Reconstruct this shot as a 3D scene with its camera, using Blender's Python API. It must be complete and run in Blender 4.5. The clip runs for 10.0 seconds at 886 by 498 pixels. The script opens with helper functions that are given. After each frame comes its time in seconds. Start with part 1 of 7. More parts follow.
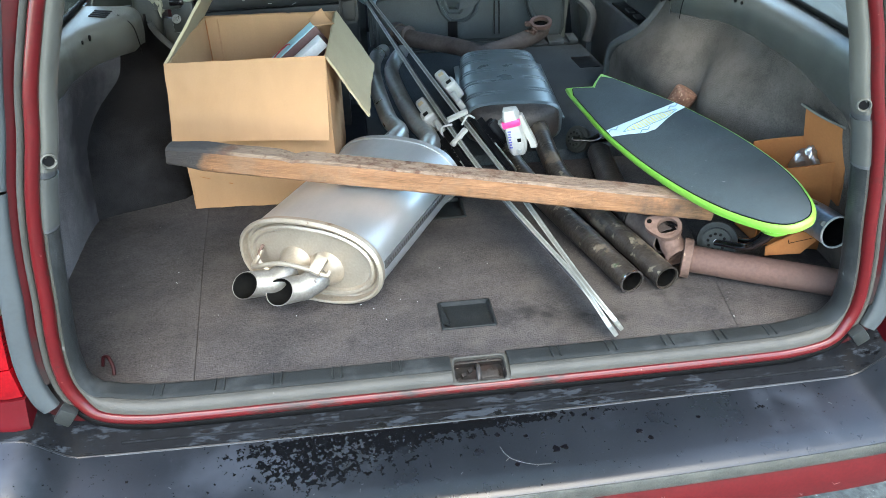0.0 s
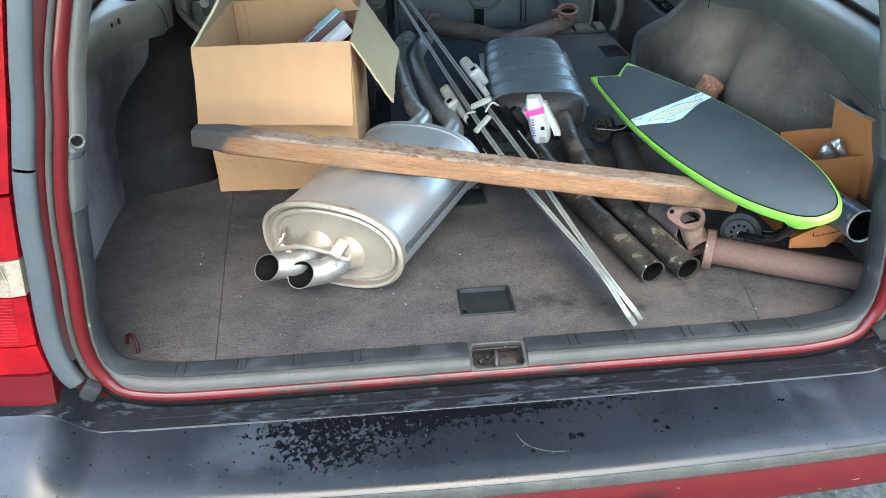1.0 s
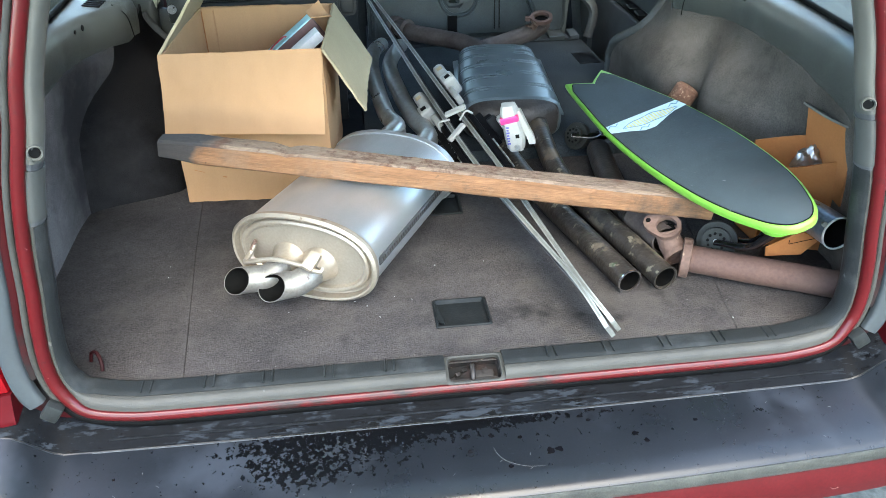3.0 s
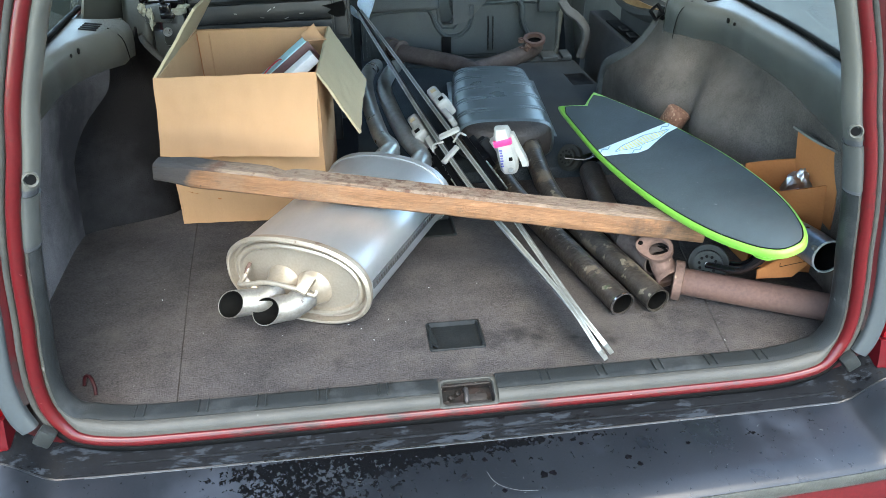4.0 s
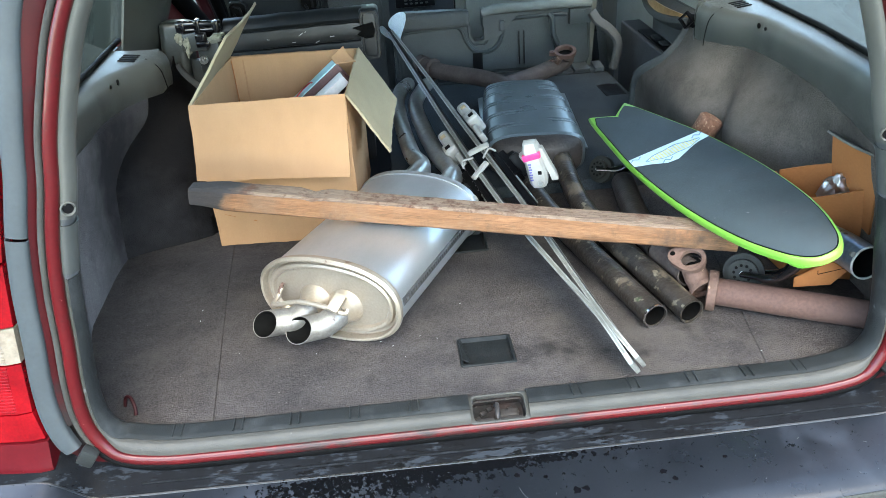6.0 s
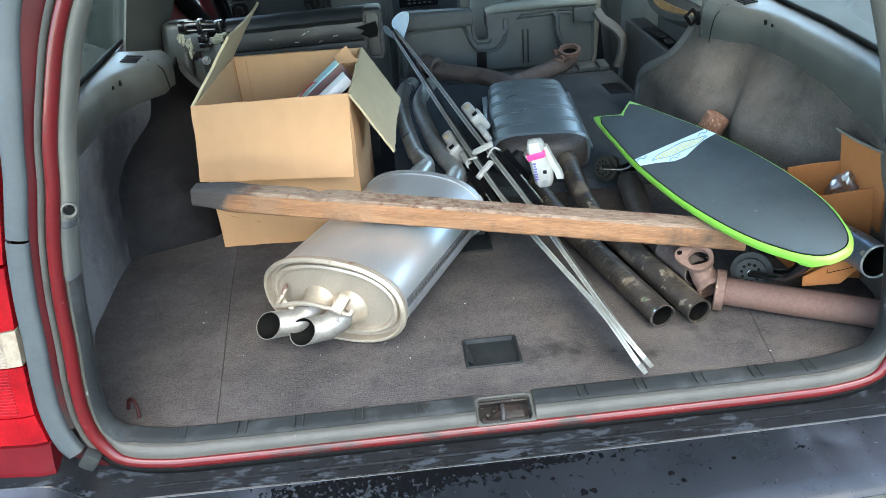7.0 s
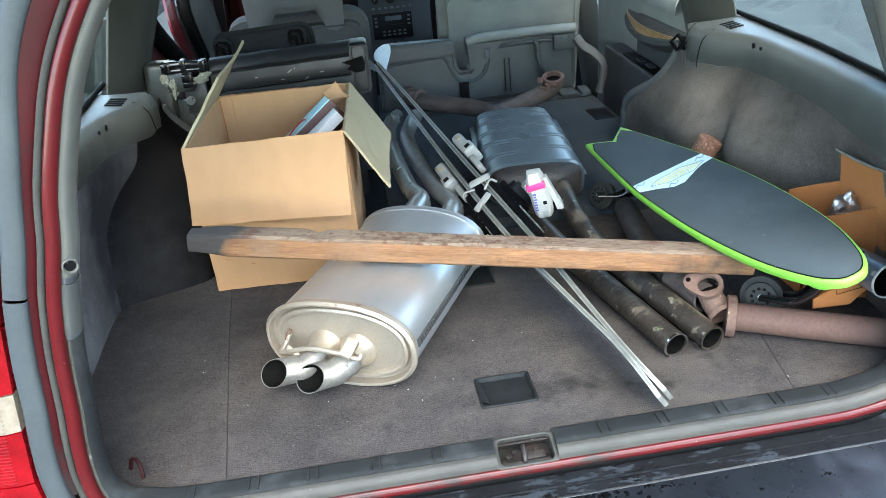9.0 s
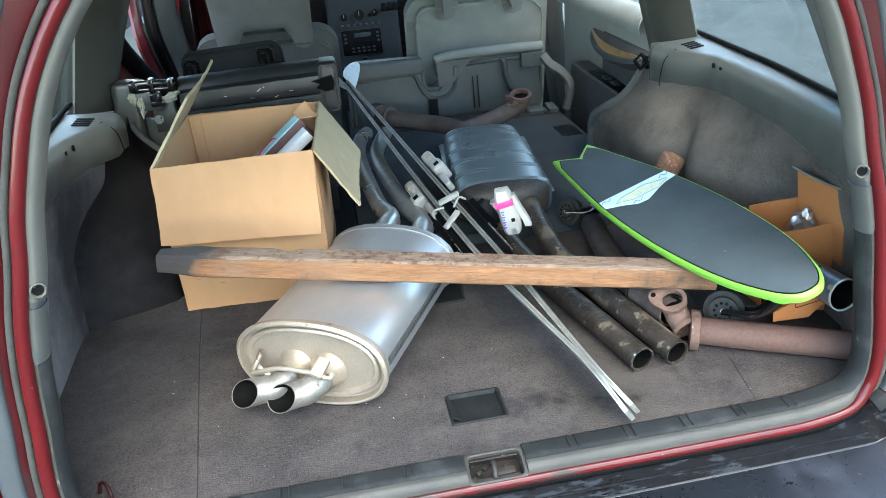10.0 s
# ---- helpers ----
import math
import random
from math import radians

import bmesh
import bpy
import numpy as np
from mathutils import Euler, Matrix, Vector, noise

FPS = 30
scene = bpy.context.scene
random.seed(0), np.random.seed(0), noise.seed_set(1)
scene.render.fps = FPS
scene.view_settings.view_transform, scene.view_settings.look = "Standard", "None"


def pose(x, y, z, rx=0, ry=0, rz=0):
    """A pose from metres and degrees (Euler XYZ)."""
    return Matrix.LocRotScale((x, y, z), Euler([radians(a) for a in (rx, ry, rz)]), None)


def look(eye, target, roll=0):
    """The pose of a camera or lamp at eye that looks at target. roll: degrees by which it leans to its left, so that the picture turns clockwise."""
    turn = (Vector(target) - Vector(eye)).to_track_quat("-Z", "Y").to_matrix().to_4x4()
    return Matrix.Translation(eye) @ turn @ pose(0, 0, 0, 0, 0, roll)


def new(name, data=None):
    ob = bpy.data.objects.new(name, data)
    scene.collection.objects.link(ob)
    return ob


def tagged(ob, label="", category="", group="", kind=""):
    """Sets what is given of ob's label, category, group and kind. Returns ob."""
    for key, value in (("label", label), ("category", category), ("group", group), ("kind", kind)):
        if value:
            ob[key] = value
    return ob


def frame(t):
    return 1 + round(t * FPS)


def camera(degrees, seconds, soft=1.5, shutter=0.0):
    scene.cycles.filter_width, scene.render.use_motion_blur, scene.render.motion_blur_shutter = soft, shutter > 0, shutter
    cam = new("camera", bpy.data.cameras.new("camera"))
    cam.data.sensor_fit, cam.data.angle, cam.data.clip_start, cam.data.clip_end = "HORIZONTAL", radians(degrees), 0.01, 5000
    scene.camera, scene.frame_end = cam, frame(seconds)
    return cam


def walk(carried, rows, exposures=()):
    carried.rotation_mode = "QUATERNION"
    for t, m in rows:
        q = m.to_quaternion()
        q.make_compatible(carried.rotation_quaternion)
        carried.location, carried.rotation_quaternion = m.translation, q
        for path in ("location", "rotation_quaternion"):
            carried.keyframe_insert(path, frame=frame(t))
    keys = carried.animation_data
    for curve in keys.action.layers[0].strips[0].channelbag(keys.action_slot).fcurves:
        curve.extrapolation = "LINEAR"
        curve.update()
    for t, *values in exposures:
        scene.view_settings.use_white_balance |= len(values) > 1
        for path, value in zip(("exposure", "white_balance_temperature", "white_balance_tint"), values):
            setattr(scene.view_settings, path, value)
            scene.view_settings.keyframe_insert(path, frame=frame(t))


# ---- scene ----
cam = camera(61.0, 10.0, soft=0.5)
PATH = [
    (0, (-0.144, -0.826, 0.696), (0.053, 0.877, -0.335), -1.4),
    (0.5, (-0.14, -0.831, 0.69), (0.019, 0.858, -0.37), -1.3),
    (1, (-0.14, -0.832, 0.694), (-0.007, 0.862, -0.36), -1.4),
    (1.5, (-0.143, -0.828, 0.692), (-0.012, 0.875, -0.348), -1.7),
    (2, (-0.143, -0.825, 0.69), (-0.015, 0.879, -0.35), -1.8),
    (3.5, (-0.134, -0.806, 0.689), (0.089, 0.887, -0.352), -0.4),
    (4, (-0.135, -0.809, 0.703), (0.081, 0.905, -0.304), -0.5),
    (4.5, (-0.13, -0.809, 0.705), (0.048, 0.92, -0.286), -1.2),
    (5, (-0.122, -0.815, 0.707), (0.014, 0.92, -0.278), -2.4),
    (5.5, (-0.112, -0.819, 0.709), (0.0, 0.925, -0.264), -3.4),
    (7, (-0.11, -0.807, 0.703), (-0.021, 0.94, -0.266), -4.3),
    (7.5, (-0.111, -0.805, 0.701), (-0.033, 0.94, -0.273), -4.6),
    (8, (-0.124, -0.792, 0.705), (-0.034, 0.954, -0.266), -4.4),
    (8.5, (-0.15, -0.774, 0.701), (-0.025, 0.985, -0.244), -4.6),
    (9, (-0.16, -0.77, 0.71), (0.011, 1.0, -0.204), -5.4),
    (9.5, (-0.163, -0.777, 0.719), (0.061, 0.994, -0.182), -5.1),
    (10, (-0.157, -0.779, 0.724), (0.093, 0.994, -0.166), -4.8),
]
walk(cam, [(t, look(eye, target, roll)) for t, eye, target, roll in PATH], exposures=[(0.0, 3.95, 7200, 3)])

# ---- world and light ----
world = bpy.data.worlds.new("sky")
scene.world = world
world.use_nodes = True
wn = world.node_tree
wn.nodes.clear()
sky = wn.nodes.new("ShaderNodeTexSky")
sky.sky_type, sky.sun_disc = "NISHITA", False
sky.sun_elevation, sky.sun_rotation = radians(58), radians(176)
sky.dust_density = 1.0
bg = wn.nodes.new("ShaderNodeBackground")
bg.inputs["Strength"].default_value = 0.15
wo = wn.nodes.new("ShaderNodeOutputWorld")
wn.links.new(sky.outputs[0], bg.inputs[0])
wn.links.new(bg.outputs[0], wo.inputs[0])
sun = new("sun", bpy.data.lights.new("sun", "SUN"))
sun.data.energy, sun.data.angle, sun.data.color = 0.5, radians(50), (1.0, 0.95, 0.88)
sun.matrix_world = look((0.4, -6.0, 8.5), (0, 0, 0))


# ---- materials ----
def mat(name, base, rough=0.6, metal=0.0, alt=None, mix=0.5, scale=20.0, bump=0.0, bscale=200.0, rvar=0.1, coat=0.0,
        stretch=(1, 1, 1), spots=None, spot_scale=60.0, spot_cut=0.68, spec=0.35, emit=0.0, grain=0.3, dust=None, dust_scale=3.0, dust_cut=(0.5, 0.75), cut=(0.35, 0.65)):
    m = bpy.data.materials.new(name)
    m.use_nodes = True
    t = m.node_tree
    n, l = t.nodes, t.links
    p = n["Principled BSDF"]
    p.inputs["Metallic"].default_value = metal
    p.inputs["Specular IOR Level"].default_value = spec
    p.inputs["Coat Weight"].default_value = coat
    p.inputs["Coat Roughness"].default_value = 0.08
    co = n.new("ShaderNodeTexCoord")
    mp = n.new("ShaderNodeMapping")
    mp.inputs["Scale"].default_value = stretch
    l.new(co.outputs["Object"], mp.inputs["Vector"])
    big = n.new("ShaderNodeTexNoise")
    big.inputs["Scale"].default_value = scale
    big.inputs["Detail"].default_value = 6
    big.inputs["Roughness"].default_value = 0.62
    l.new(mp.outputs[0], big.inputs["Vector"])
    fine = n.new("ShaderNodeTexNoise")
    fine.inputs["Scale"].default_value = bscale
    fine.inputs["Detail"].default_value = 3
    l.new(mp.outputs[0], fine.inputs["Vector"])
    if alt is None:
        alt = tuple(c * 0.72 for c in base)
    ramp = n.new("ShaderNodeMapRange")
    ramp.inputs["From Min"].default_value, ramp.inputs["From Max"].default_value = cut
    l.new(big.outputs["Fac"], ramp.inputs["Value"])
    mx = n.new("ShaderNodeMix")
    mx.data_type = "RGBA"
    mx.inputs["A"].default_value = (*base, 1)
    mx.inputs["B"].default_value = (*alt, 1)
    sc = n.new("ShaderNodeMath")
    sc.operation = "MULTIPLY"
    sc.inputs[1].default_value = mix
    l.new(ramp.outputs[0], sc.inputs[0])
    l.new(sc.outputs[0], mx.inputs["Factor"])
    col = mx.outputs["Result"]
    # fine grain
    gr = n.new("ShaderNodeMix")
    gr.data_type, gr.blend_type = "RGBA", "MULTIPLY"
    gr.inputs["Factor"].default_value = grain
    cr = n.new("ShaderNodeMapRange")
    cr.inputs["From Min"].default_value, cr.inputs["From Max"].default_value = 0.25, 0.75
    cr.inputs["To Min"].default_value, cr.inputs["To Max"].default_value = 0.35, 1.65
    l.new(fine.outputs["Fac"], cr.inputs["Value"])
    l.new(col, gr.inputs["A"])
    l.new(cr.outputs[0], gr.inputs["B"])
    col = gr.outputs["Result"]
    if dust is not None:
        dn = n.new("ShaderNodeTexNoise")
        dn.inputs["Scale"].default_value = dust_scale
        dn.inputs["Detail"].default_value = 9
        dn.inputs["Roughness"].default_value = 0.72
        l.new(co.outputs["Object"], dn.inputs["Vector"])
        dr = n.new("ShaderNodeMapRange")
        dr.inputs["From Min"].default_value, dr.inputs["From Max"].default_value = dust_cut
        l.new(dn.outputs["Fac"], dr.inputs["Value"])
        dm = n.new("ShaderNodeMix")
        dm.data_type = "RGBA"
        dm.inputs["B"].default_value = (*dust, 1)
        l.new(dr.outputs[0], dm.inputs["Factor"])
        l.new(col, dm.inputs["A"])
        col = dm.outputs["Result"]
    if spots is not None:
        sn = n.new("ShaderNodeTexNoise")
        sn.inputs["Scale"].default_value = spot_scale
        sn.inputs["Detail"].default_value = 4
        l.new(co.outputs["Object"], sn.inputs["Vector"])
        sr = n.new("ShaderNodeMapRange")
        sr.inputs["From Min"].default_value, sr.inputs["From Max"].default_value = spot_cut, spot_cut + 0.05
        l.new(sn.outputs["Fac"], sr.inputs["Value"])
        sm = n.new("ShaderNodeMix")
        sm.data_type = "RGBA"
        sm.inputs["B"].default_value = (*spots, 1)
        l.new(sr.outputs[0], sm.inputs["Factor"])
        l.new(col, sm.inputs["A"])
        col = sm.outputs["Result"]
    l.new(col, p.inputs["Base Color"])
    rr = n.new("ShaderNodeMapRange")
    rr.inputs["To Min"].default_value, rr.inputs["To Max"].default_value = max(0.02, rough - rvar), min(1, rough + rvar)
    l.new(big.outputs["Fac"], rr.inputs["Value"])
    l.new(rr.outputs[0], p.inputs["Roughness"])
    if bump:
        b = n.new("ShaderNodeBump")
        b.inputs["Strength"].default_value = min(1.0, bump)
        b.inputs["Distance"].default_value = 0.002
        l.new(fine.outputs["Fac"], b.inputs["Height"])
        l.new(b.outputs[0], p.inputs["Normal"])
    if emit:
        p.inputs["Emission Strength"].default_value = emit
    return m


def patches(m, spots_, colour, rough, noise_scale, cut, sharp=0.02, detail=8.0, stretch=(1, 1, 1)):
    """Lays a ragged stain, or painted light and shade, over a material: soft round fields (centre, size, amount) broken
    up by noise.
    """
    n, l = m.node_tree.nodes, m.node_tree.links
    p = n["Principled BSDF"]
    co = n.new("ShaderNodeTexCoord")
    total = None
    for centre, size, amount in spots_:
        mp = n.new("ShaderNodeMapping")
        mp.vector_type = "TEXTURE"
        mp.inputs["Location"].default_value = centre
        mp.inputs["Scale"].default_value = size
        l.new(co.outputs["Object"], mp.inputs["Vector"])
        le = n.new("ShaderNodeVectorMath")
        le.operation = "LENGTH"
        l.new(mp.outputs[0], le.inputs[0])
        mr = n.new("ShaderNodeMapRange")
        mr.inputs["From Min"].default_value, mr.inputs["From Max"].default_value = 0.1, 1.0
        mr.inputs["To Min"].default_value, mr.inputs["To Max"].default_value = amount, 0.0
        l.new(le.outputs["Value"], mr.inputs["Value"])
        if total is None:
            total = mr.outputs[0]
        else:
            ad = n.new("ShaderNodeMath")
            l.new(total, ad.inputs[0])
            l.new(mr.outputs[0], ad.inputs[1])
            total = ad.outputs[0]
    ns = n.new("ShaderNodeTexNoise")
    ns.inputs["Scale"].default_value = noise_scale
    ns.inputs["Detail"].default_value = detail
    ns.inputs["Roughness"].default_value = 0.66
    nm = n.new("ShaderNodeMapping")
    nm.inputs["Scale"].default_value = stretch
    l.new(co.outputs["Object"], nm.inputs["Vector"])
    l.new(nm.outputs[0], ns.inputs["Vector"])
    ad = n.new("ShaderNodeMath")
    l.new(ns.outputs["Fac"], ad.inputs[0])
    l.new(total, ad.inputs[1])
    cover = n.new("ShaderNodeMapRange")
    cover.inputs["From Min"].default_value, cover.inputs["From Max"].default_value = cut, cut + sharp
    l.new(ad.outputs[0], cover.inputs["Value"])
    mx = n.new("ShaderNodeMix")
    mx.data_type = "RGBA"
    mx.inputs["B"].default_value = (*colour, 1)
    l.new(p.inputs["Base Color"].links[0].from_socket, mx.inputs["A"])
    l.new(cover.outputs[0], mx.inputs["Factor"])
    l.new(mx.outputs["Result"], p.inputs["Base Color"])
    if rough is not None:
        rx = n.new("ShaderNodeMix")
        rx.inputs["B"].default_value = rough
        l.new(p.inputs["Roughness"].links[0].from_socket, rx.inputs["A"])
        l.new(cover.outputs[0], rx.inputs["Factor"])
        l.new(rx.outputs["Result"], p.inputs["Roughness"])


CARPET = mat("floor_carpet", (0.061, 0.0527, 0.0495), 0.95, alt=(0.034, 0.03, 0.0295), mix=0.8, scale=9, bump=1.0, bscale=520, spec=0.05,
             stretch=(0.8, 1.2, 1), spots=(0.14, 0.13, 0.12), spot_scale=240, spot_cut=0.7, grain=0.85, dust=(0.074, 0.066, 0.061), dust_scale=26, dust_cut=(0.5, 0.9))
SIDE_CARPET = mat("side_carpet", (0.112, 0.096, 0.083), 0.95, alt=(0.06, 0.051, 0.044), mix=0.9, scale=8, bump=0.9, bscale=420, spec=0.05,
                  grain=0.6, dust=(0.125, 0.11, 0.097), dust_scale=9, dust_cut=(0.5, 0.8))
FELT = mat("grey_felt_with_shade", (0.14, 0.13, 0.129), 0.95, alt=(0.11, 0.102, 0.103), mix=0.8, scale=7, bump=0.7, bscale=420, spec=0.05, grain=0.45)
# same carpet as the side panel, with its shade put into the colour
ARCH_SHADE_CARPET = mat("arch_shade_carpet", (0.011, 0.0102, 0.0106), 0.95, alt=(0.0065, 0.006, 0.0063), mix=0.8, scale=7, bump=1.0, bscale=520, spec=0.04, grain=0.6)
SEAT_CARPET = mat("seat_back_carpet", (0.042, 0.05, 0.056), 0.95, mix=0.8, scale=9, bump=0.8, bscale=350, spec=0.05, grain=0.6)
TRIM = mat("grey_trim_plastic", (0.066, 0.068, 0.061), 0.34, spec=0.45, mix=0.6, scale=7, bump=0.3, bscale=700, grain=0.12, spots=(0.19, 0.18, 0.15), spot_scale=34, spot_cut=0.745, dust=(0.06, 0.065, 0.062), dust_scale=9)
TRIM_DARK = mat("dark_trim_plastic", (0.05, 0.052, 0.055), 0.5, mix=0.5, scale=12, bump=0.2, bscale=600)
SILL = mat("sill_plastic", (0.044, 0.0415, 0.036), 0.45, spec=0.22, alt=(0.029, 0.029, 0.026), mix=0.8, scale=14, bump=0.35, bscale=600, spots=(0.1, 0.097, 0.09), spot_scale=60, spot_cut=0.73,
           grain=0.2, dust=(0.046, 0.045, 0.039), dust_scale=10, dust_cut=(0.5, 0.75))
COLLAR_GREY = mat("collar_grey_plastic", (0.052, 0.054, 0.05), 0.5, spec=0.2, grain=0.1, mix=0.5, scale=12, bump=0.05, bscale=600)
UPPER_TRIM = mat("upper_trim_plastic", (0.08, 0.079, 0.069), 0.5, spec=0.25, grain=0.12, mix=0.6, scale=8, bump=0.06, bscale=700, spots=(0.17, 0.165, 0.15), spot_scale=40, spot_cut=0.74)
PILLAR_TRIM = mat("pillar_trim_plastic", (0.058, 0.058, 0.049), 0.5, spec=0.25, grain=0.12, mix=0.6, scale=8, bump=0.06, bscale=700)
SILL_DARK = mat("sill_dark_plastic", (0.0155, 0.017, 0.017), 0.45, spec=0.2, mix=0.6, scale=14, bump=0.3, bscale=600, spots=(0.11, 0.115, 0.115), spot_scale=45, spot_cut=0.765, dust=(0.042, 0.044, 0.044), dust_scale=16, dust_cut=(0.52, 0.74))
RED = mat("red_paint", (0.075, 0.0035, 0.006), 0.36, spec=0.2, alt=(0.045, 0.0025, 0.004), mix=0.8, scale=9, coat=0.4, spots=(0.3, 0.17, 0.15), spot_scale=150, spot_cut=0.73, grain=0.1, dust=(0.085, 0.012, 0.013), dust_scale=18, dust_cut=(0.58, 0.85))
RED_FLANGE = mat("worn_flange_paint", (0.068, 0.004, 0.005), 0.34, coat=0.22, spec=0.22, alt=(0.055, 0.0035, 0.0045), mix=0.8, scale=9, grain=0.15, spots=(0.34, 0.22, 0.18), spot_scale=110, spot_cut=0.72, dust=(0.035, 0.009, 0.008), dust_scale=40, dust_cut=(0.58, 0.7))
GUTTER_RED = mat("dark_gutter_paint", (0.04, 0.0028, 0.004), 0.35, coat=0.3, spec=0.2, alt=(0.028, 0.002, 0.003), mix=0.8, scale=12, grain=0.15)
patches(RED_FLANGE, (((0.0, -0.93, 0.555), (0.55, 0.2, 0.05), 0.22),), (0.02, 0.011, 0.01), 0.6, 26, 0.66, 0.12, 9, (0.5, 1, 1))
# gutters and body corners go near black at the lower end
patches(GUTTER_RED, (((-0.6, -0.92, 0.62), (0.14, 0.3, 0.1), 0.5), ((0.6, -0.92, 0.62), (0.14, 0.3, 0.1), 0.5)), (0.012, 0.008, 0.008), 0.6, 20, 0.62, 0.25, 5)
RED_DULL = mat("dull_red_paint", (0.06, 0.005, 0.006), 0.45, spec=0.2, alt=(0.07, 0.006, 0.007), mix=0.7, scale=18, coat=0.15, spots=(0.4, 0.3, 0.28), spot_scale=70, spot_cut=0.76)
DEEP_RED = mat("deep_dark_red", (0.022, 0.0035, 0.0045), 0.55, spec=0.15, mix=0.7, scale=14)
RUBBER = mat("black_rubber", (0.004, 0.004, 0.0042), 0.7, spec=0.07, mix=0.5, scale=30, bump=0.2, bscale=300)
SEAL = mat("dark_seal", (0.042, 0.041, 0.036), 0.8, spec=0.12, mix=0.6, scale=25, bump=0.3, bscale=300, grain=0.15, dust=(0.026, 0.026, 0.023), dust_scale=9, dust_cut=(0.48, 0.7))
STOP = mat("buffer_rubber", (0.017, 0.019, 0.0185), 0.55, spec=0.2, mix=0.6, scale=40, bump=0.2, bscale=300)
GREYPANEL = mat("grey_pillar_panel", (0.038, 0.045, 0.048), 0.5, grain=0.12, mix=0.5, scale=12, rvar=0.15)
BLACK = mat("black_plastic", (0.003, 0.003, 0.0035), 0.45, spec=0.08, mix=0.5, scale=20, bump=0.15, bscale=400)
STEEL = mat("new_muffler_steel", (0.47, 0.485, 0.49), 0.37, 0.8, grain=0.12, alt=(0.38, 0.395, 0.4), mix=0.8, scale=4, bump=0.03, bscale=300, rvar=0.12, stretch=(3, 1, 3))
STEEL_END = mat("muffler_end_steel", (0.37, 0.315, 0.25), 0.42, 0.65, grain=0.15, alt=(0.29, 0.245, 0.195), mix=0.8, scale=10, bump=0.1, bscale=260, dust=(0.36, 0.3, 0.23), dust_scale=14, dust_cut=(0.52, 0.8), spots=(0.2, 0.14, 0.1), spot_scale=60, spot_cut=0.7)
STEEL_PIPE = mat("steel_pipe", (0.42, 0.435, 0.42), 0.3, 0.75, grain=0.15, alt=(0.25, 0.26, 0.25), mix=0.9, scale=14, bump=0.06, bscale=300, dust=(0.2, 0.19, 0.165), dust_scale=16, dust_cut=(0.5, 0.8), spots=(0.06, 0.045, 0.035), spot_scale=38, spot_cut=0.68)
CHROME = mat("chrome", (0.75, 0.76, 0.78), 0.12, 1.0, mix=0.3, scale=10, rvar=0.05)
CUT_RIM = mat("bright_cut_steel", (0.62, 0.6, 0.56), 0.4, 0.4, mix=0.5, scale=60)
BLUED = mat("blued_steel", (0.13, 0.17, 0.22), 0.3, 0.7, alt=(0.2, 0.25, 0.3), mix=0.9, scale=30, bump=0.2, bscale=140, grain=0.3)
FLAP_EDGE = mat("dirty_card_edge", (0.15, 0.14, 0.125), 0.9, alt=(0.08, 0.072, 0.062), mix=0.8, scale=30, spec=0.1)
# near black: pipe soot, and painted shade in cups, sockets and bolt holes
SOOT_AND_HOLES = mat("soot_and_hole_shade", (0.004, 0.0038, 0.0035), 0.95, spec=0.03, mix=0.5, scale=30)
OLDPIPE = mat("old_dark_pipe", (0.052, 0.043, 0.036), 0.42, 0.35, alt=(0.018, 0.015, 0.0125), mix=1.0, scale=24, bump=0.5, bscale=160,
              spots=(0.16, 0.14, 0.105), spot_scale=52, spot_cut=0.63, dust=(0.045, 0.056, 0.033), dust_scale=15, dust_cut=(0.58, 0.68))
RUST = mat("rusty_iron", (0.13, 0.078, 0.06), 0.85, 0.1, alt=(0.06, 0.033, 0.024), mix=0.8, scale=18, bump=0.7, bscale=150, spots=(0.3, 0.22, 0.14), spot_scale=50, spot_cut=0.68)
RUST_PINK = mat("pale_rust", (0.088, 0.047, 0.036), 0.8, 0.1, grain=0.25, alt=(0.066, 0.037, 0.03), mix=0.8, scale=9, dust=(0.1, 0.06, 0.048), dust_scale=10, dust_cut=(0.5, 0.8), bump=0.25, bscale=220)
RUST_ORANGE = mat("orange_rust", (0.2, 0.105, 0.068), 0.9, 0.0, alt=(0.12, 0.055, 0.035), mix=0.9, scale=110, bump=1.0, bscale=240, spots=(0.32, 0.2, 0.13), spot_scale=170, spot_cut=0.6)
RUST_DARK = mat("dark_rust", (0.085, 0.066, 0.058), 0.75, 0.3, alt=(0.04, 0.027, 0.022), mix=0.8, scale=16, bump=0.5, bscale=180)
TIP_STEEL = mat("stained_tip_steel", (0.22, 0.208, 0.188), 0.36, 0.5, grain=0.25, alt=(0.14, 0.125, 0.11), mix=0.9, scale=22, bump=0.1, bscale=300, spots=(0.07, 0.05, 0.04), spot_scale=60, spot_cut=0.66)
HEAT_CAP = mat("burnt_end_cap", (0.045, 0.037, 0.033), 0.5, 0.3, alt=(0.02, 0.018, 0.017), mix=0.9, scale=22, bump=0.5, bscale=180)
HEATBOX = mat("black_heat_shield", (0.098, 0.123, 0.134), 0.3, 0.3, grain=0.1, alt=(0.06, 0.077, 0.085), mix=0.7, scale=12, bump=0.05, bscale=200)
CARD = mat("cardboard", (0.385, 0.215, 0.11), 0.85, grain=0.12, alt=(0.345, 0.192, 0.099), mix=0.6, scale=5, bump=0.12, bscale=260, stretch=(6, 6, 1), spec=0.2)
CARD_IN = mat("cardboard_inside", (0.42, 0.24, 0.125), 0.88, grain=0.1, alt=(0.38, 0.22, 0.116), mix=0.6, scale=6, bump=0.12, bscale=260, stretch=(6, 6, 1), spec=0.2)
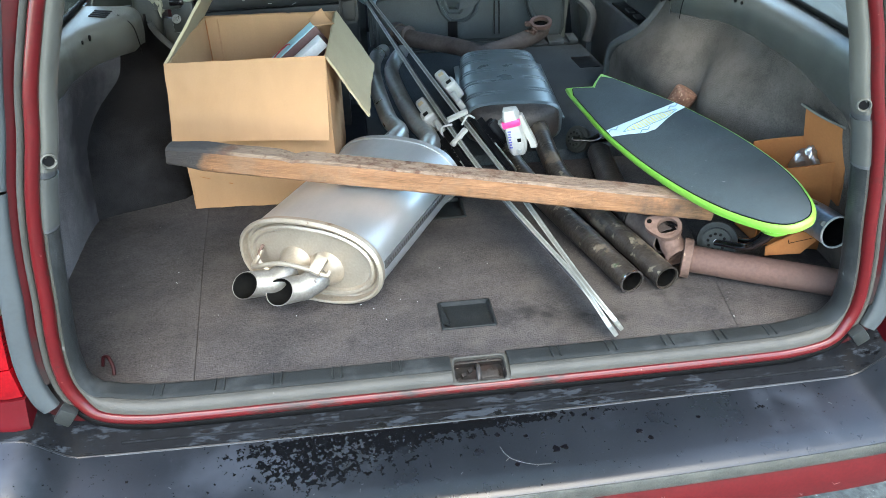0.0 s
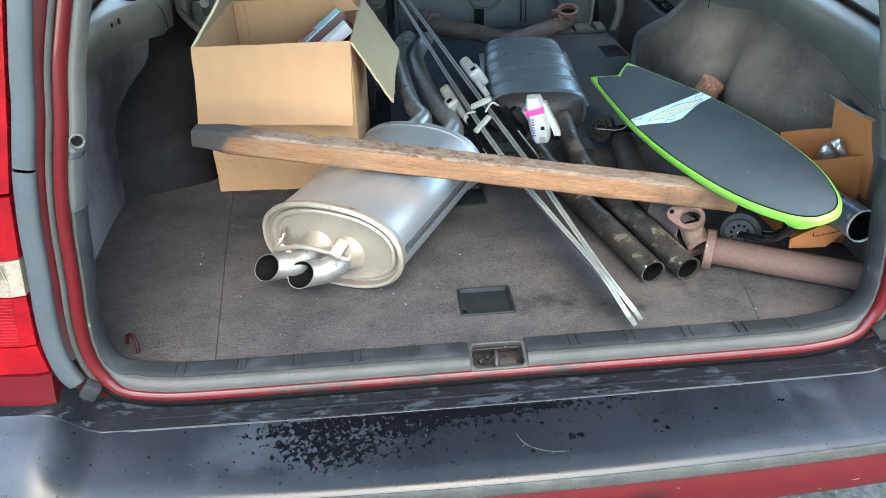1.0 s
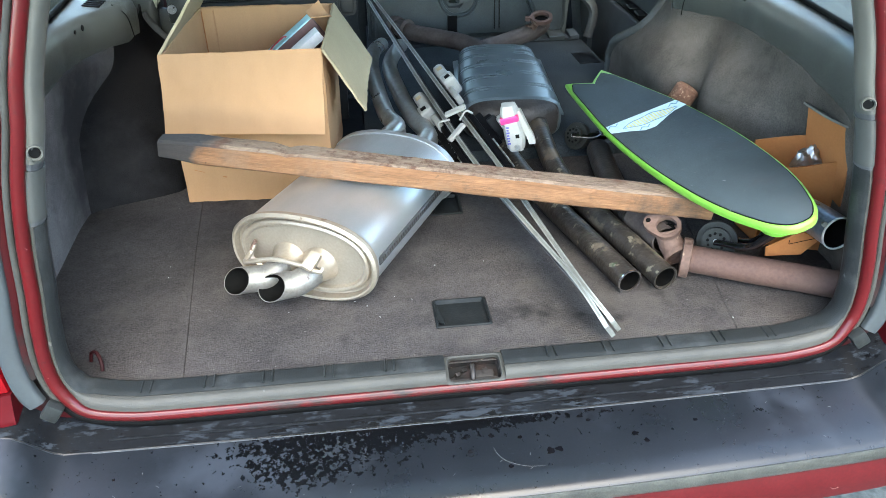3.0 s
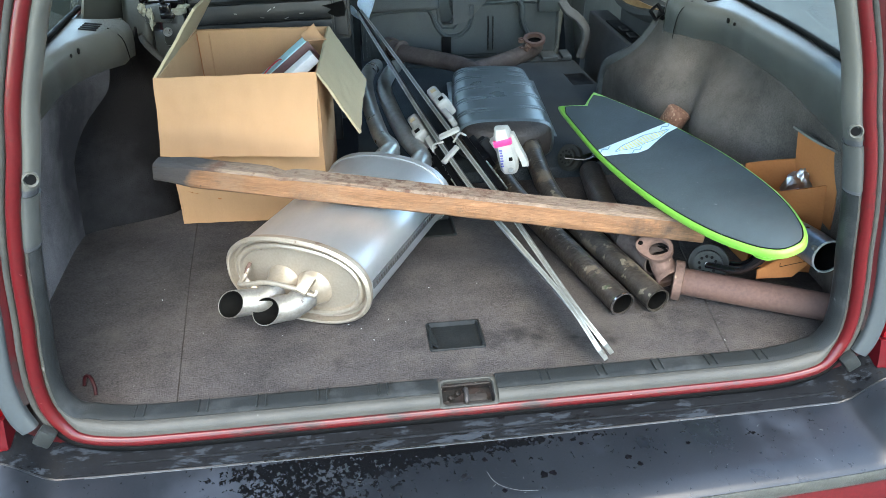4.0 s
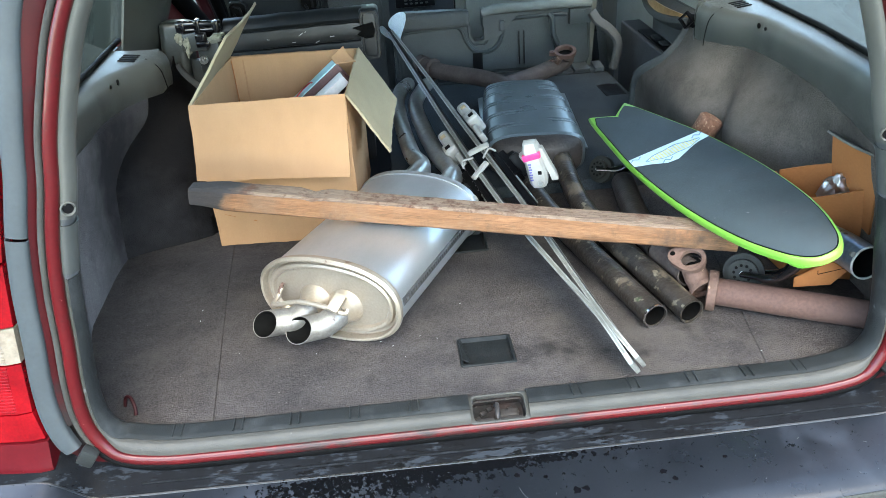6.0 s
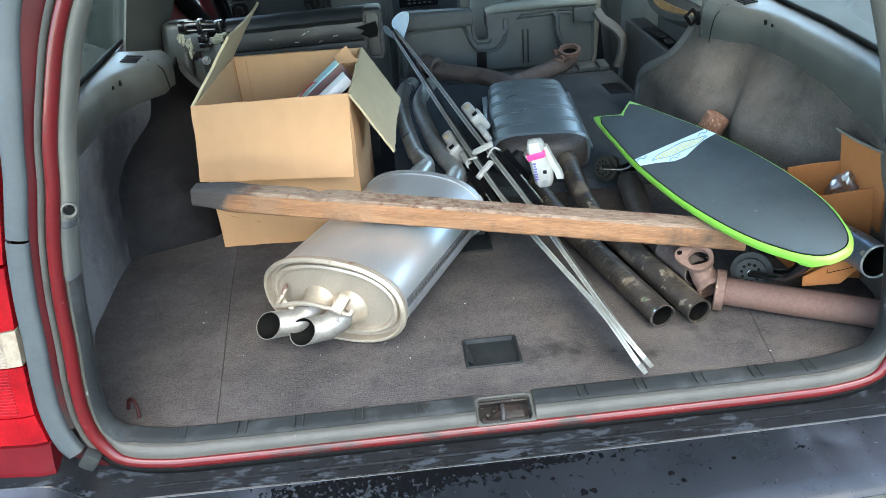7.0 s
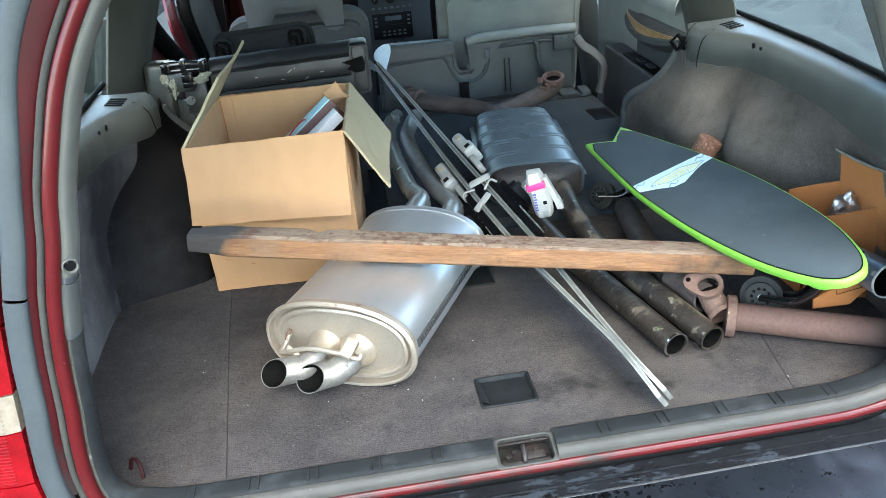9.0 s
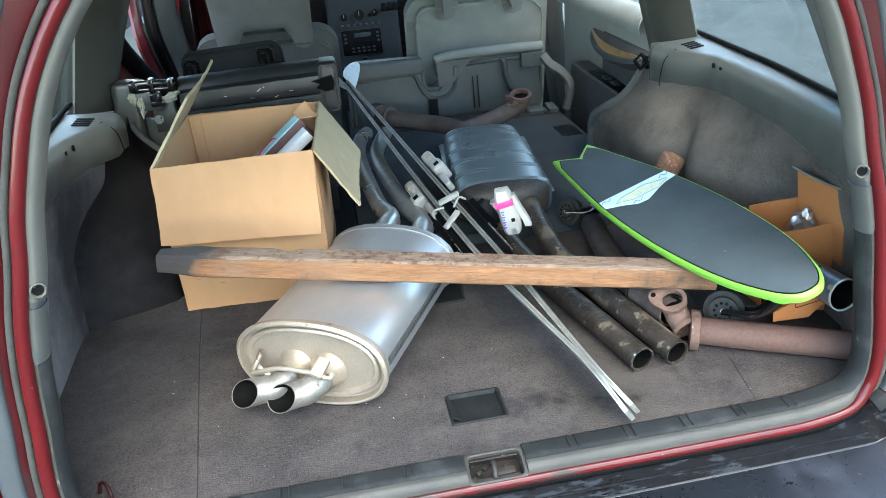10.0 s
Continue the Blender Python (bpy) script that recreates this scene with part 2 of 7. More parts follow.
HEADLINER = mat("pale_headliner", (0.34, 0.34, 0.33), 0.95, mix=0.3, scale=8, bump=0.3, bscale=400, spec=0.15)
CARD_PALE = mat("pale_cardboard", (0.37, 0.295, 0.185), 0.85, grain=0.1, alt=(0.31, 0.24, 0.15), mix=0.6, scale=6, bump=0.1, bscale=260, spec=0.2)
CARD_DARK = mat("brown_cardboard", (0.33, 0.125, 0.042), 0.85, grain=0.1, alt=(0.26, 0.098, 0.033), mix=0.6, scale=8, bump=0.12, bscale=260, spec=0.2)
WOOD = mat("weathered_wood", (0.215, 0.108, 0.054), 0.8, alt=(0.14, 0.066, 0.031), mix=0.9, scale=16, bump=0.7, bscale=120, stretch=(0.4, 7, 7), spec=0.25, grain=0.45, dust=(0.17, 0.105, 0.066), dust_scale=12, dust_cut=(0.5, 0.75), spots=(0.075, 0.042, 0.025), spot_scale=60, spot_cut=0.72)
WOOD_TOP = mat("grey_weathered_wood", (0.175, 0.128, 0.096), 0.9, alt=(0.13, 0.085, 0.06), mix=0.9, scale=14, bump=0.9, bscale=110, stretch=(0.4, 6, 6), spec=0.2, grain=0.7, dust=(0.1, 0.052, 0.035), dust_scale=16, dust_cut=(0.55, 0.66))
GREEN = mat("green_board_rail", (0.16, 0.38, 0.05), 0.35, grain=0.1, alt=(0.14, 0.33, 0.04), mix=0.5, scale=10, bump=0.03)
GRIP = mat("grip_tape", (0.053, 0.068, 0.074), 0.9, spec=0.12, alt=(0.041, 0.052, 0.057), mix=0.8, scale=8, bump=0.6, bscale=1700, spots=(0.13, 0.135, 0.14), spot_scale=75, spot_cut=0.72, grain=0.7, dust=(0.05, 0.056, 0.061), dust_scale=11, dust_cut=(0.52, 0.75))
STICKER = mat("pale_sticker", (0.5, 0.62, 0.66), 0.5, grain=0.1, alt=(0.38, 0.5, 0.56), mix=0.8, scale=30)
YELLOW = mat("yellow_print", (0.62, 0.55, 0.2), 0.55, alt=(0.5, 0.5, 0.3), mix=0.8, scale=60)
BLUEPRINT = mat("blue_print", (0.16, 0.28, 0.34), 0.55, mix=0.6, scale=60)
SKI_SILVER = mat("silver_ski_edge", (0.34, 0.34, 0.31), 0.32, 0.6, alt=(0.16, 0.16, 0.15), mix=0.8, scale=14)
SKI_CORE = mat("beige_ski_core", (0.13, 0.13, 0.11), 0.5, mix=0.7, scale=20)
SKI_BASE = mat("ski_base", (0.02, 0.021, 0.023), 0.4, mix=0.5, scale=20)
SKI_TOP = mat("ski_topsheet", (0.045, 0.046, 0.047), 0.35, alt=(0.03, 0.03, 0.032), mix=0.7, scale=14)
SKI_TIP = mat("pale_ski_tip", (0.6, 0.68, 0.72), 0.35, mix=0.3, scale=10)
DARK_WHEEL = mat("black_wheel_urethane", (0.018, 0.0185, 0.016), 0.6, spec=0.2, mix=0.6, scale=30)
WHITE = mat("white_binding_plastic", (0.29, 0.285, 0.262), 0.4, grain=0.1, alt=(0.25, 0.24, 0.215), mix=0.6, scale=25)
PINK = mat("pink_band", (0.62, 0.03, 0.15), 0.45, mix=0.3, scale=20)
NAVY = mat("dark_blue_print", (0.06, 0.06, 0.22), 0.5, mix=0.3, scale=20)
FABRIC = mat("grey_seat_fabric", (0.135, 0.145, 0.135), 0.95, grain=0.12, alt=(0.095, 0.103, 0.097), mix=0.7, scale=9, bump=0.5, bscale=420, spec=0.15)
FABRIC_DARK = mat("dark_seat_fabric", (0.07, 0.073, 0.072), 0.95, mix=0.6, scale=9, bump=0.5, bscale=420, spec=0.08)
# lighter than the seat cloth, so colour carries the shading of the lobes
HEADREST_LIT_CLOTH = mat("lit_headrest_fabric", (0.105, 0.109, 0.106), 0.95, mix=0.6, scale=9, bump=0.4, bscale=420, spec=0.15, grain=0.12)
SEATSHELL = mat("seat_base_plastic", (0.033, 0.041, 0.043), 0.42, spec=0.25, alt=(0.017, 0.022, 0.024), mix=0.7, scale=8, bump=0.25, bscale=300, dust=(0.024, 0.028, 0.028), dust_scale=10)
BLACK_SHELL = mat("black_seat_back", (0.009, 0.01, 0.0105), 0.42, spec=0.3, mix=0.5, scale=10, bump=0.08, bscale=380, dust=(0.022, 0.022, 0.021), dust_scale=9)
GLOSS_BLACK = mat("glossy_black_plastic", (0.005, 0.005, 0.006), 0.16, spec=0.5, mix=0.4, scale=20)
LATCH_GREY = mat("latch_grey_plastic", (0.022, 0.0245, 0.022), 0.36, spec=0.35, mix=0.6, scale=14, bump=0.15, bscale=300, dust=(0.04, 0.042, 0.037), dust_scale=16)
FOAM = mat("torn_pale_foam", (0.2, 0.195, 0.15), 0.95, spec=0.05, mix=0.8, scale=60, bump=0.8, bscale=200)
BLACK_FABRIC = mat("black_seat_fabric", (0.012, 0.013, 0.0135), 0.9, mix=0.6, scale=9, bump=0.6, bscale=420, spec=0.1)
LENS_RED = mat("red_lens", (0.2, 0.002, 0.005), 0.15, alt=(0.1, 0.0, 0.002), mix=0.9, scale=16, bump=0.12, bscale=260, grain=0.2, coat=0.5)
LENS_CLEAR = mat("clear_lens", (0.2, 0.17, 0.13), 0.2, grain=0.2, alt=(0.13, 0.1, 0.075), mix=0.6, scale=60, coat=0.5)
DASH = mat("dashboard_plastic", (0.022, 0.026, 0.029), 0.6, spec=0.2, mix=0.5, scale=12, bump=0.2, bscale=400)
CUP = mat("worn_cup_plastic", (0.011, 0.0125, 0.013), 0.55, spec=0.15, alt=(0.006, 0.007, 0.0072), mix=0.8, scale=25, bump=0.2, bscale=300, dust=(0.018, 0.018, 0.017), dust_scale=30)
DOORTRIM = mat("door_trim_vinyl", (0.21, 0.215, 0.195), 0.6, mix=0.5, scale=8, bump=0.2, bscale=300)
DARK_DOOR = mat("dark_door_lining", (0.014, 0.02, 0.02), 0.5, mix=0.6, scale=6, bump=0.2, bscale=300, spec=0.15)
DOORWOOD = mat("door_wood_veneer", (0.33, 0.2, 0.09), 0.35, alt=(0.2, 0.11, 0.045), mix=0.9, scale=30, bump=0.05)
LATCH_RUST = mat("latch_rust", (0.014, 0.007, 0.005), 0.8, alt=(0.003, 0.0025, 0.002), mix=1.0, scale=40, cut=(0.4, 0.6), spots=(0.2, 0.17, 0.14), spot_scale=120, spot_cut=0.66, bump=0.6, bscale=300)
SCRATCH = mat("faint_scratch", (0.075, 0.08, 0.08), 0.6, mix=0.4, scale=30)
PAINT_MARK = mat("chipped_paint_mark", (0.17, 0.09, 0.085), 0.6, mix=0.5, scale=60)
WATER = mat("dark_water_spot", (0.003, 0.003, 0.004), 0.08, mix=0.3, scale=30, rvar=0.03)
GRIME = mat("pale_grime", (0.055, 0.059, 0.063), 0.8, alt=(0.03, 0.033, 0.036), mix=0.9, scale=60)
PALE = mat("pale_marks", (0.3, 0.3, 0.285), 0.6, mix=0.4, scale=30)
TEAL = mat("teal_print_card", (0.3, 0.5, 0.5), 0.5, grain=0.1, alt=(0.2, 0.36, 0.38), mix=0.6, scale=30)
MAROON = mat("maroon_print_card", (0.07, 0.025, 0.02), 0.5, mix=0.5, scale=20)
REDPRINT = mat("red_print", (0.4, 0.03, 0.04), 0.5, mix=0.3, scale=20)
PAPER = mat("white_card", (0.75, 0.74, 0.7), 0.6, grain=0.1, mix=0.25, scale=12)
ASPHALT = mat("asphalt", (0.042, 0.05, 0.05), 0.9, alt=(0.03, 0.036, 0.036), mix=0.8, scale=3, bump=1.0, bscale=75, spots=(0.15, 0.16, 0.155), spot_scale=85, spot_cut=0.665, spec=0.2, grain=0.8)
STAND_IN_GREEN = mat("dark_green_stand_in", (0.012, 0.017, 0.017), 0.85, alt=(0.007, 0.01, 0.01), mix=0.8, scale=2, bump=0.3, bscale=40, spec=0.1)
CONCRETE = mat("pale_concrete", (0.22, 0.22, 0.2), 0.9, mix=0.5, scale=3, bump=0.4, bscale=60, spec=0.3)


# bumper plastic: a paler patch, painted glare, and a wet splash drying on it
BUMPER = mat("bumper_plastic", (0.0045, 0.0054, 0.007), 0.3, alt=(0.009, 0.0105, 0.013), mix=0.9, spec=0.34, scale=5, bump=0.02, bscale=500, rvar=0.12,
             spots=(0.11, 0.11, 0.105), spot_scale=150, spot_cut=0.75)
# sky glare painted into the left end's colour; a paler patch beside it
patches(BUMPER, (((-0.74, -0.98, 0.53), (0.16, 0.2, 0.2), 0.55), ((-0.36, -0.99, 0.505), (0.15, 0.06, 0.2), 0.25)), (0.02, 0.0235, 0.03), 0.42, 7, 0.58, 0.25, 4)
patches(BUMPER, (((-0.225, -0.985, 0.51), (0.15, 0.055, 0.2), 0.2), ((-0.15, -0.962, 0.51), (0.26, 0.03, 0.2), 0.24), ((-0.25, -1.01, 0.505), (0.1, 0.035, 0.2), 0.09), ((0.0, -0.957, 0.51), (0.3, 0.012, 0.2), 0.2)),
        (0.002, 0.0022, 0.0028), 0.2, 110, 0.64, 0.012, 12)
patches(BUMPER, (((-0.2, -0.98, 0.51), (0.14, 0.05, 0.2), 0.12),), (0.012, 0.014, 0.017), 0.4, 150, 0.64, 0.02, 10)
# faded plastic of the nose, with its highlight painted in
BUMPER_EDGE = mat("faded_lit_bumper_edge", (0.042, 0.044, 0.039), 0.38, spec=0.35, alt=(0.02, 0.021, 0.019), mix=0.9, scale=14, bump=0.25, bscale=400, spots=(0.035, 0.036, 0.033), spot_scale=42, spot_cut=0.62,
                  dust=(0.07, 0.07, 0.062), dust_scale=9, grain=0.6)
RIDGE = mat("dusty_ridge", (0.009, 0.01, 0.012), 0.6, alt=(0.003, 0.0035, 0.004), mix=1.0, scale=60, spec=0.1, cut=(0.4, 0.6))
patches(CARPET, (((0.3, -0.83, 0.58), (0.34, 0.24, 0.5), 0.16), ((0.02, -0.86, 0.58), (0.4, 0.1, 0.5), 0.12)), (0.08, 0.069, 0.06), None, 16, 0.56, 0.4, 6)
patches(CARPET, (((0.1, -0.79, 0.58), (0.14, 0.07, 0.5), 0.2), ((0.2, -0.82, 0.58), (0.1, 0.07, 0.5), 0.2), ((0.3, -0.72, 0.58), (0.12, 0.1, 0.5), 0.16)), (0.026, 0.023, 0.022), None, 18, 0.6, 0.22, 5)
# painted shade on the felt, deepening softly towards the wheel arch
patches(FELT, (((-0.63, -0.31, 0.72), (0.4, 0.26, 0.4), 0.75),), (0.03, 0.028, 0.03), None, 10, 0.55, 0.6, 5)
# painted shade eases off where the arch starts
patches(ARCH_SHADE_CARPET, (((-0.56, -0.36, 0.7), (0.5, 0.12, 0.5), 0.4),), (0.03, 0.028, 0.029), None, 10, 0.6, 0.5, 5)
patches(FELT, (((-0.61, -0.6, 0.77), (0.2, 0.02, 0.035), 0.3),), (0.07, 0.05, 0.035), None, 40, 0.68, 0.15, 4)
TROUGH = mat("wet_trough_plastic", (0.002, 0.0023, 0.003), 0.5, spec=0.05, alt=(0.005, 0.006, 0.0075), mix=0.8, scale=12, bump=0.05, bscale=400)
patches(TROUGH, (((0.0, -0.94, 0.52), (3.0, 3.0, 3.0), 0.02),), (0.016, 0.019, 0.023), 0.5, 40, 0.56, 0.05, 9, (0.45, 1.6, 1.6))
patches(TROUGH, (((0.1, -0.94, 0.52), (0.8, 0.02, 0.3), 0.05),), (0.002, 0.002, 0.0025), 0.25, 60, 0.6, 0.02, 9, (0.5, 1.5, 1.5))
patches(OLDPIPE, (((0.0, 0.0, 0.0), (9, 9, 9), 0.05),), (0.115, 0.092, 0.068), 0.7, 15, 0.6, 0.05, 8)
patches(OLDPIPE, (((0.0, 0.0, 0.0), (9, 9, 9), 0.03),), (0.055, 0.078, 0.042), 0.8, 21, 0.655, 0.05, 9)
# shade painted as a soft dark patch on the right of the valance
patches(RED_DULL, (((0.191, -1.06, 0.428), (0.05, 0.06, 0.05), 0.45),), (0.022, 0.005, 0.006), None, 12, 0.7, 0.35, 3)


# timber whose first hand's width is burnt black, in an uneven line
def burnt_wood(m, start):
    n, l = m.node_tree.nodes, m.node_tree.links
    p = n["Principled BSDF"]
    co = n.new("ShaderNodeTexCoord")
    xyz = n.new("ShaderNodeSeparateXYZ")
    l.new(co.outputs["Object"], xyz.inputs[0])
    ns = n.new("ShaderNodeTexNoise")
    ns.inputs["Scale"].default_value = 28
    ns.inputs["Detail"].default_value = 6
    l.new(co.outputs["Object"], ns.inputs["Vector"])
    ad = n.new("ShaderNodeMath")
    ad.operation = "MULTIPLY_ADD"
    ad.inputs[1].default_value = -0.11
    l.new(ns.outputs["Fac"], ad.inputs[0])
    l.new(xyz.outputs["X"], ad.inputs[2])
    mr = n.new("ShaderNodeMapRange")
    mr.inputs["From Min"].default_value, mr.inputs["From Max"].default_value = start - 0.055 - 0.012, start - 0.055 + 0.022
    mr.inputs["To Min"].default_value, mr.inputs["To Max"].default_value = 0.93, 0.0
    l.new(ad.outputs[0], mr.inputs["Value"])
    mx = n.new("ShaderNodeMix")
    mx.data_type = "RGBA"
    mx.inputs["B"].default_value = (0.035, 0.035, 0.036, 1)
    old = p.inputs["Base Color"].links[0].from_socket
    l.new(old, mx.inputs["A"])
    l.new(mr.outputs[0], mx.inputs["Factor"])
    l.new(mx.outputs["Result"], p.inputs["Base Color"])


patches(WOOD_TOP, (((0.36, 0.0, 0.02), (0.26, 0.2, 0.2), 0.14), ((0.6, 0.0, 0.02), (0.2, 0.2, 0.2), 0.08)), (0.08, 0.042, 0.029), None, 60, 0.6, 0.14, 6)
patches(WOOD, (((0.84, 0.0, 0.0), (0.1, 0.2, 0.2), 0.18), ((0.5, -0.02, -0.01), (0.4, 0.03, 0.02), 0.06)), (0.075, 0.046, 0.03), None, 26, 0.6, 0.25, 6)
burnt_wood(WOOD, 0.055)
burnt_wood(WOOD_TOP, 0.075)


def glass_mat(name, tint, rough=0.02, gloss=0.03):
    m = bpy.data.materials.new(name)
    m.use_nodes = True
    n, l = m.node_tree.nodes, m.node_tree.links
    n.remove(n["Principled BSDF"])
    tr = n.new("ShaderNodeBsdfTransparent")
    tr.inputs[0].default_value = (*tint, 1)
    gl = n.new("ShaderNodeBsdfGlossy")
    gl.inputs["Roughness"].default_value = rough
    lw = n.new("ShaderNodeLayerWeight")
    pw = n.new("ShaderNodeMath")
    pw.operation = "POWER"
    pw.inputs[1].default_value = 4.0
    l.new(lw.outputs["Facing"], pw.inputs[0])
    fr = n.new("ShaderNodeMapRange")
    fr.inputs["To Min"].default_value, fr.inputs["To Max"].default_value = gloss, 0.4
    l.new(pw.outputs[0], fr.inputs["Value"])
    mx = n.new("ShaderNodeMixShader")
    l.new(fr.outputs[0], mx.inputs[0])
    l.new(tr.outputs[0], mx.inputs[1])
    l.new(gl.outputs[0], mx.inputs[2])
    l.new(mx.outputs[0], n["Material Output"].inputs[0])
    return m


GLASS = glass_mat("window_glass", (0.88, 0.92, 0.91))
GLASS_TINT = glass_mat("tinted_glass", (0.6, 0.68, 0.66))
FILM = glass_mat("clear_plastic_film", (0.93, 0.93, 0.93), 0.3, 0.3)

# ---- building helpers ----
PLACE = {}


def thing(name, m, label, category, group="", kind=""):
    """An empty at the base of a thing."""
    ob = new(name)
    ob.empty_display_size = 0.05
    ob.matrix_basis = m
    PLACE[ob] = m
    return tagged(ob, label, category, group, kind)


def finish(bm, sharp=38):
    bmesh.ops.recalc_face_normals(bm, faces=bm.faces)
    for f in bm.faces:
        f.smooth = True
    for e in bm.edges:
        if len(e.link_faces) == 2 and e.calc_face_angle(0) > radians(sharp):
            e.smooth = False


def part(name, bm, material, parent=None, label="", local=False, sharp=38):
    """Links a bmesh as one mesh object under a thing or a part. Its coordinates are the world's unless local."""
    if parent is not None and not local:
        bm.transform(PLACE[parent].inverted())
    finish(bm, sharp)
    me = bpy.data.meshes.new(name)
    bm.to_mesh(me)
    bm.free()
    me.materials.append(material)
    ob = new(name, me)
    if parent is not None:
        ob.parent = parent
        PLACE[ob] = PLACE[parent]
    if label:
        tagged(ob, label)
    return ob


def box(w, d, h, bevel=0.0, m=None, seg=2):
    bm = bmesh.new()
    bmesh.ops.create_cube(bm, size=1)
    bmesh.ops.scale(bm, vec=(w, d, h), verts=bm.verts)
    if bevel:
        bmesh.ops.bevel(bm, geom=bm.edges[:], offset=bevel, segments=seg, affect="EDGES", profile=0.6)
    if m is not None:
        bm.transform(m)
    return bm


def cyl(r, h, seg=24, m=None, bevel=0.0, r2=None):
    bm = bmesh.new()
    bmesh.ops.create_cone(bm, cap_ends=True, segments=seg, radius1=r, radius2=r if r2 is None else r2, depth=h)
    if bevel:
        rim = [e for e in bm.edges if any(len(f.verts) > 4 for f in e.link_faces)]
        bmesh.ops.bevel(bm, geom=rim, offset=bevel, segments=2, affect="EDGES")
    if m is not None:
        bm.transform(m)
    return bm


def join(*parts_):
    """Several bmeshes as one."""
    me = bpy.data.meshes.new("join")
    out = bmesh.new()
    for b in parts_:
        b.to_mesh(me)
        out.from_mesh(me)
        b.free()
    bpy.data.meshes.remove(me)
    return out


def smooth_path(points, per=8):
    """A soft curve through the points."""
    pts = [Vector(p) for p in points]
    if len(pts) < 3:
        return pts
    out = []
    ext = [pts[0] * 2 - pts[1]] + pts + [pts[-1] * 2 - pts[-2]]
    for i in range(1, len(ext) - 2):
        a, b, c, d = ext[i - 1:i + 3]
        for k in range(per):
            t = k / per
            out.append(0.5 * ((2 * b) + (c - a) * t + (2 * a - 5 * b + 4 * c - d) * t * t + (3 * b - a - 3 * c + d) * t ** 3))
    out.append(pts[-1])
    return out


def loft(sections, closed=True, caps=False):
    """Quads between rows of points."""
    bm = bmesh.new()
    rows = [[bm.verts.new(p) for p in s] for s in sections]
    n = len(rows[0])
    for a, b in zip(rows, rows[1:]):
        for i in range(n if closed else n - 1):
            j = (i + 1) % n
            bm.faces.new((a[i], a[j], b[j], b[i]))
    if caps:
        bm.faces.new(rows[0][::-1])
        bm.faces.new(rows[-1])
    return bm


def frames_along(path):
    """Two side directions at each point of a path, with no twist."""
    out, side = [], None
    for i, p in enumerate(path):
        d = (path[min(i + 1, len(path) - 1)] - path[max(i - 1, 0)]).normalized()
        if side is None:
            side = d.cross(Vector((0, 0, 1)))
            if side.length < 0.01:
                side = Vector((1, 0, 0))
        side = (side - d * side.dot(d)).normalized()
        out.append((side, side.cross(d).normalized()))
    return out


def rings(path, radius, seg, squash=1.0, wobble=0.0):
    secs = []
    n = len(path)
    for i, (p, (u, v)) in enumerate(zip(path, frames_along(path))):
        r = radius[min(len(radius) - 1, round(i / max(1, n - 1) * (len(radius) - 1)))] if isinstance(radius, (list, tuple)) else radius
        secs.append([p + (u * math.cos(a) + v * math.sin(a) * squash) * r * (1 + wobble * noise.noise((p + u * math.cos(a) * r) * 60))
                     for a in [k * math.tau / seg for k in range(seg)]])
    return secs


def tube(points, radius, seg=22, wall=0.002, per=8, squash=1.0, wobble=0.0):
    """A hollow pipe with open ends."""
    path = smooth_path(points, per)
    outer = rings(path, radius, seg, squash, wobble)
    inner = rings(path, [r - wall for r in radius] if isinstance(radius, (list, tuple)) else radius - wall, seg, squash)
    rows = outer + inner[::-1]
    return loft(rows + [outer[0]])


def rod(points, radius, seg=12, per=6):
    return loft(rings(smooth_path(points, per), radius, seg), caps=True)


def slab(outline, thick, m=None, bevel=0.0, seg=2):
    """A flat outline (x, y) with thickness, from z = 0 up."""
    bm = bmesh.new()
    vs = [bm.verts.new((x, y, 0)) for x, y in outline]
    f = bm.faces.new(vs)
    r = bmesh.ops.extrude_face_region(bm, geom=[f])
    bmesh.ops.translate(bm, vec=(0, 0, thick), verts=[g for g in r["geom"] if isinstance(g, bmesh.types.BMVert)])
    if bevel:
        rim = [e for e in bm.edges if abs(e.verts[0].co.z - e.verts[1].co.z) < 1e-6]
        bmesh.ops.bevel(bm, geom=rim, offset=bevel, segments=seg, affect="EDGES")
    if m is not None:
        bm.transform(m)
    return bm


def thick_sheet(fn, us, vs, t=0.004):
    """A sheet fn(u, v) -> point, with thickness along its normal."""
    bm = bmesh.new()
    rows = [[bm.verts.new(fn(u, v)) for v in vs] for u in us]
    for a, b in zip(rows, rows[1:]):
        for i in range(len(vs) - 1):
            bm.faces.new((a[i], a[i + 1], b[i + 1], b[i]))
    if t:
        bmesh.ops.recalc_face_normals(bm, faces=bm.faces)
        bmesh.ops.solidify(bm, geom=bm.faces[:], thickness=t)
    return bm


def quad_panel(a, b, c, d, t=0.003, nu=2, nv=2, bow=0.0):
    """A thin panel with the corners a, b, c, d and a slight bow."""
    a, b, c, d = map(Vector, (a, b, c, d))
    nrm = (b - a).cross(d - a).normalized()

    def fn(u, v):
        p = (a * (1 - u) + b * u) * (1 - v) + (d * (1 - u) + c * u) * v
        return p + nrm * bow * math.sin(math.pi * u) * v
    return thick_sheet(fn, [i / nu for i in range(nu + 1)], [i / nv for i in range(nv + 1)], t)


def lin(a, b, n):
    return [a + (b - a) * i / (n - 1) for i in range(n)]


def step(a, b, x):
    t = max(0.0, min(1.0, (x - a) / (b - a)))
    return t * t * (3 - 2 * t)


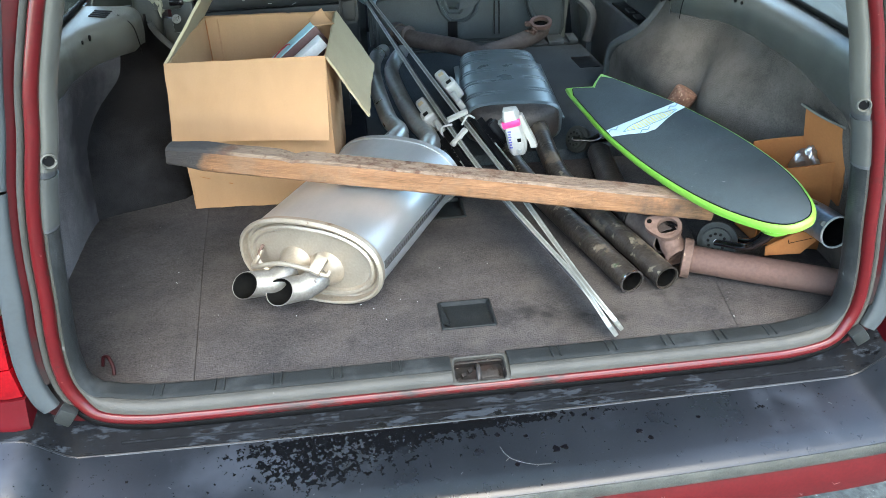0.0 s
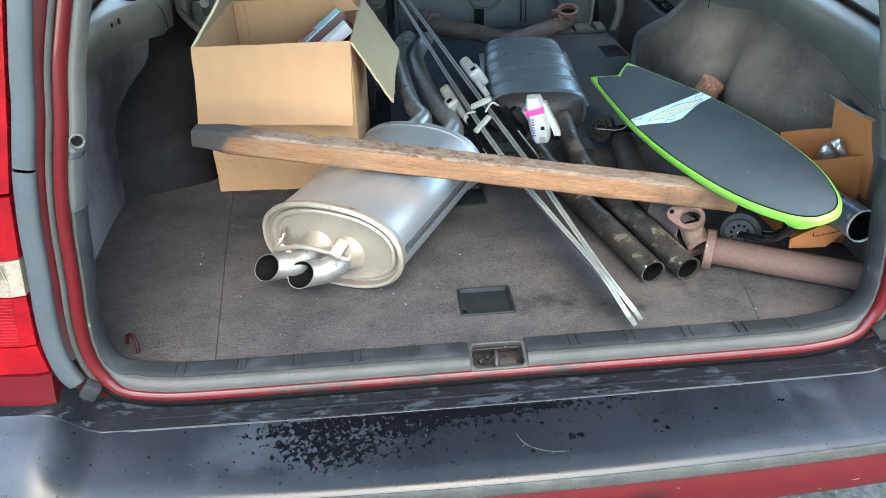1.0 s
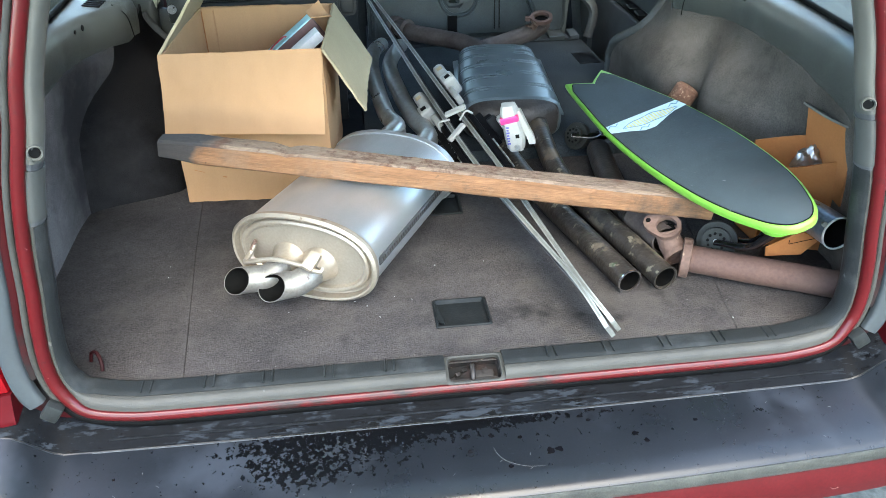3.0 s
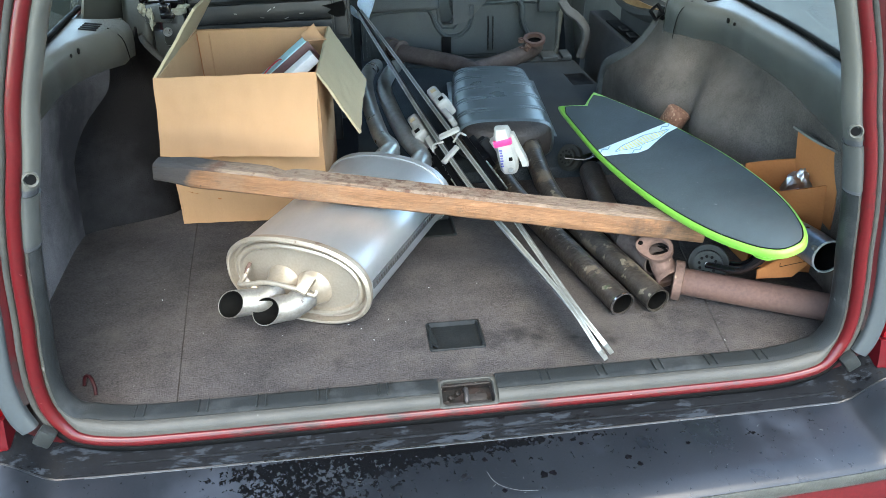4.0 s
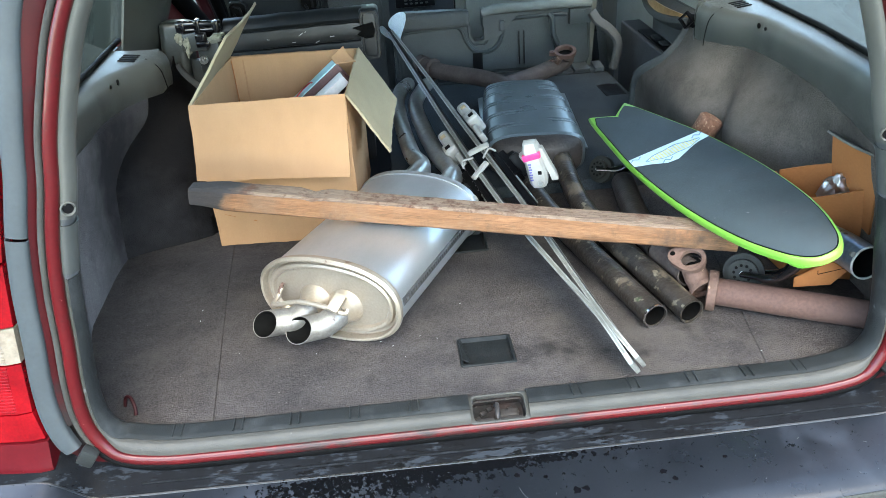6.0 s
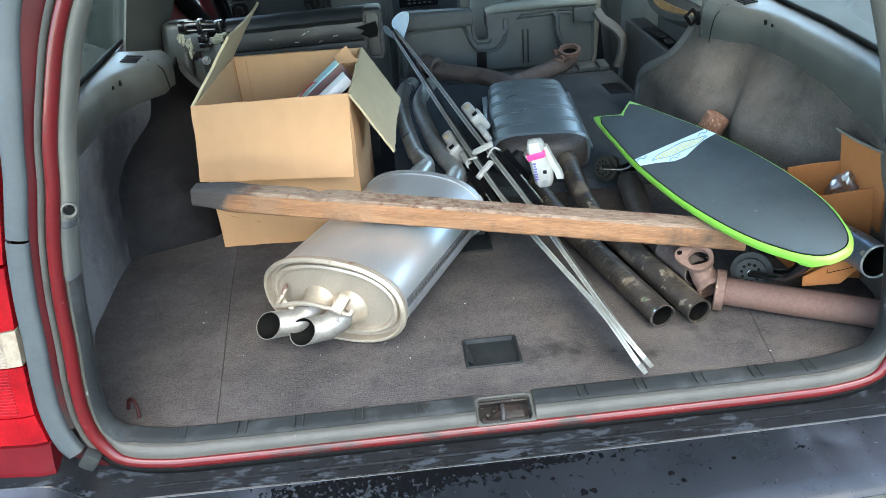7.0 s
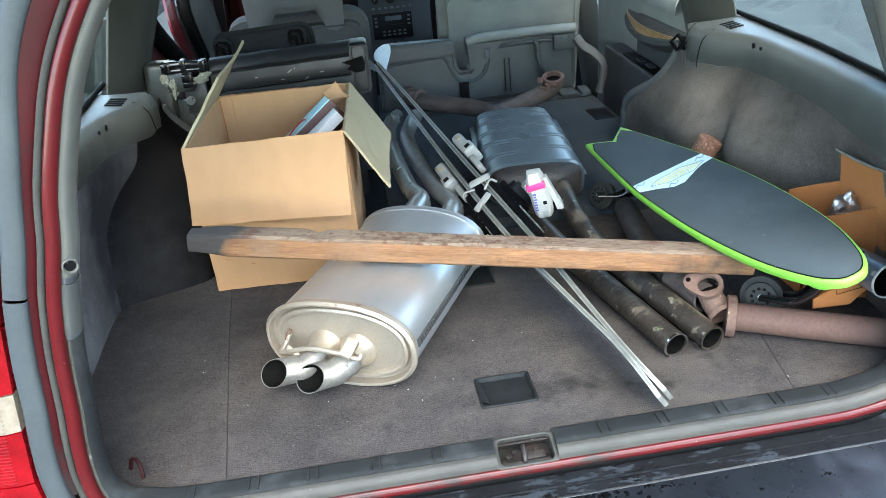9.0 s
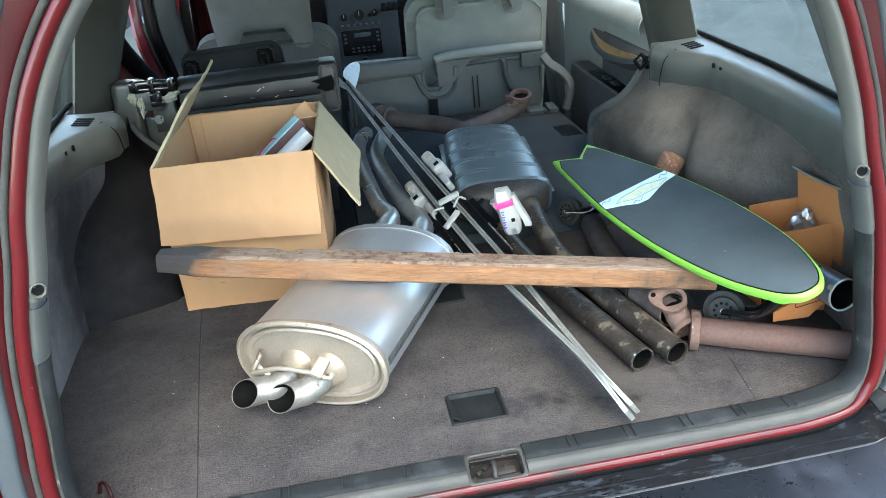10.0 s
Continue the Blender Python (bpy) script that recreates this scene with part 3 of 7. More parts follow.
def interp(table, x):
    """Straight lines between the (x, y) pairs."""
    for (x0, y0), (x1, y1) in zip(table, table[1:]):
        if x <= x1:
            return y0 + (y1 - y0) * max(0.0, (x - x0) / (x1 - x0))
    return table[-1][1]



# ---- ground outside ----
bm = bmesh.new()
bmesh.ops.create_grid(bm, x_segments=8, y_segments=8, size=200)
bmesh.ops.translate(bm, vec=(0, 0, -0.58), verts=bm.verts)
tagged(part("ground", bm, ASPHALT), "grey asphalt parking ground with pale grit", "ground", kind="structure")
bm = box(1.6, 40, 0.05, 0.01, pose(5.1, 0, -0.557))
tagged(part("pavement", bm, CONCRETE), "pale concrete strip beside the asphalt", "pavement", kind="structure")
# unseen wall, added to hold back low light from the right
tagged(part("light_block_east", box(0.3, 40, 3.2, 0, pose(9.5, 0, 1.02)), CONCRETE), "plain unseen wall added to block low light", "wall", kind="structure")

# made-up wall that darkens the view and low light at the left windows
tagged(part("dark_stand_in_west", box(0.3, 40, 1.15, 0, pose(-2.4, 0, -0.06)), STAND_IN_GREEN), "plain dark wall, added stand-in for dark surroundings", "wall", kind="structure")

# ---- the car ----
wagon = thing("station_wagon", pose(0, 0.9, -0.58), "old dark red station wagon with its tailgate open", "car")

# inner edge, lower rim and glass line of the window ledge, along the car
EDGE = [(0.05, 0.556), (0.1, 0.572), (0.2, 0.603), (0.3, 0.622), (0.4, 0.632), (0.6, 0.642), (0.66, 0.638), (0.7, 0.625), (0.74, 0.602), (0.78, 0.586), (0.83, 0.58), (0.94, 0.6)]
EDGE_LEFT = [(0.05, 0.556), (0.1, 0.572), (0.2, 0.603), (0.3, 0.622), (0.4, 0.632), (0.55, 0.634), (0.62, 0.622), (0.66, 0.606), (0.7, 0.582), (0.74, 0.566), (0.8, 0.562), (0.94, 0.58)]
LOWER = [(0.05, 0.22), (0.1, 0.235), (0.2, 0.256), (0.37, 0.264), (0.57, 0.274), (0.7, 0.276), (0.78, 0.266), (0.84, 0.25), (0.94, 0.245)]
GLASS_X = [(0.05, 0.6), (0.2, 0.64), (0.28, 0.653), (0.5, 0.683), (0.85, 0.705), (0.94, 0.705)]

# the tailgate opening: half of it, from the sill's middle up to the roof (x, z)
HALF = [(0, -0.022), (0.2, -0.022), (0.4, -0.0215), (0.47, -0.018), (0.52, -0.004), (0.546, 0.03), (0.554, 0.07), (0.552, 0.12), (0.546, 0.17),
        (0.539, 0.24), (0.527, 0.31), (0.51, 0.375), (0.498, 0.43), (0.48, 0.487), (0.4605, 0.54), (0.4355, 0.588), (0.399, 0.64), (0.342, 0.7),
        (0.255, 0.75), (0.13, 0.775), (0, 0.78)]
fine_half = [Vector((p.x, p.y)) for p in smooth_path([(x, z, 0) for x, z in HALF], 24)]
OPENING = fine_half + [Vector((-p.x, p.y)) for p in fine_half[-2:0:-1]]


def lip_y(z):
    return -0.02 + 0.1 * max(0.0, z)


def lip_x(z):
    best = min((p for p in fine_half if p.x > 0.25), key=lambda p: abs(p.y - z))
    return best.x


def widen(z):
    """How far the red corner spreads between seal and lamp strip towards the roof."""
    return 0.012 * step(0.42, 0.6, z) + 0.05 * step(0.6, 0.72, z)


def ring_part(name, side, bottom, material, label="", keep=None, sharp=78):
    """A strip swept round the tailgate opening: (outward, forward, spread) at the sides and at the sill."""
    def soft_profile(pts):
        return smooth_path([(*p, 0.0)[:3] for p in pts], 3)
    side, bottom = soft_profile(side), soft_profile(bottom)
    bm = bmesh.new()
    n = len(OPENING)
    rows = []
    for i, p in enumerate(OPENING):
        a, b = OPENING[i - 3], OPENING[(i + 3) % n]
        d = (b - a).normalized()
        nrm = Vector((d.y, -d.x))
        w = step(0.3, 0.97, -nrm.y) if p.y < 0.2 else 0.0
        row = []
        for q1, q0 in zip(side, bottom):
            q_ = q1.lerp(q0, w)
            q = p + nrm * (q_.x + q_.z * widen(p.y))
            row.append(bm.verts.new((q.x, lip_y(p.y) + q_.y, q.y)))
        rows.append((row, p))
    for i in range(n):
        (ra, pa), (rb, pb) = rows[i], rows[(i + 1) % n]
        if keep and not (keep(pa) and keep(pb)):
            continue
        for k in range(len(side) - 1):
            bm.faces.new((ra[k], ra[k + 1], rb[k + 1], rb[k]))
    bmesh.ops.delete(bm, geom=[v for v in bm.verts if not v.link_faces], context="VERTS")
    bmesh.ops.recalc_face_normals(bm, faces=bm.faces)
    bmesh.ops.solidify(bm, geom=bm.faces[:], thickness=0.0015)
    return part(name, bm, material, wagon, label, sharp=sharp)


# lower trim: a dark inner face that runs on into the sill, and a paler rolled lip; a latch gap in the middle
def off_latch(p):
    return p.y < 0.262 and (p.y > 0.1 or abs(p.x) > 0.0345)


ring_part("lower_opening_trim", [(-0.004, 0.04), (-0.0145, 0.034), (-0.0195, 0.026), (-0.0208, 0.017), (-0.0192, 0.009), (-0.0163, 0.0035), (-0.0135, 0.0005)],
          [(-0.012, 0.0405), (-0.0225, 0.0395), (-0.0258, 0.036), (-0.0262, 0.03), (-0.0262, 0.022), (-0.0256, 0.015), (-0.0235, 0.009)], SILL_DARK, "dark scuffed plastic trim on sill and lower pillars", keep=off_latch)
ring_part("sill_lip", [(-0.0135, 0.0005), (-0.0125, 0.0), (-0.0115, 0.0), (-0.0095, 0.001)],
          [(-0.0235, 0.009), (-0.0215, 0.003), (-0.0155, -0.002), (-0.008, -0.004)], SILL, "paler grey rolled lip of the sill trim", keep=off_latch)
COLLAR = [(-0.003, 0.04), (-0.015, 0.034), (-0.021, 0.025), (-0.022, 0.015), (-0.0192, 0.006), (-0.0145, 0.0005), (-0.0095, 0.001)]
for sg in (1, -1):
    ring_part("trim_collar", COLLAR, COLLAR, COLLAR_GREY, "grey plastic collar between the pillar trims", keep=lambda p: 0.264 < p.y < 0.332 and p.x * sg > 0)
    for z0, k in ((0.2655, 0.9), (0.3315, 0.86)):
        neck = [(o * k, y + 0.002) for o, y in COLLAR]
        ring_part("collar_neck", neck, neck, TRIM_DARK, keep=lambda p: z0 - 0.009 < p.y < z0 + 0.009 and p.x * sg > 0)
UPPER = [(-0.001, 0.04), (-0.013, 0.034), (-0.0195, 0.026), (-0.021, 0.0155), (-0.0185, 0.006), (-0.0145, 0.001), (-0.0095, 0.001)]
ring_part("upper_opening_trim", UPPER, UPPER, UPPER_TRIM, "pale grey plastic pillar trim, scuffed", keep=lambda p: p.y > 0.336)
ring_part("red_flange", [(-0.0095, 0.002), (-0.009, -0.0045), (-0.006, -0.0085), (-0.0015, -0.0102), (0.0025, -0.0092), (0.0055, -0.0055), (0.0068, 0.002)],
          [(-0.008, -0.003), (-0.008, -0.0065), (-0.005, -0.009), (-0.001, -0.0103), (0.003, -0.0095), (0.006, -0.007), (0.0085, -0.002)], RED_FLANGE, "worn red painted body flange")
STRIP = [(0.0068, 0.002), (0.008, -0.003), (0.0105, -0.005), (0.0135, -0.0045), (0.0155, -0.001), (0.016, 0.01)]
STRIP_LOW = [(0.0085, -0.002), (0.01, -0.004), (0.0135, -0.0045), (0.018, -0.003), (0.023, 0.001), (0.028, 0.008)]
ring_part("weather_strip", STRIP, STRIP_LOW, SEAL, "grey rubber seal, dusty", keep=lambda p: p.y > 0.012)
ring_part("sill_seal", STRIP, STRIP_LOW, RUBBER, "black wet rubber seal under the sill", keep=lambda p: p.y < 0.0135)
ring_part("gutter", [(0.0162, 0.014), (0.0175, 0.01), (0.021, 0.007, 0.4), (0.0275, 0.004, 1.0)],
          [(0.024, 0.002), (0.027, -0.006), (0.031, -0.016), (0.04, -0.03)], GUTTER_RED, "dark red painted gutter", keep=lambda p: p.y > 0.05)
for sg in (1, -1):
    ring_part("outer_pillar_strip", [(0.0262, 0.006), (0.028, -0.0025), (0.039, -0.0055), (0.0515, -0.004), (0.0535, 0.012)], [(0.03, 0.0)] * 5, GREYPANEL,
              "grey plastic pillar strip", keep=lambda p: 0.026 < p.y < 0.3082 and p.x * sg > 0)
    ring_part("upper_pillar_strip", [(0.0265, 0.008, 1.0), (0.0285, -0.0008, 1.0), (0.039, -0.004, 1.0), (0.0515, -0.002, 1.0), (0.0535, 0.012, 1.0)], [(0.03, 0.0)] * 5, GREYPANEL,
              "grey plastic pillar strip", keep=lambda p: 0.3078 < p.y < 0.63 and p.x * sg > 0)
    ring_part("upper_quarter", [(0.054, 0.012, 1.0), (0.06, 0.006, 1.0), (0.1, 0.004, 1.0), (0.2, 0.03, 1.0), (0.3, 0.12, 1.0)], [(0.03, 0.0)] * 5, RED, "dark red painted upper corner", keep=lambda p: 0.645 < p.y < 0.775 and p.x * sg > 0.1)
    # screw hole in a small dimple at the foot of the upper trim
    HM = pose(sg * 0.4985, 0.0158, 0.3475, 84, 0, -26 * sg)
    part("pillar_screw_boss", loft([[HM @ Vector((r * math.cos(a_), r * math.sin(a_), z)) for a_ in [k * math.tau / 20 for k in range(20)]] for r, z in ((0.0092, -0.004), (0.009, 0.0028), (0.0078, 0.004), (0.0068, 0.003), (0.006, -0.002))]), UPPER_TRIM, wagon, "round screw dimple")
    part("screw_hole", cyl(0.0062, 0.002, 14, HM @ pose(0, 0, -0.001)), RUBBER, wagon)

# moulded ribs of the sill, and the latch recess
for xc in (-0.446, -0.363, -0.285, -0.202, -0.118, 0.112, 0.195, 0.28, 0.361, 0.438):
    for dx in (-0.006, 0.006):
        part("rib", box(0.0026, 0.024, 0.003, 0.0012, pose(xc + dx, 0.004, 0.0068, 2)), SILL_DARK, wagon)
RM = pose(0, -0.005, -0.0065, 20)


def rrect(w, d, z, r=0.007):
    pts = []
    for cx, cy, a0 in ((w - r, d - r, 0), (-w + r, d - r, 90), (-w + r, -d + r, 180), (w - r, -d + r, 270)):
        pts += [RM @ Vector((cx + r * math.cos(radians(a0 + k)), cy + r * math.sin(radians(a0 + k)), z)) for k in (0, 22, 45, 67, 90)]
    return pts


latch = part("latch_recess", loft([rrect(0.037, 0.019, 0.0), rrect(0.036, 0.018, -0.022), rrect(0.03, 0.012, -0.024)], caps=False), LATCH_RUST, wagon, "rusty tailgate latch recess")
part("recess_floor", box(0.074, 0.04, 0.002, 0, RM @ pose(0, 0, -0.023)), LATCH_RUST, latch)
part("recess_frame", loft([rrect(0.0437, 0.0225, -0.003), rrect(0.0437, 0.0225, 0.0015), rrect(0.039, 0.021, 0.0032), rrect(0.037, 0.019, 0.0025), rrect(0.0365, 0.0185, -0.004)]), SILL, latch, "grey plastic recess rim")
part("striker", join(rod([RM @ Vector(v) for v in ((-0.003, -0.017, -0.02), (-0.003, -0.012, -0.004), (-0.002, 0.006, -0.002), (-0.002, 0.015, -0.02))], 0.0035),
                     box(0.066, 0.007, 0.01, 0.002, RM @ pose(0, -0.0145, -0.01)), box(0.03, 0.012, 0.006, 0.002, RM @ pose(0.014, 0.0, -0.018))), HEAT_CAP, latch, "rusty striker loop")
for x, y in ((-0.022, 0.004), (-0.012, 0.01), (0.018, 0.008), (0.026, 0.002), (-0.03, -0.004)):
    part("rust_lump", box(0.009, 0.006, 0.004, 0.0018, RM @ pose(x, y, -0.0195, 10, 20, 30)), HEAT_CAP, latch)

# tail lamp, with its stacked lenses
def lens_piece(z0, z1, x_in0, x_in1, x_out, push=0.0):
    secs = []
    for k in lin(0, 1, 5):
        z = z0 + (z1 - z0) * k
        xi = x_in0 + (x_in1 - x_in0) * k
        y = lip_y(z) - 0.006 - push
        secs.append([(xi, y + 0.03, z), (xi - 0.003, y + 0.003, z), (xi - 0.02, y, z), (xi - 0.07, y + 0.004, z), (x_out + 0.02, y + 0.022, z), (x_out, y + 0.06, z), (x_out + 0.05, y + 0.07, z)])
    return loft(secs, caps=True)


def tail_lamp(s):
    m = Matrix.Diagonal((s, 1, 1, 1))
    lamp = part("tail_lamp", box(0.12, 0.03, 0.55, 0.005, pose(-0.7 * s, 0.07, 0.31)), RED_DULL, wagon, "red tail lamp with a clear band")
    for name, z0, z1, mt in (("brake_lens", 0.037, 0.078, LENS_RED), ("fog_lens", 0.08, 0.151, LENS_RED), ("reversing_lens", 0.153, 0.202, LENS_CLEAR),
                             ("side_lens", 0.204, 0.285, LENS_RED), ("upper_lens", 0.29, 0.38, LENS_RED), ("upper_lens", 0.38, 0.46, LENS_RED), ("upper_lens", 0.46, 0.53, LENS_RED), ("upper_lens", 0.53, 0.6, LENS_RED), ("upper_lens", 0.6, 0.65, LENS_RED)):
        b = lens_piece(z0, z1, -(lip_x(z0) + 0.0555 + widen(z0)), -(lip_x(z1) + 0.0555 + widen(z1)), -0.84)
        b.transform(m)
        ob = part(name, b, mt, lamp)
    for z0, n_, step_, mt in ((0.0835, 15, 0.0046, LENS_RED), (0.156, 9, 0.0052, LENS_CLEAR), (0.2075, 17, 0.0046, LENS_RED)):
        for i in range(n_):
            z = z0 + step_ * i
            xi = lip_x(z) + 0.0555
            for out_, back_, long_, turn_ in ((0.045, 0.002, 0.05, -4.6), (0.095, 0.0105, 0.05, -14)):
                b = box(long_, 0.0014, 0.0022, 0.0, pose(-(xi + out_), lip_y(z) - 0.0062 + back_, z, 0, 0, turn_))
                b.transform(m)
                part("lens_rib", b, mt, lamp)
    for i in range(14):
        x = lip_x(0.178) + 0.0555 + 0.022 + 0.0036 * i
        b = box(0.0016, 0.0014, 0.044, 0.0, pose(-x, lip_y(0.178) - 0.0062 + 0.0003 * i, 0.178, 5.7))
        b.transform(m)
        part("lens_rib", b, LENS_CLEAR, lamp)
    b = lens_piece(-0.014, 0.034, -0.607, -(lip_x(0.03) + 0.0555), -0.84, 0.002)
    b.transform(m)
    part("lamp_apron", b, RED, wagon, "red painted panel below the lamp")


tail_lamp(1)
tail_lamp(-1)
for s in (1, -1):
    part("corner_panel", slab([(0.53, -0.05), (0.63, -0.05), (0.625, 0.075), (0.575, 0.075), (0.56, 0.02)], 0.004, pose(0, 0.004, 0) @ Matrix.Diagonal((s, 1, 1, 1)) @ pose(0, 0, 0, 90)), GUTTER_RED, wagon, "very dark red body corner")
    part("rubber_stop", box(0.022, 0.016, 0.026, 0.004, pose(0.557 * s, -0.03, 0.008, 0, -38 * s, 0)), STOP, wagon, "grey rubber buffer block")

# rear bumper: a long shelf with rounded nose, and a red valance below
def bumper_rows(x):
    bow = 0.055 * x * x + 0.25 * max(0.0, abs(x) - 0.5) ** 2
    up = 0.038 * step(0.555, 0.625, abs(x))
    pts = [(-0.006, -0.034), (-0.028, -0.0495), (-0.043, -0.058), (-0.047, -0.0605), (-0.049, -0.0585), (-0.09, -0.066), (-0.135, -0.074), (-0.158, -0.08),
           (-0.168, -0.087), (-0.172, -0.096), (-0.170, -0.106), (-0.162, -0.112), (-0.13, -0.114)]
    out = []
    for i, (y, z) in enumerate(pts):
        fwd = 1.0 if i > 4 else 0.3
        lift = up * (1.0 if i < 7 else 0.55 if i < 9 else 0.0)
        out.append(Vector((x, y + bow * fwd, z + lift)))
    return out


xs = lin(-0.86, 0.86, 120)
part("rear_bumper", loft([bumper_rows(x) for x in xs], closed=True, caps=True), BUMPER, wagon, "black plastic bumper shelf, wet splash and scratches")


def strip_of(rows, a, b, lift, t=0.0012):
    """Part of the bumper's section as a thin skin of its own."""
    secs = []
    for x in xs:
        r = bumper_rows(x)[a:b]
        c = Vector((x, -0.1, -0.2))
        secs.append([p + (p - c).normalized() * lift for p in r])
    return thick_sheet(lambda u, v: secs[u][v], list(range(len(secs))), list(range(b - a)), t)


part("bumper_edge", strip_of(xs, 8, 12, 0.0016), BUMPER_EDGE, wagon, "faded worn nose of the bumper, its highlight in the colour")
part("bumper_trough", strip_of(xs, 0, 4, 0.0024), TROUGH, wagon, "dirty wet channel along the bumper")
part("channel_ridge", rod([bumper_rows(x)[1].lerp(bumper_rows(x)[2], 0.45) + Vector((0, 0, 0.0024)) for x in lin(-0.5, 0.55, 60)], 0.0016, 8, 2), RIDGE, wagon, "worn ridge along the channel")
part("shelf_edge", rod([bumper_rows(x)[4] + Vector((0, -0.001, 0.0004)) for x in lin(-0.52, 0.55, 24)], 0.0007, 6, 2), GRIME, wagon, "pale worn edge of the shelf")


def valance(x):
    bow = 0.055 * x * x + 0.25 * max(0.0, abs(x) - 0.5) ** 2
    return [Vector((x, y + bow, z)) for y, z in ((-0.13, -0.1135), (-0.158, -0.1155), (-0.163, -0.13), (-0.164, -0.16), (-0.16, -0.182), (-0.15, -0.19), (-0.11, -0.19))]


part("valance", loft([valance(x) for x in xs], closed=True, caps=True), RED_DULL, wagon, "scratched red painted lower bumper")

def on_bumper(x, y):
    """Height of the bumper shelf."""
    z = -0.0585 - (-y - 0.049) * 0.178
    return pose(x, y + 0.055 * x * x * (0.3 if y > -0.05 else 1.0), z, 10)


rnd = random.Random(4)
for i in range(26):
    x, y = rnd.uniform(-0.5, 0.6), rnd.uniform(-0.15, -0.06)
    part("scratch", box(rnd.uniform(0.001, 0.005), 0.0005, 0.0005, 0, on_bumper(x, y) @ pose(0, 0, 0.0004, 0, 0, rnd.uniform(0, 180))), SCRATCH, wagon)
for i in range(5):
    x, z = rnd.uniform(0.1, 0.6), rnd.uniform(-0.175, -0.13)
    bow = 0.055 * x * x + 0.25 * max(0.0, abs(x) - 0.5) ** 2
    part("scratch", rod([(x, -0.1642 + bow, z), (x + 0.004, -0.1642 + bow, z - 0.004), (x + rnd.uniform(0.004, 0.012), -0.1642 + bow, z + rnd.uniform(-0.006, 0.004))], 0.0004, 5, 3), PAINT_MARK, wagon)
part("scratch", rod([on_bumper(x, y) @ Vector((0, 0, 0.0002)) for x, y in ((0.012, -0.098), (0.017, -0.11), (0.028, -0.121), (0.05, -0.13), (0.075, -0.133))], 0.00032, 6), SCRATCH, wagon)


def blot(x, y, r, material, name):
    k = rnd.uniform(0, 9)
    pts = []
    for i in range(18):
        a_ = math.tau * i / 18
        q = r * (0.75 + 0.55 * noise.noise(Vector((math.cos(a_) * 1.6 + k, math.sin(a_) * 1.6, k))))
        pts.append((q * math.cos(a_) * 1.4, q * math.sin(a_)))
    part(name, slab(pts, 0.0007, on_bumper(x, y)), material, wagon)


for x, y, r in ((0.012, -0.079, 0.004), (0.05, -0.086, 0.003), (0.088, -0.112, 0.006), (0.1, -0.11, 0.004), (0.21, -0.1, 0.004), (0.222, -0.112, 0.004), (-0.02, -0.1, 0.003), (0.15, -0.07, 0.003), (0.03, -0.128, 0.0035), (0.3, -0.09, 0.003)):
    blot(x, y, r, WATER, "water_spot")
# the open tailgate overhead
gate = part("tailgate", thick_sheet(lambda u, v: (u * (0.56 + 0.03 * v), 0.05 - 0.82 * v, 0.82 + 0.36 * v + 0.03 * (1 - u * u)), lin(-1, 1, 12), lin(0.5, 1, 8), 0.05), RED, wagon, "red tailgate raised overhead")
part("tailgate_trim", thick_sheet(lambda u, v: (u * (0.53 + 0.03 * v), 0.05 - 0.82 * v, 0.79 + 0.36 * v), lin(-1, 1, 8), lin(0.48, 0.98, 6), 0.01), TRIM, gate, "grey plastic inner trim")
for sg in (1, -1):
    part("gate_pillar", thick_sheet(lambda u, v: (sg * (0.44 + 0.12 * u + 0.015 * v), 0.05 - 0.82 * v, 0.79 + 0.36 * v), lin(0, 1, 4), lin(0.0, 0.5, 6), 0.03), TRIM, gate)
gw = part("rear_window", thick_sheet(lambda u, v: (u * 0.45, 0.05 - 0.82 * v, 0.81 + 0.36 * v + 0.02 * (1 - u * u)), lin(-1, 1, 8), lin(0.04, 0.49, 4), 0.004), GLASS_TINT, gate, "heated rear window")
gw.visible_shadow = False

# wheels, bonnet, front wings and windscreen close the car
def wheel(x, y):
    m_ = pose(x, y, -0.27, 0, 90, 0)
    tyre = part("wheel", loft([[m_ @ Vector((r * math.cos(a_), r * math.sin(a_), z)) for a_ in [k * math.tau / 36 for k in range(36)]]
                               for r, z in ((0.2, -0.085), (0.28, -0.1), (0.305, -0.08), (0.31, 0.0), (0.305, 0.08), (0.28, 0.1), (0.2, 0.085))], caps=True), RUBBER, wagon, "black rubber tyre")
    part("rim", join(cyl(0.195, 0.172, 30, m_, 0.01), cyl(0.05, 0.19, 16, m_, 0.006)), STEEL_PIPE, tyre, "grey steel wheel rim")


for x, y in ((-0.73, 0.78), (0.73, 0.78), (-0.73, 3.45), (0.73, 3.45)):
    wheel(x, y)
part("bonnet", thick_sheet(lambda u, v: (u * (0.74 - 0.06 * v * v), 2.98 + 1.12 * v, 0.37 - 0.16 * v * v - 0.05 * u * u), lin(-1, 1, 12), lin(0, 1, 10), 0.02), RED, wagon, "red painted bonnet")
part("front_panel", box(1.5, 0.05, 0.5, 0.02, pose(0, 4.12, -0.08)), RED_DULL, wagon, "red front panel")
for s in (1, -1):
    part("front_wing", thick_sheet(lambda u, v: (s * (0.84 - 0.1 * step(0.5, 1.0, v)), 2.9 + 1.22 * u, -0.4 + 0.74 * v - 0.12 * u * u * v), lin(0, 1, 10), lin(0, 1, 8), 0.01), RED, wagon, "red painted front wing")
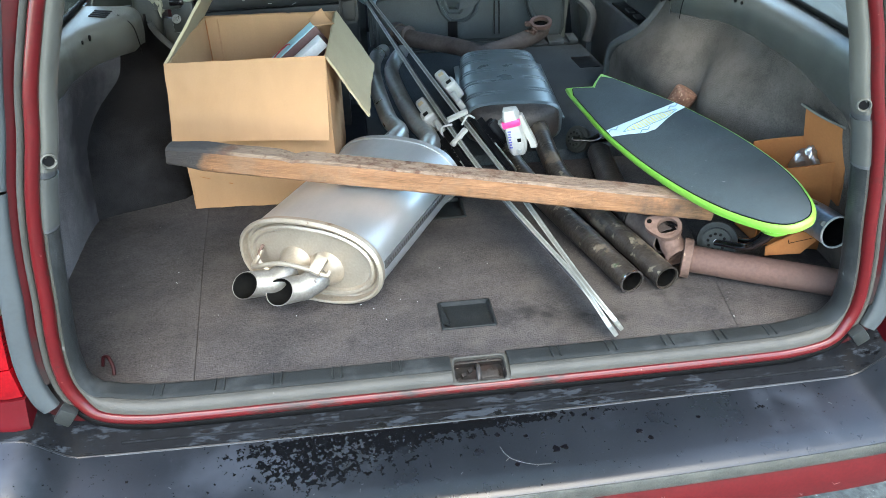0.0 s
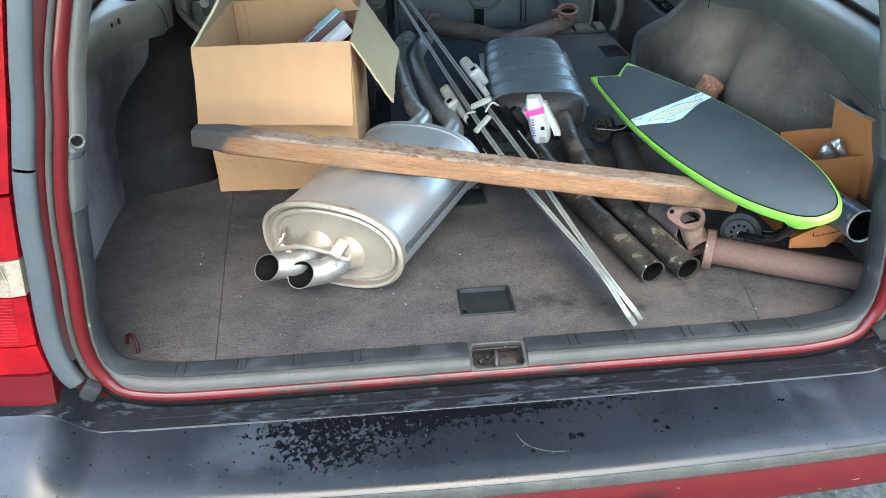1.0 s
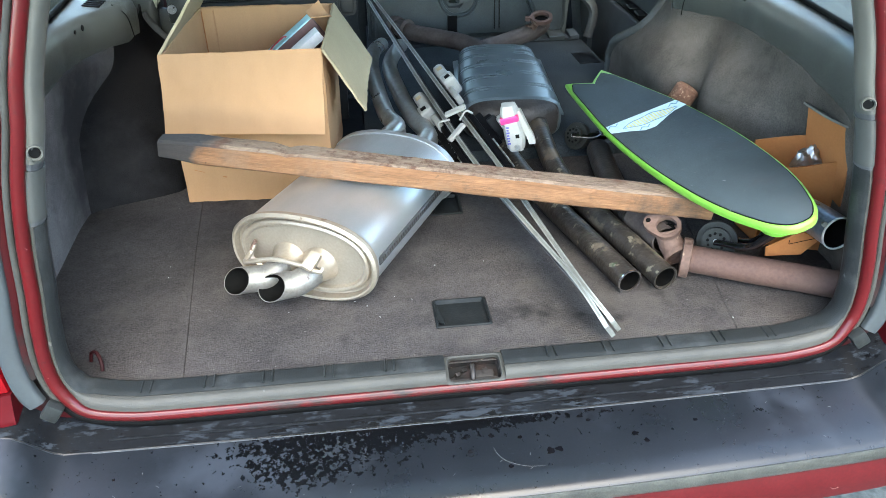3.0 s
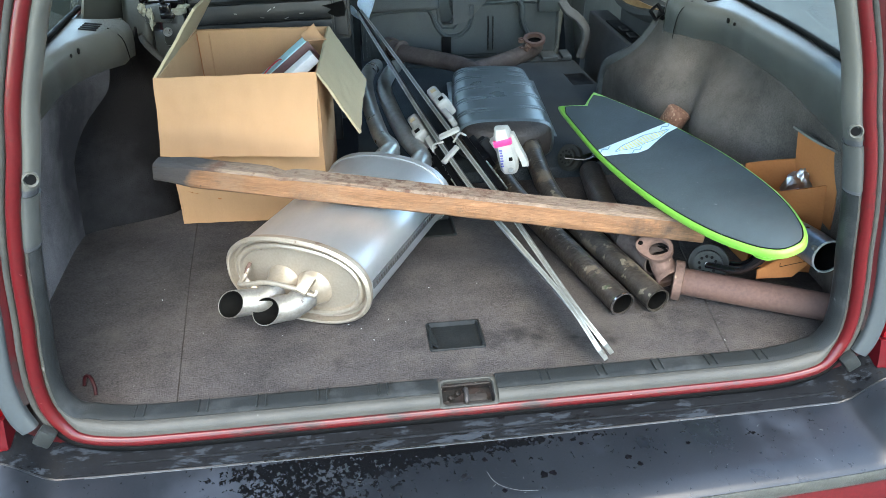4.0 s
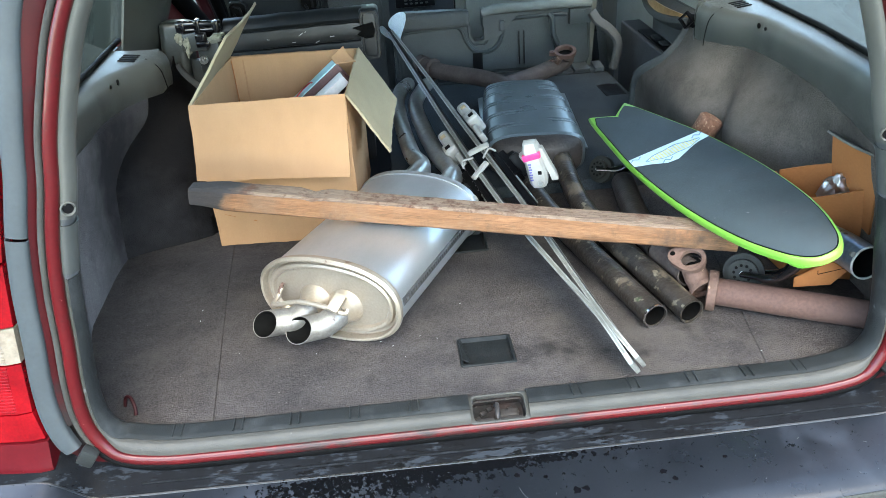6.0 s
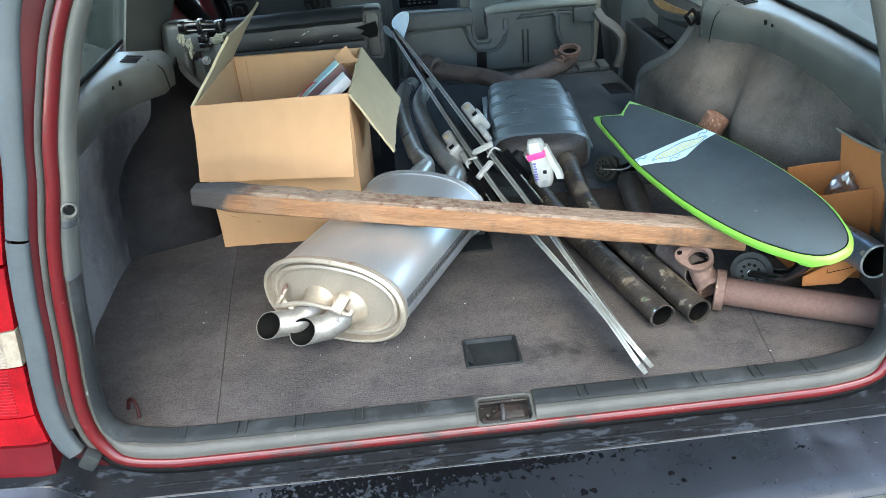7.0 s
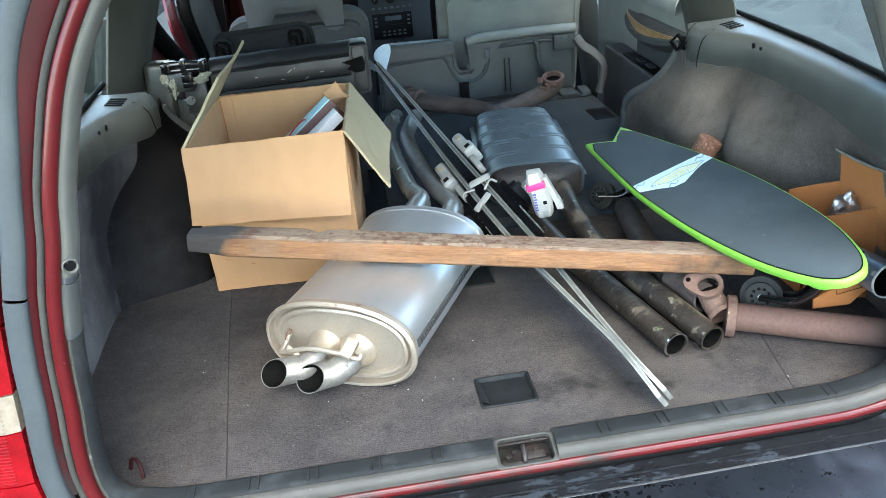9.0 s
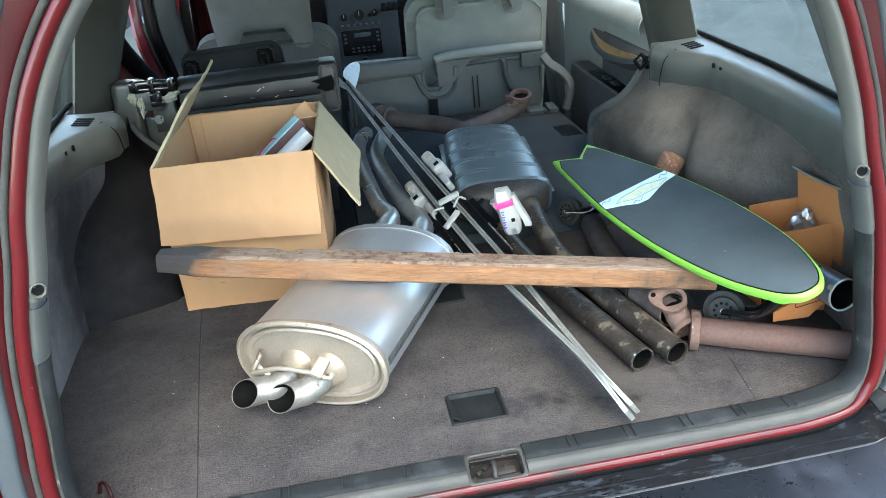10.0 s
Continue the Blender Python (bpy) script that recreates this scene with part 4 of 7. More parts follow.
ws = part("windscreen", thick_sheet(lambda u, v: (u * (0.68 - 0.12 * v), 3.02 - 0.58 * v + 0.05 * (1 - u * u), 0.39 + 0.42 * v), lin(-1, 1, 8), lin(0, 1, 4), 0.004), GLASS, wagon, "clear windscreen")
ws.visible_shadow = False

# outer body, plain: sides, lower panels and roof
for s in (1, -1):
    part("body_side", thick_sheet(lambda u, v: (s * interp([(-0.4, 0.84), (0.0, 0.86), (0.1, 0.85), (0.2, 0.81), (0.3, 0.745), (0.345, interp(GLASS_X, u) + (0.014 if s > 0 else -0.013))], v), u, v), lin(0.06, 0.99, 12), lin(-0.4, 0.345, 16), 0.004), RED, wagon, "red painted rear wing")
    part("sill_panel", box(0.03, 1.3, 0.36, 0.01, pose(0.85 * s, 1.7, -0.25)), RED, wagon)
part("roof", thick_sheet(lambda u, v: (u * 0.62, v, 0.86 - 0.06 * u * u - 0.05 * step(2.0, 3.0, v)), lin(-1, 1, 12), lin(0.06, 2.6, 12), 0.02), RED, wagon, "red painted roof")
part("headliner", thick_sheet(lambda u, v: (u * 0.6, v, 0.83 - 0.06 * u * u - 0.05 * step(2.0, 3.0, v)), lin(-1, 1, 12), lin(0.08, 2.6, 12), 0.004), HEADLINER, wagon)
part("underbody", box(1.6, 3.2, 0.02, 0.005, pose(0, 1.55, -0.21)), BLACK, wagon)

# cargo floor: carpeted boards with gaps between them, a hatch cup in each
DEPTH = -0.008


def floor_board(outline, hole=None):
    if hole is None:
        return slab(outline, 0.008, pose(0, 0, DEPTH), 0.0015, 1)
    x0, y0, x1, y1 = hole
    a, b, c, d = outline
    h = [(x0, y0), (x1, y0), (x1, y1), (x0, y1)]
    pieces = [slab([a, b, h[1], h[0]], 0.008), slab([b, c, h[2], h[1]], 0.008), slab([c, d, h[3], h[2]], 0.008), slab([d, a, h[0], h[3]], 0.008)]
    bm = join(*pieces)
    bmesh.ops.remove_doubles(bm, verts=bm.verts, dist=1e-5)
    inner = [f for f in bm.faces if sum(1 for e in f.edges if len(e.link_faces) > 2) >= 2 and abs(f.normal.z) < 0.1]
    bmesh.ops.delete(bm, geom=inner, context="FACES_ONLY")
    bm.transform(pose(0, 0, DEPTH))
    return bm


cargo_floor = part("cargo_floor", box(1.32, 0.72, 0.01, 0, pose(0, 0.37, -0.045)), BLACK, wagon, "carpeted cargo floor in sections")
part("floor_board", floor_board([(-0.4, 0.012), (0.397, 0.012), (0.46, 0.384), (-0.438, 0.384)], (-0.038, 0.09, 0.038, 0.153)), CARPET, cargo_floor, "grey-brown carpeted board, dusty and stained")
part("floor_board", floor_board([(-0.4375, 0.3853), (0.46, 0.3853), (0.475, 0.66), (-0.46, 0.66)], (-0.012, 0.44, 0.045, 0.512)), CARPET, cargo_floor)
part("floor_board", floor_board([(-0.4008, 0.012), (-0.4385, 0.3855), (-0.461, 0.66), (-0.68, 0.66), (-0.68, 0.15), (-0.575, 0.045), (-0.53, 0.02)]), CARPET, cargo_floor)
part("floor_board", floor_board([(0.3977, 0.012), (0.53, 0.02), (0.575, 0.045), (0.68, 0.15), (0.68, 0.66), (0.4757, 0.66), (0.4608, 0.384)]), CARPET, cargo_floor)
for a_, b_ in (((-0.4004, 0.02), (-0.4388, 0.386)), ((-0.4388, 0.386), (-0.4618, 0.655)), ((0.3974, 0.02), (0.4605, 0.384)), ((0.4605, 0.384), (0.4755, 0.655)), ((-0.43, 0.3847), (0.45, 0.3847))):
    dx, dy = b_[0] - a_[0], b_[1] - a_[1]
    part("seam_strip", box(math.hypot(dx, dy), 0.012, 0.002, 0, pose((a_[0] + b_[0]) / 2, (a_[1] + b_[1]) / 2, -0.003 - 0.0012 * (abs(dx) > 0.5), 0, 0, math.degrees(math.atan2(dy, dx)))), CARPET, cargo_floor)
for x0, y0, x1, y1 in ((-0.038, 0.09, 0.038, 0.153), (-0.012, 0.44, 0.045, 0.512)):
    def rect(g, z, r=0.004):
        pts = []
        for cx, cy, a0 in ((x1 + g - r, y1 + g - r, 0), (x0 - g + r, y1 + g - r, 90), (x0 - g + r, y0 - g + r, 180), (x1 + g - r, y0 - g + r, 270)):
            pts += [Vector((cx + r * math.cos(radians(a0 + k)), cy + r * math.sin(radians(a0 + k)), z)) for k in (0, 30, 60, 90)]
        return pts
    part("grip_cup", loft([rect(0.005, -0.004), rect(0.005, 0.001), rect(0.0035, 0.0025), rect(0.001, 0.0025), rect(0.0, 0.0), rect(-0.0095, -0.033), rect(-0.013, -0.036, 0.006)], caps=True), CUP, cargo_floor, "black plastic grip cup")
    part("cup_tab", slab([(x0 - 0.002, y0 + 0.012), (x0 + 0.008, y0 + 0.002), (x0 + 0.0095, y0 + 0.01), (x0 + 0.001, y1 - 0.006), (x0 - 0.003, y1 - 0.01)], 0.004, pose(0, 0, -0.0005), 0.001, 1), CUP, cargo_floor)
    part("cup_floor", box(x1 - x0 - 0.028, y1 - y0 - 0.028, 0.002, 0, pose((x0 + x1) / 2, (y0 + y1) / 2, -0.0345)), SOOT_AND_HOLES, cargo_floor)

# carpeted side walls with the wheel arch, and the plastic ledge above them
def arch_start(z):
    """Where the wheel arch bulges out of the side wall, higher up further forward."""
    return 0.54 + 0.03 * step(0.0, 0.15, z) + 0.13 * step(0.13, 0.24, z)


def wall_x(y, z, s=1):
    low = interp([(0.05, 0.575), (0.1, 0.592), (0.16, 0.626), (0.3, 0.658), (0.4, 0.666), (0.6, 0.666), (1.2, 0.66)], y)
    low += 0.014 * (1 - step(0.16, 0.26, y)) * (s > 0)
    top = interp(EDGE if s > 0 else EDGE_LEFT, y) + 0.012
    x = low + (top - low) * step(0.08, 0.3, z)
    if s > 0:
        hollow = 0.67 + 0.55 * (z - 0.17)
        arch = 0.115 * step(0.3, 0.6, y) - 0.05 * math.exp(-((y - hollow) / 0.05) ** 2) + 0.02 * step(hollow, hollow + 0.16, y)
    else:
        arch = 0.165 * step(arch_start(z) - 0.004, arch_start(z) + 0.085, y)
    arch *= (1 - step(0.12, 0.29, z)) * (1 - 0.15 * step(0.9, 1.12, y))
    dent = 0.006 * noise.noise(Vector((y * 7, z * 7, 0.3)))
    return x - arch + dent


def arch_front(z):
    return 1.1 - 0.17 * step(0.08, 0.22, z)


for s in (1, -1):
    if s > 0:
        part("side_carpet", thick_sheet(lambda u, z: (wall_x(0.05 + (arch_front(z) - 0.05) * u, z), 0.05 + (arch_front(z) - 0.05) * u, z), lin(0, 1, 46), lin(-0.01, 0.3, 22), 0.004), SIDE_CARPET, wagon, "dark carpeted side wall over the wheel arch")
    else:
        part("side_carpet", thick_sheet(lambda u, z: (-wall_x(0.05 + (arch_start(z) - 0.05) * u, z, -1), 0.05 + (arch_start(z) - 0.05) * u, z), lin(0, 1, 26), lin(-0.01, 0.3, 22), 0.004), FELT, wagon, "grey felt side panel, painted shade towards the arch, small brown stain")
        part("wheel_arch_carpet", thick_sheet(lambda u, z: (-wall_x(arch_start(z) + (arch_front(z) - arch_start(z)) * u, z, -1), arch_start(z) + (arch_front(z) - arch_start(z)) * u, z), lin(0, 1, 40), lin(-0.01, 0.3, 22), 0.004), ARCH_SHADE_CARPET, wagon, "carpet over the wheel arch, its shade put into the colour")
    # front end of the wheel arch with a padded lip
    edge = [(s * (wall_x(arch_front(z), z, s) - 0.002), arch_front(z), z) for z in lin(0.0, 0.28, 14)]
    part("arch_piping", rod(edge, 0.013, 10, 3), FABRIC_DARK, wagon, "grey padded edge of the wheel arch")
    part("arch_end", thick_sheet(lambda u, v: (s * (wall_x(arch_front(v), v, s) + (0.7 - wall_x(arch_front(v), v, s)) * u), arch_front(v) + 0.005, v), lin(0, 1, 4), lin(0.0, 0.27, 8), 0.004), SIDE_CARPET, wagon)

    rim_line, back_off, in_off = (EDGE, 0.0, 0.0) if s > 0 else (EDGE_LEFT, 0.042, 0.027)

    def ledge(y):
        e, lo, g = interp(rim_line, y), interp(LOWER, y), interp(GLASS_X, y) - in_off
        return [Vector((s * a, y, b)) for a, b in ((e + 0.02, lo - 0.004), (e + 0.008, lo), (e + 0.003, lo + 0.012), (e, (lo + 0.33) / 2), (e, 0.322), (e + 0.004, 0.336), (e + 0.012, 0.344), (e + 0.02, 0.3465), (g, 0.352))]
    ys = lin(0.05, 0.84 if s > 0 else 0.795, 56)
    bm = thick_sheet(lambda y, k: ledge(y)[k], ys, list(range(9)), 0.003)
    shelf = part("window_ledge", bm, TRIM, wagon, "grey plastic ledge under the side window, scuffed")
    part("ledge_end", thick_sheet(lambda u, v: (s * (0.583 + 0.122 * u - in_off * 0.2), (0.842 if s > 0 else 0.797) + 0.01 * math.sin(math.pi * v), 0.252 + 0.096 * v), lin(0, 1, 4), lin(0, 1, 6), 0.003), TRIM, shelf)
    # vent slots
    for k in range(4):
        part("vent_slot", box(0.034, 0.006, 0.003, 0.001, pose((0.648 - in_off) * s, 0.752 - back_off + 0.014 * k, 0.3494, 0, -4 * s, 12 * s)), RUBBER, shelf)
    for y, z, r in ((0.657 - back_off * 0.7, 0.33, 0.0055), (0.632 - back_off * 0.7, 0.329, 0.0036)):
        part("clip_hole", cyl(r, 0.0018, 14, pose(s * (interp(rim_line, y) - 0.0005), y, z, 0, 90, 0)), RUBBER, shelf)
    part("trim_joint", rod([(s * (interp(rim_line, y) - 0.001), y, z) for y, z in ((0.79 - back_off, 0.262), (0.787 - back_off, 0.29), (0.775 - back_off, 0.325))] + [(s * (interp(rim_line, 0.775 - back_off) + 0.02), 0.768 - back_off, 0.347)], 0.001, 6, 4), RUBBER, shelf)
    # side window: pane, black rubber, pillars
    def pane(y, z):
        return Vector((s * (interp(GLASS_X, y) - in_off + 0.004 - 0.28 * (z - 0.35)), y + 0.42 * (z - 0.35) * (1 - step(0.3, 0.8, y)), z))
    window = part("side_window", thick_sheet(lambda y, z: pane(y, z), lin(0.27, 0.86, 8), lin(0.345, 0.78, 6), 0.003), GLASS, wagon, "clear rear side window")
    window.visible_shadow = False
    part("window_seal", rod([pane(y, 0.357) - Vector((s * 0.002, 0, 0)) for y in lin(0.27, 0.87, 8)], 0.0052, 14, 2), RUBBER, wagon, "black window rubber")
    part("rear_pillar", thick_sheet(lambda u, z: Vector((s * (lip_x(z) + 0.045), lip_y(z) + 0.075, z)) * (1 - u) + pane(0.275, z) * u, lin(0, 1, 6), lin(0.335, 0.72, 12), 0.004), TRIM, wagon, "grey plastic rear pillar trim")
    part("middle_pillar", thick_sheet(lambda u, z: pane(0.8, z) + Vector((-s * (0.008 + 0.05 * math.sin(math.pi * min(0.8, u))), (0.045 if s > 0 else 0.055) + (0.22 if s > 0 else 0.255 + 0.7 * max(0.0, z - 0.3)) * u, 0)), lin(0, 1, 8), lin(0.2, 0.8, 12), 0.006), PILLAR_TRIM, wagon, "grey plastic pillar trim behind the rear door")
    if s > 0:
        part("belt_guide", join(tube([(0.566, 0.858, 0.304), (0.572, 0.862, 0.304)], 0.02, 4, 0.006, 1), box(0.016, 0.03, 0.03, 0.004, pose(0.588 * s, 0.864, 0.3, 0, 12 * s, 8 * s))), BLACK, wagon, "black seat belt guide")

# ---- front of the cabin: doors, dashboard ----
# right rear door trim
door = part("rear_door", box(0.05, 0.85, 0.75, 0.01, pose(0.735, 1.42, -0.02)), DOORTRIM, wagon, "grey trimmed rear door with wooden pull")
part("door_top_roll", thick_sheet(lambda y, a: (0.70 - 0.045 * math.sin(a), y, 0.33 + 0.045 * math.cos(a)), lin(1.08, 1.85, 8), lin(-0.2, 1.9, 12), 0.003), DOORTRIM, door)
part("arm_rest", box(0.066, 0.62, 0.42, 0.008, pose(0.683, 1.29, -0.075, 1.5), 3), TRIM_DARK, door, "dark padded door arm rest")
part("recess_panel", box(0.01, 0.42, 0.12, 0.004, pose(0.708, 1.24, 0.2)), FABRIC_DARK, door)
plate = part("switch_plate", box(0.04, 0.25, 0.008, 0.002, pose(0.68, 1.33, 0.137, 1.5)), BLACK, door)
for y in (1.28, 1.35):
    part("window_switch", box(0.02, 0.035, 0.006, 0.002, pose(0.68, y, 0.143 + 0.026 * (y - 1.33), 6)), TRIM_DARK, plate)
part("pull_bowl", thick_sheet(lambda u, v: (0.705 - 0.05 * math.sin(math.pi * v) * math.sin(math.pi * u) ** 0.5, 1.08 + 0.45 * u, 0.255 - 0.07 * v * math.sin(math.pi * u) ** 0.6), lin(0, 1, 14), lin(0, 1, 6), 0.003), FABRIC_DARK, door)
part("wood_insert", thick_sheet(lambda u, v: (0.69 - 0.03 * math.sin(math.pi * u), 1.1 + 0.4 * u, 0.248 + 0.012 * u - (0.006 + 0.034 * math.sin(math.pi * u)) * v), lin(0, 1, 14), lin(0, 1, 3), 0.003), DOORWOOD, door, "glossy wooden door pull")
dw = part("door_window", thick_sheet(lambda y, z: (0.70 - 0.25 * (z - 0.36), y, z), [1.02, 1.84], [0.36, 0.8], 0.003), GLASS, wagon, "clear rear door window")
dw.visible_shadow = False
part("door_pillar", box(0.07, 0.13, 1.2, 0.02, pose(0.69, 1.93, 0.2, 0, -8, 0)), TRIM, wagon, "grey middle door pillar")
fd = part("front_door", box(0.05, 0.9, 0.75, 0.01, pose(0.735, 2.45, -0.02)), DASH, wagon, "dark front door trim")
part("pocket", box(0.03, 0.3, 0.16, 0.01, pose(0.69, 2.2, 0.08)), DASH, fd)

# left side: the rear door stands open and shows the red door frame
def post_y(z):
    return interp([(-0.3, 2.05), (0.17, 1.87), (0.317, 1.73), (0.44, 1.8), (0.8, 2.02)], z)


def jamb_y(z):
    return interp([(-0.25, 2.0), (0.1, 1.93), (0.17, 1.82), (0.29, 1.6), (0.36, 1.48), (0.5, 1.42), (0.8, 1.36)], z)


part("door_frame_post", thick_sheet(lambda u, z: (-0.70 + 0.016 * math.sin(math.pi * u) - 0.1 * max(0, z - 0.3), post_y(z) + 0.1 * u, z), lin(0, 1, 6), lin(-0.25, 0.8, 22), 0.01), RED, wagon, "red painted door post")
for dy, r in ((0.115, 0.017), (0.155, 0.019)):
    part("door_frame_seal", rod([(-0.675 - 0.08 * max(0, z - 0.3), post_y(z) + dy, z) for z in lin(-0.2, 0.8, 14)], r, 10, 2), RUBBER, wagon)
part("post_trim", thick_sheet(lambda u, z: (-0.665 + 0.02 * math.sin(math.pi * u) - 0.08 * max(0, z - 0.3), post_y(z) + 0.17 + 0.4 * u, z), lin(0, 1, 5), lin(-0.25, 0.8, 14), 0.006), UPPER_TRIM, wagon, "grey middle door pillar")
part("seat_belt", thick_sheet(lambda u, z: (-0.62 + 0.09 * u + 0.012 * math.sin(9 * u + 5 * z), 2.4 - 0.15 * (z - 0.2) + 0.02 * math.sin(14 * u), z), lin(0, 1, 12), lin(-0.2, 0.7, 8), 0.004), DEEP_RED, wagon, "dark red seat belt and cloth")
part("rear_door_sill", box(0.12, 0.9, 0.06, 0.015, pose(-0.72, 1.5, -0.2)), RED, wagon)
part("door_jamb", thick_sheet(lambda u, z: (-0.705 - 0.03 * u, jamb_y(z) - 0.3 * (1 - u), z), lin(0, 1, 6), lin(-0.2, 0.8, 24), 0.01), RED_DULL, wagon, "dark red painted door jamb")
part("jamb_seal", rod([(-0.715, jamb_y(z) + 0.03, z) for z in lin(-0.2, 0.8, 22)], 0.032, 10, 2), RUBBER, wagon, "black door seal")
ld = part("left_rear_door", box(0.05, 1.0, 0.62, 0.02, pose(-1.27, 1.86, 0.02, 0, 0, -60)), DARK_DOOR, wagon, "grey trimmed rear door")
lf = part("left_front_door", box(0.04, 0.85, 0.62, 0.01, pose(-0.77, 2.55, 0.02)), DASH, wagon, "dark front door trim")

# dashboard
dash = part("dashboard", thick_sheet(lambda u, a: (u, 2.75 - 0.16 * math.cos(a) * (1 if a > 0 else 0.4), 0.36 + 0.1 * math.sin(a) - 0.06 * a), lin(-0.72, 0.72, 20), lin(-1.2, 1.57, 10), 0.01), DASH, wagon, "dark dashboard")
console = part("centre_console", box(0.3, 0.3, 0.56, 0.02, pose(0.055, 2.68, 0.03, -8)), DASH, wagon, "dark centre console with radio and heater knobs")


def face(x, z, d=0.0):
    """A place on the console's sloping front."""
    return pose(x, 2.517 - d + 0.14 * z, z, -8)


part("radio", box(0.17, 0.012, 0.105, 0.004, face(0.035, 0.105)), BLACK, console, "black car radio")
part("radio_display", box(0.07, 0.006, 0.018, 0.002, face(0.04, 0.135, 0.006)), GRIP, console)
part("radio_slot", box(0.085, 0.006, 0.008, 0.002, face(0.04, 0.105, 0.006)), RUBBER, console)
for i in range(5):
    for j in range(2):
        part("radio_button", box(0.012, 0.006, 0.007, 0.002, face(-0.005 + 0.022 * i, 0.083 - 0.014 * j, 0.007)), GREYPANEL, console)
for i in range(3):
    part("radio_button", box(0.011, 0.006, 0.008, 0.002, face(-0.035, 0.14 - 0.016 * i, 0.007)), GREYPANEL, console)
    part("radio_button", box(0.011, 0.006, 0.008, 0.002, face(0.105, 0.14 - 0.016 * i, 0.007)), GREYPANEL, console)
for x, z, r in ((-0.03, 0.212, 0.015), (0.035, 0.216, 0.022), (0.1, 0.22, 0.015)):
    part("heater_knob", cyl(r, 0.022, 20, face(x, z, 0.01) @ pose(0, 0, 0, 90), 0.003), BLACK, console)
    part("knob_mark", box(0.002, 0.003, r * 0.8, 0, face(x, z + r * 0.4, 0.022)), PALE, console)
for i in range(7):
    part("heater_button", box(0.012, 0.006, 0.008, 0.002, face(-0.04 + 0.026 * i, 0.178, 0.006)), TRIM_DARK, console)
for i in range(3):
    part("switch", box(0.022, 0.008, 0.032, 0.003, face(0.145 + 0.026 * i, 0.238, 0.004)), BLACK, console)
part("gear_lever", join(rod([(0.03, 2.42, -0.1), (0.03, 2.38, 0.02)], 0.008), cyl(0.019, 0.06, 14, pose(0.03, 2.375, 0.045, 15), 0.008)), BLACK, console, "black gear lever")
bm = loft([[Vector((0.42 + (0.185 + 0.014 * math.cos(b)) * math.cos(a), 2.32 - 0.35 * (0.185 + 0.014 * math.cos(b)) * math.sin(a) + 0.014 * math.sin(b), 0.36 + (0.185 + 0.014 * math.cos(b)) * math.sin(a) * 0.93))
           for b in [k * math.tau / 8 for k in range(8)]] for a in [k * math.tau / 36 for k in range(37)]])
part("steering_wheel", bm, GREYPANEL, wagon, "grey steering wheel rim")
part("firewall", box(1.5, 0.02, 1.0, 0, pose(0, 2.95, 0.1)), BLACK, wagon)
part("windscreen_frame", box(1.4, 0.02, 0.14, 0.02, pose(0, 2.7, 0.78, 30)), TRIM, wagon)
part("cabin_floor", box(1.46, 1.3, 0.02, 0, pose(0, 2.3, -0.19)), SEAT_CARPET, wagon)

# ---- seats ----
def cushion_profile(w, h, r, n=8, notch=None):
    """An upright rounded outline, w wide and h high, from its foot's middle."""
    pts = [(-w / 2, 0), (w / 2, 0)]
    for k in range(n + 1):
        a = math.pi / 2 * k / n
        pts.append((w / 2 - r + r * math.cos(a), h - r + r * math.sin(a)))
    for k in range(n + 1):
        a = math.pi / 2 + math.pi / 2 * k / n
        pts.append((-w / 2 + r + r * math.cos(a), h - r + r * math.sin(a)))
    return pts


def front_seat(x, y, w, top, lean, head_z, head_w, label, cloth):
    st = thing("front_seat", pose(x, y, -0.19), label, "car seat", "front seats")
    m = pose(x, y, -0.12, 90 + lean)
    part("backrest", slab(cushion_profile(w, top + 0.12, 0.07), 0.11, m @ pose(0, 0, -0.03), 0.028, 4), cloth, st)
    edge = [m @ Vector((x_, y_, 0.083)) for x_, y_ in cushion_profile(w - 0.05, top + 0.085, 0.06)[1:]]
    part("piping", rod(edge, 0.0028, 6, 2), cloth, st)
    part("seat_cushion", box(w, 0.46, 0.14, 0.04, pose(x, y + 0.3, -0.1, 6), 3), cloth, st)
    hw = head_w / 2
    bm = slab([(-hw, -0.055), (-hw + 0.006, -0.075), (-hw + 0.03, -0.085), (-hw + 0.058, -0.076), (-hw + 0.072, -0.04), (-hw + 0.09, -0.012), (hw - 0.09, -0.012), (hw - 0.072, -0.04), (hw - 0.058, -0.076),
               (hw - 0.03, -0.085), (hw - 0.006, -0.075), (hw, -0.055), (hw + 0.006, 0.1), (hw - 0.02, 0.17), (-hw + 0.02, 0.17), (-hw - 0.006, 0.1)], 0.09,
              pose(x, y - 0.135, head_z + 0.012, 90 + lean * 0.6) @ pose(0, 0, -0.03), 0.022, 4)
    part("head_rest", bm, HEADREST_LIT_CLOTH, st, "grey fabric head restraint with two lobes, its lit tone painted in")
    for dx in (-0.06, 0.06):
        part("head_rest_post", rod([(x + dx, y - 0.01, top - 0.05), (x + dx, y - 0.03, head_z + 0.03)], 0.006), CHROME, st)
    return st


front_seat(0.37, 1.83, 0.47, 0.40, 10, 0.38, 0.285, "grey fabric driver's seat seen from behind", FABRIC)
front_seat(-0.318, 1.93, 0.465, 0.325, 12, 0.325, 0.305, "grey fabric passenger seat, lowered backrest", FABRIC_DARK)

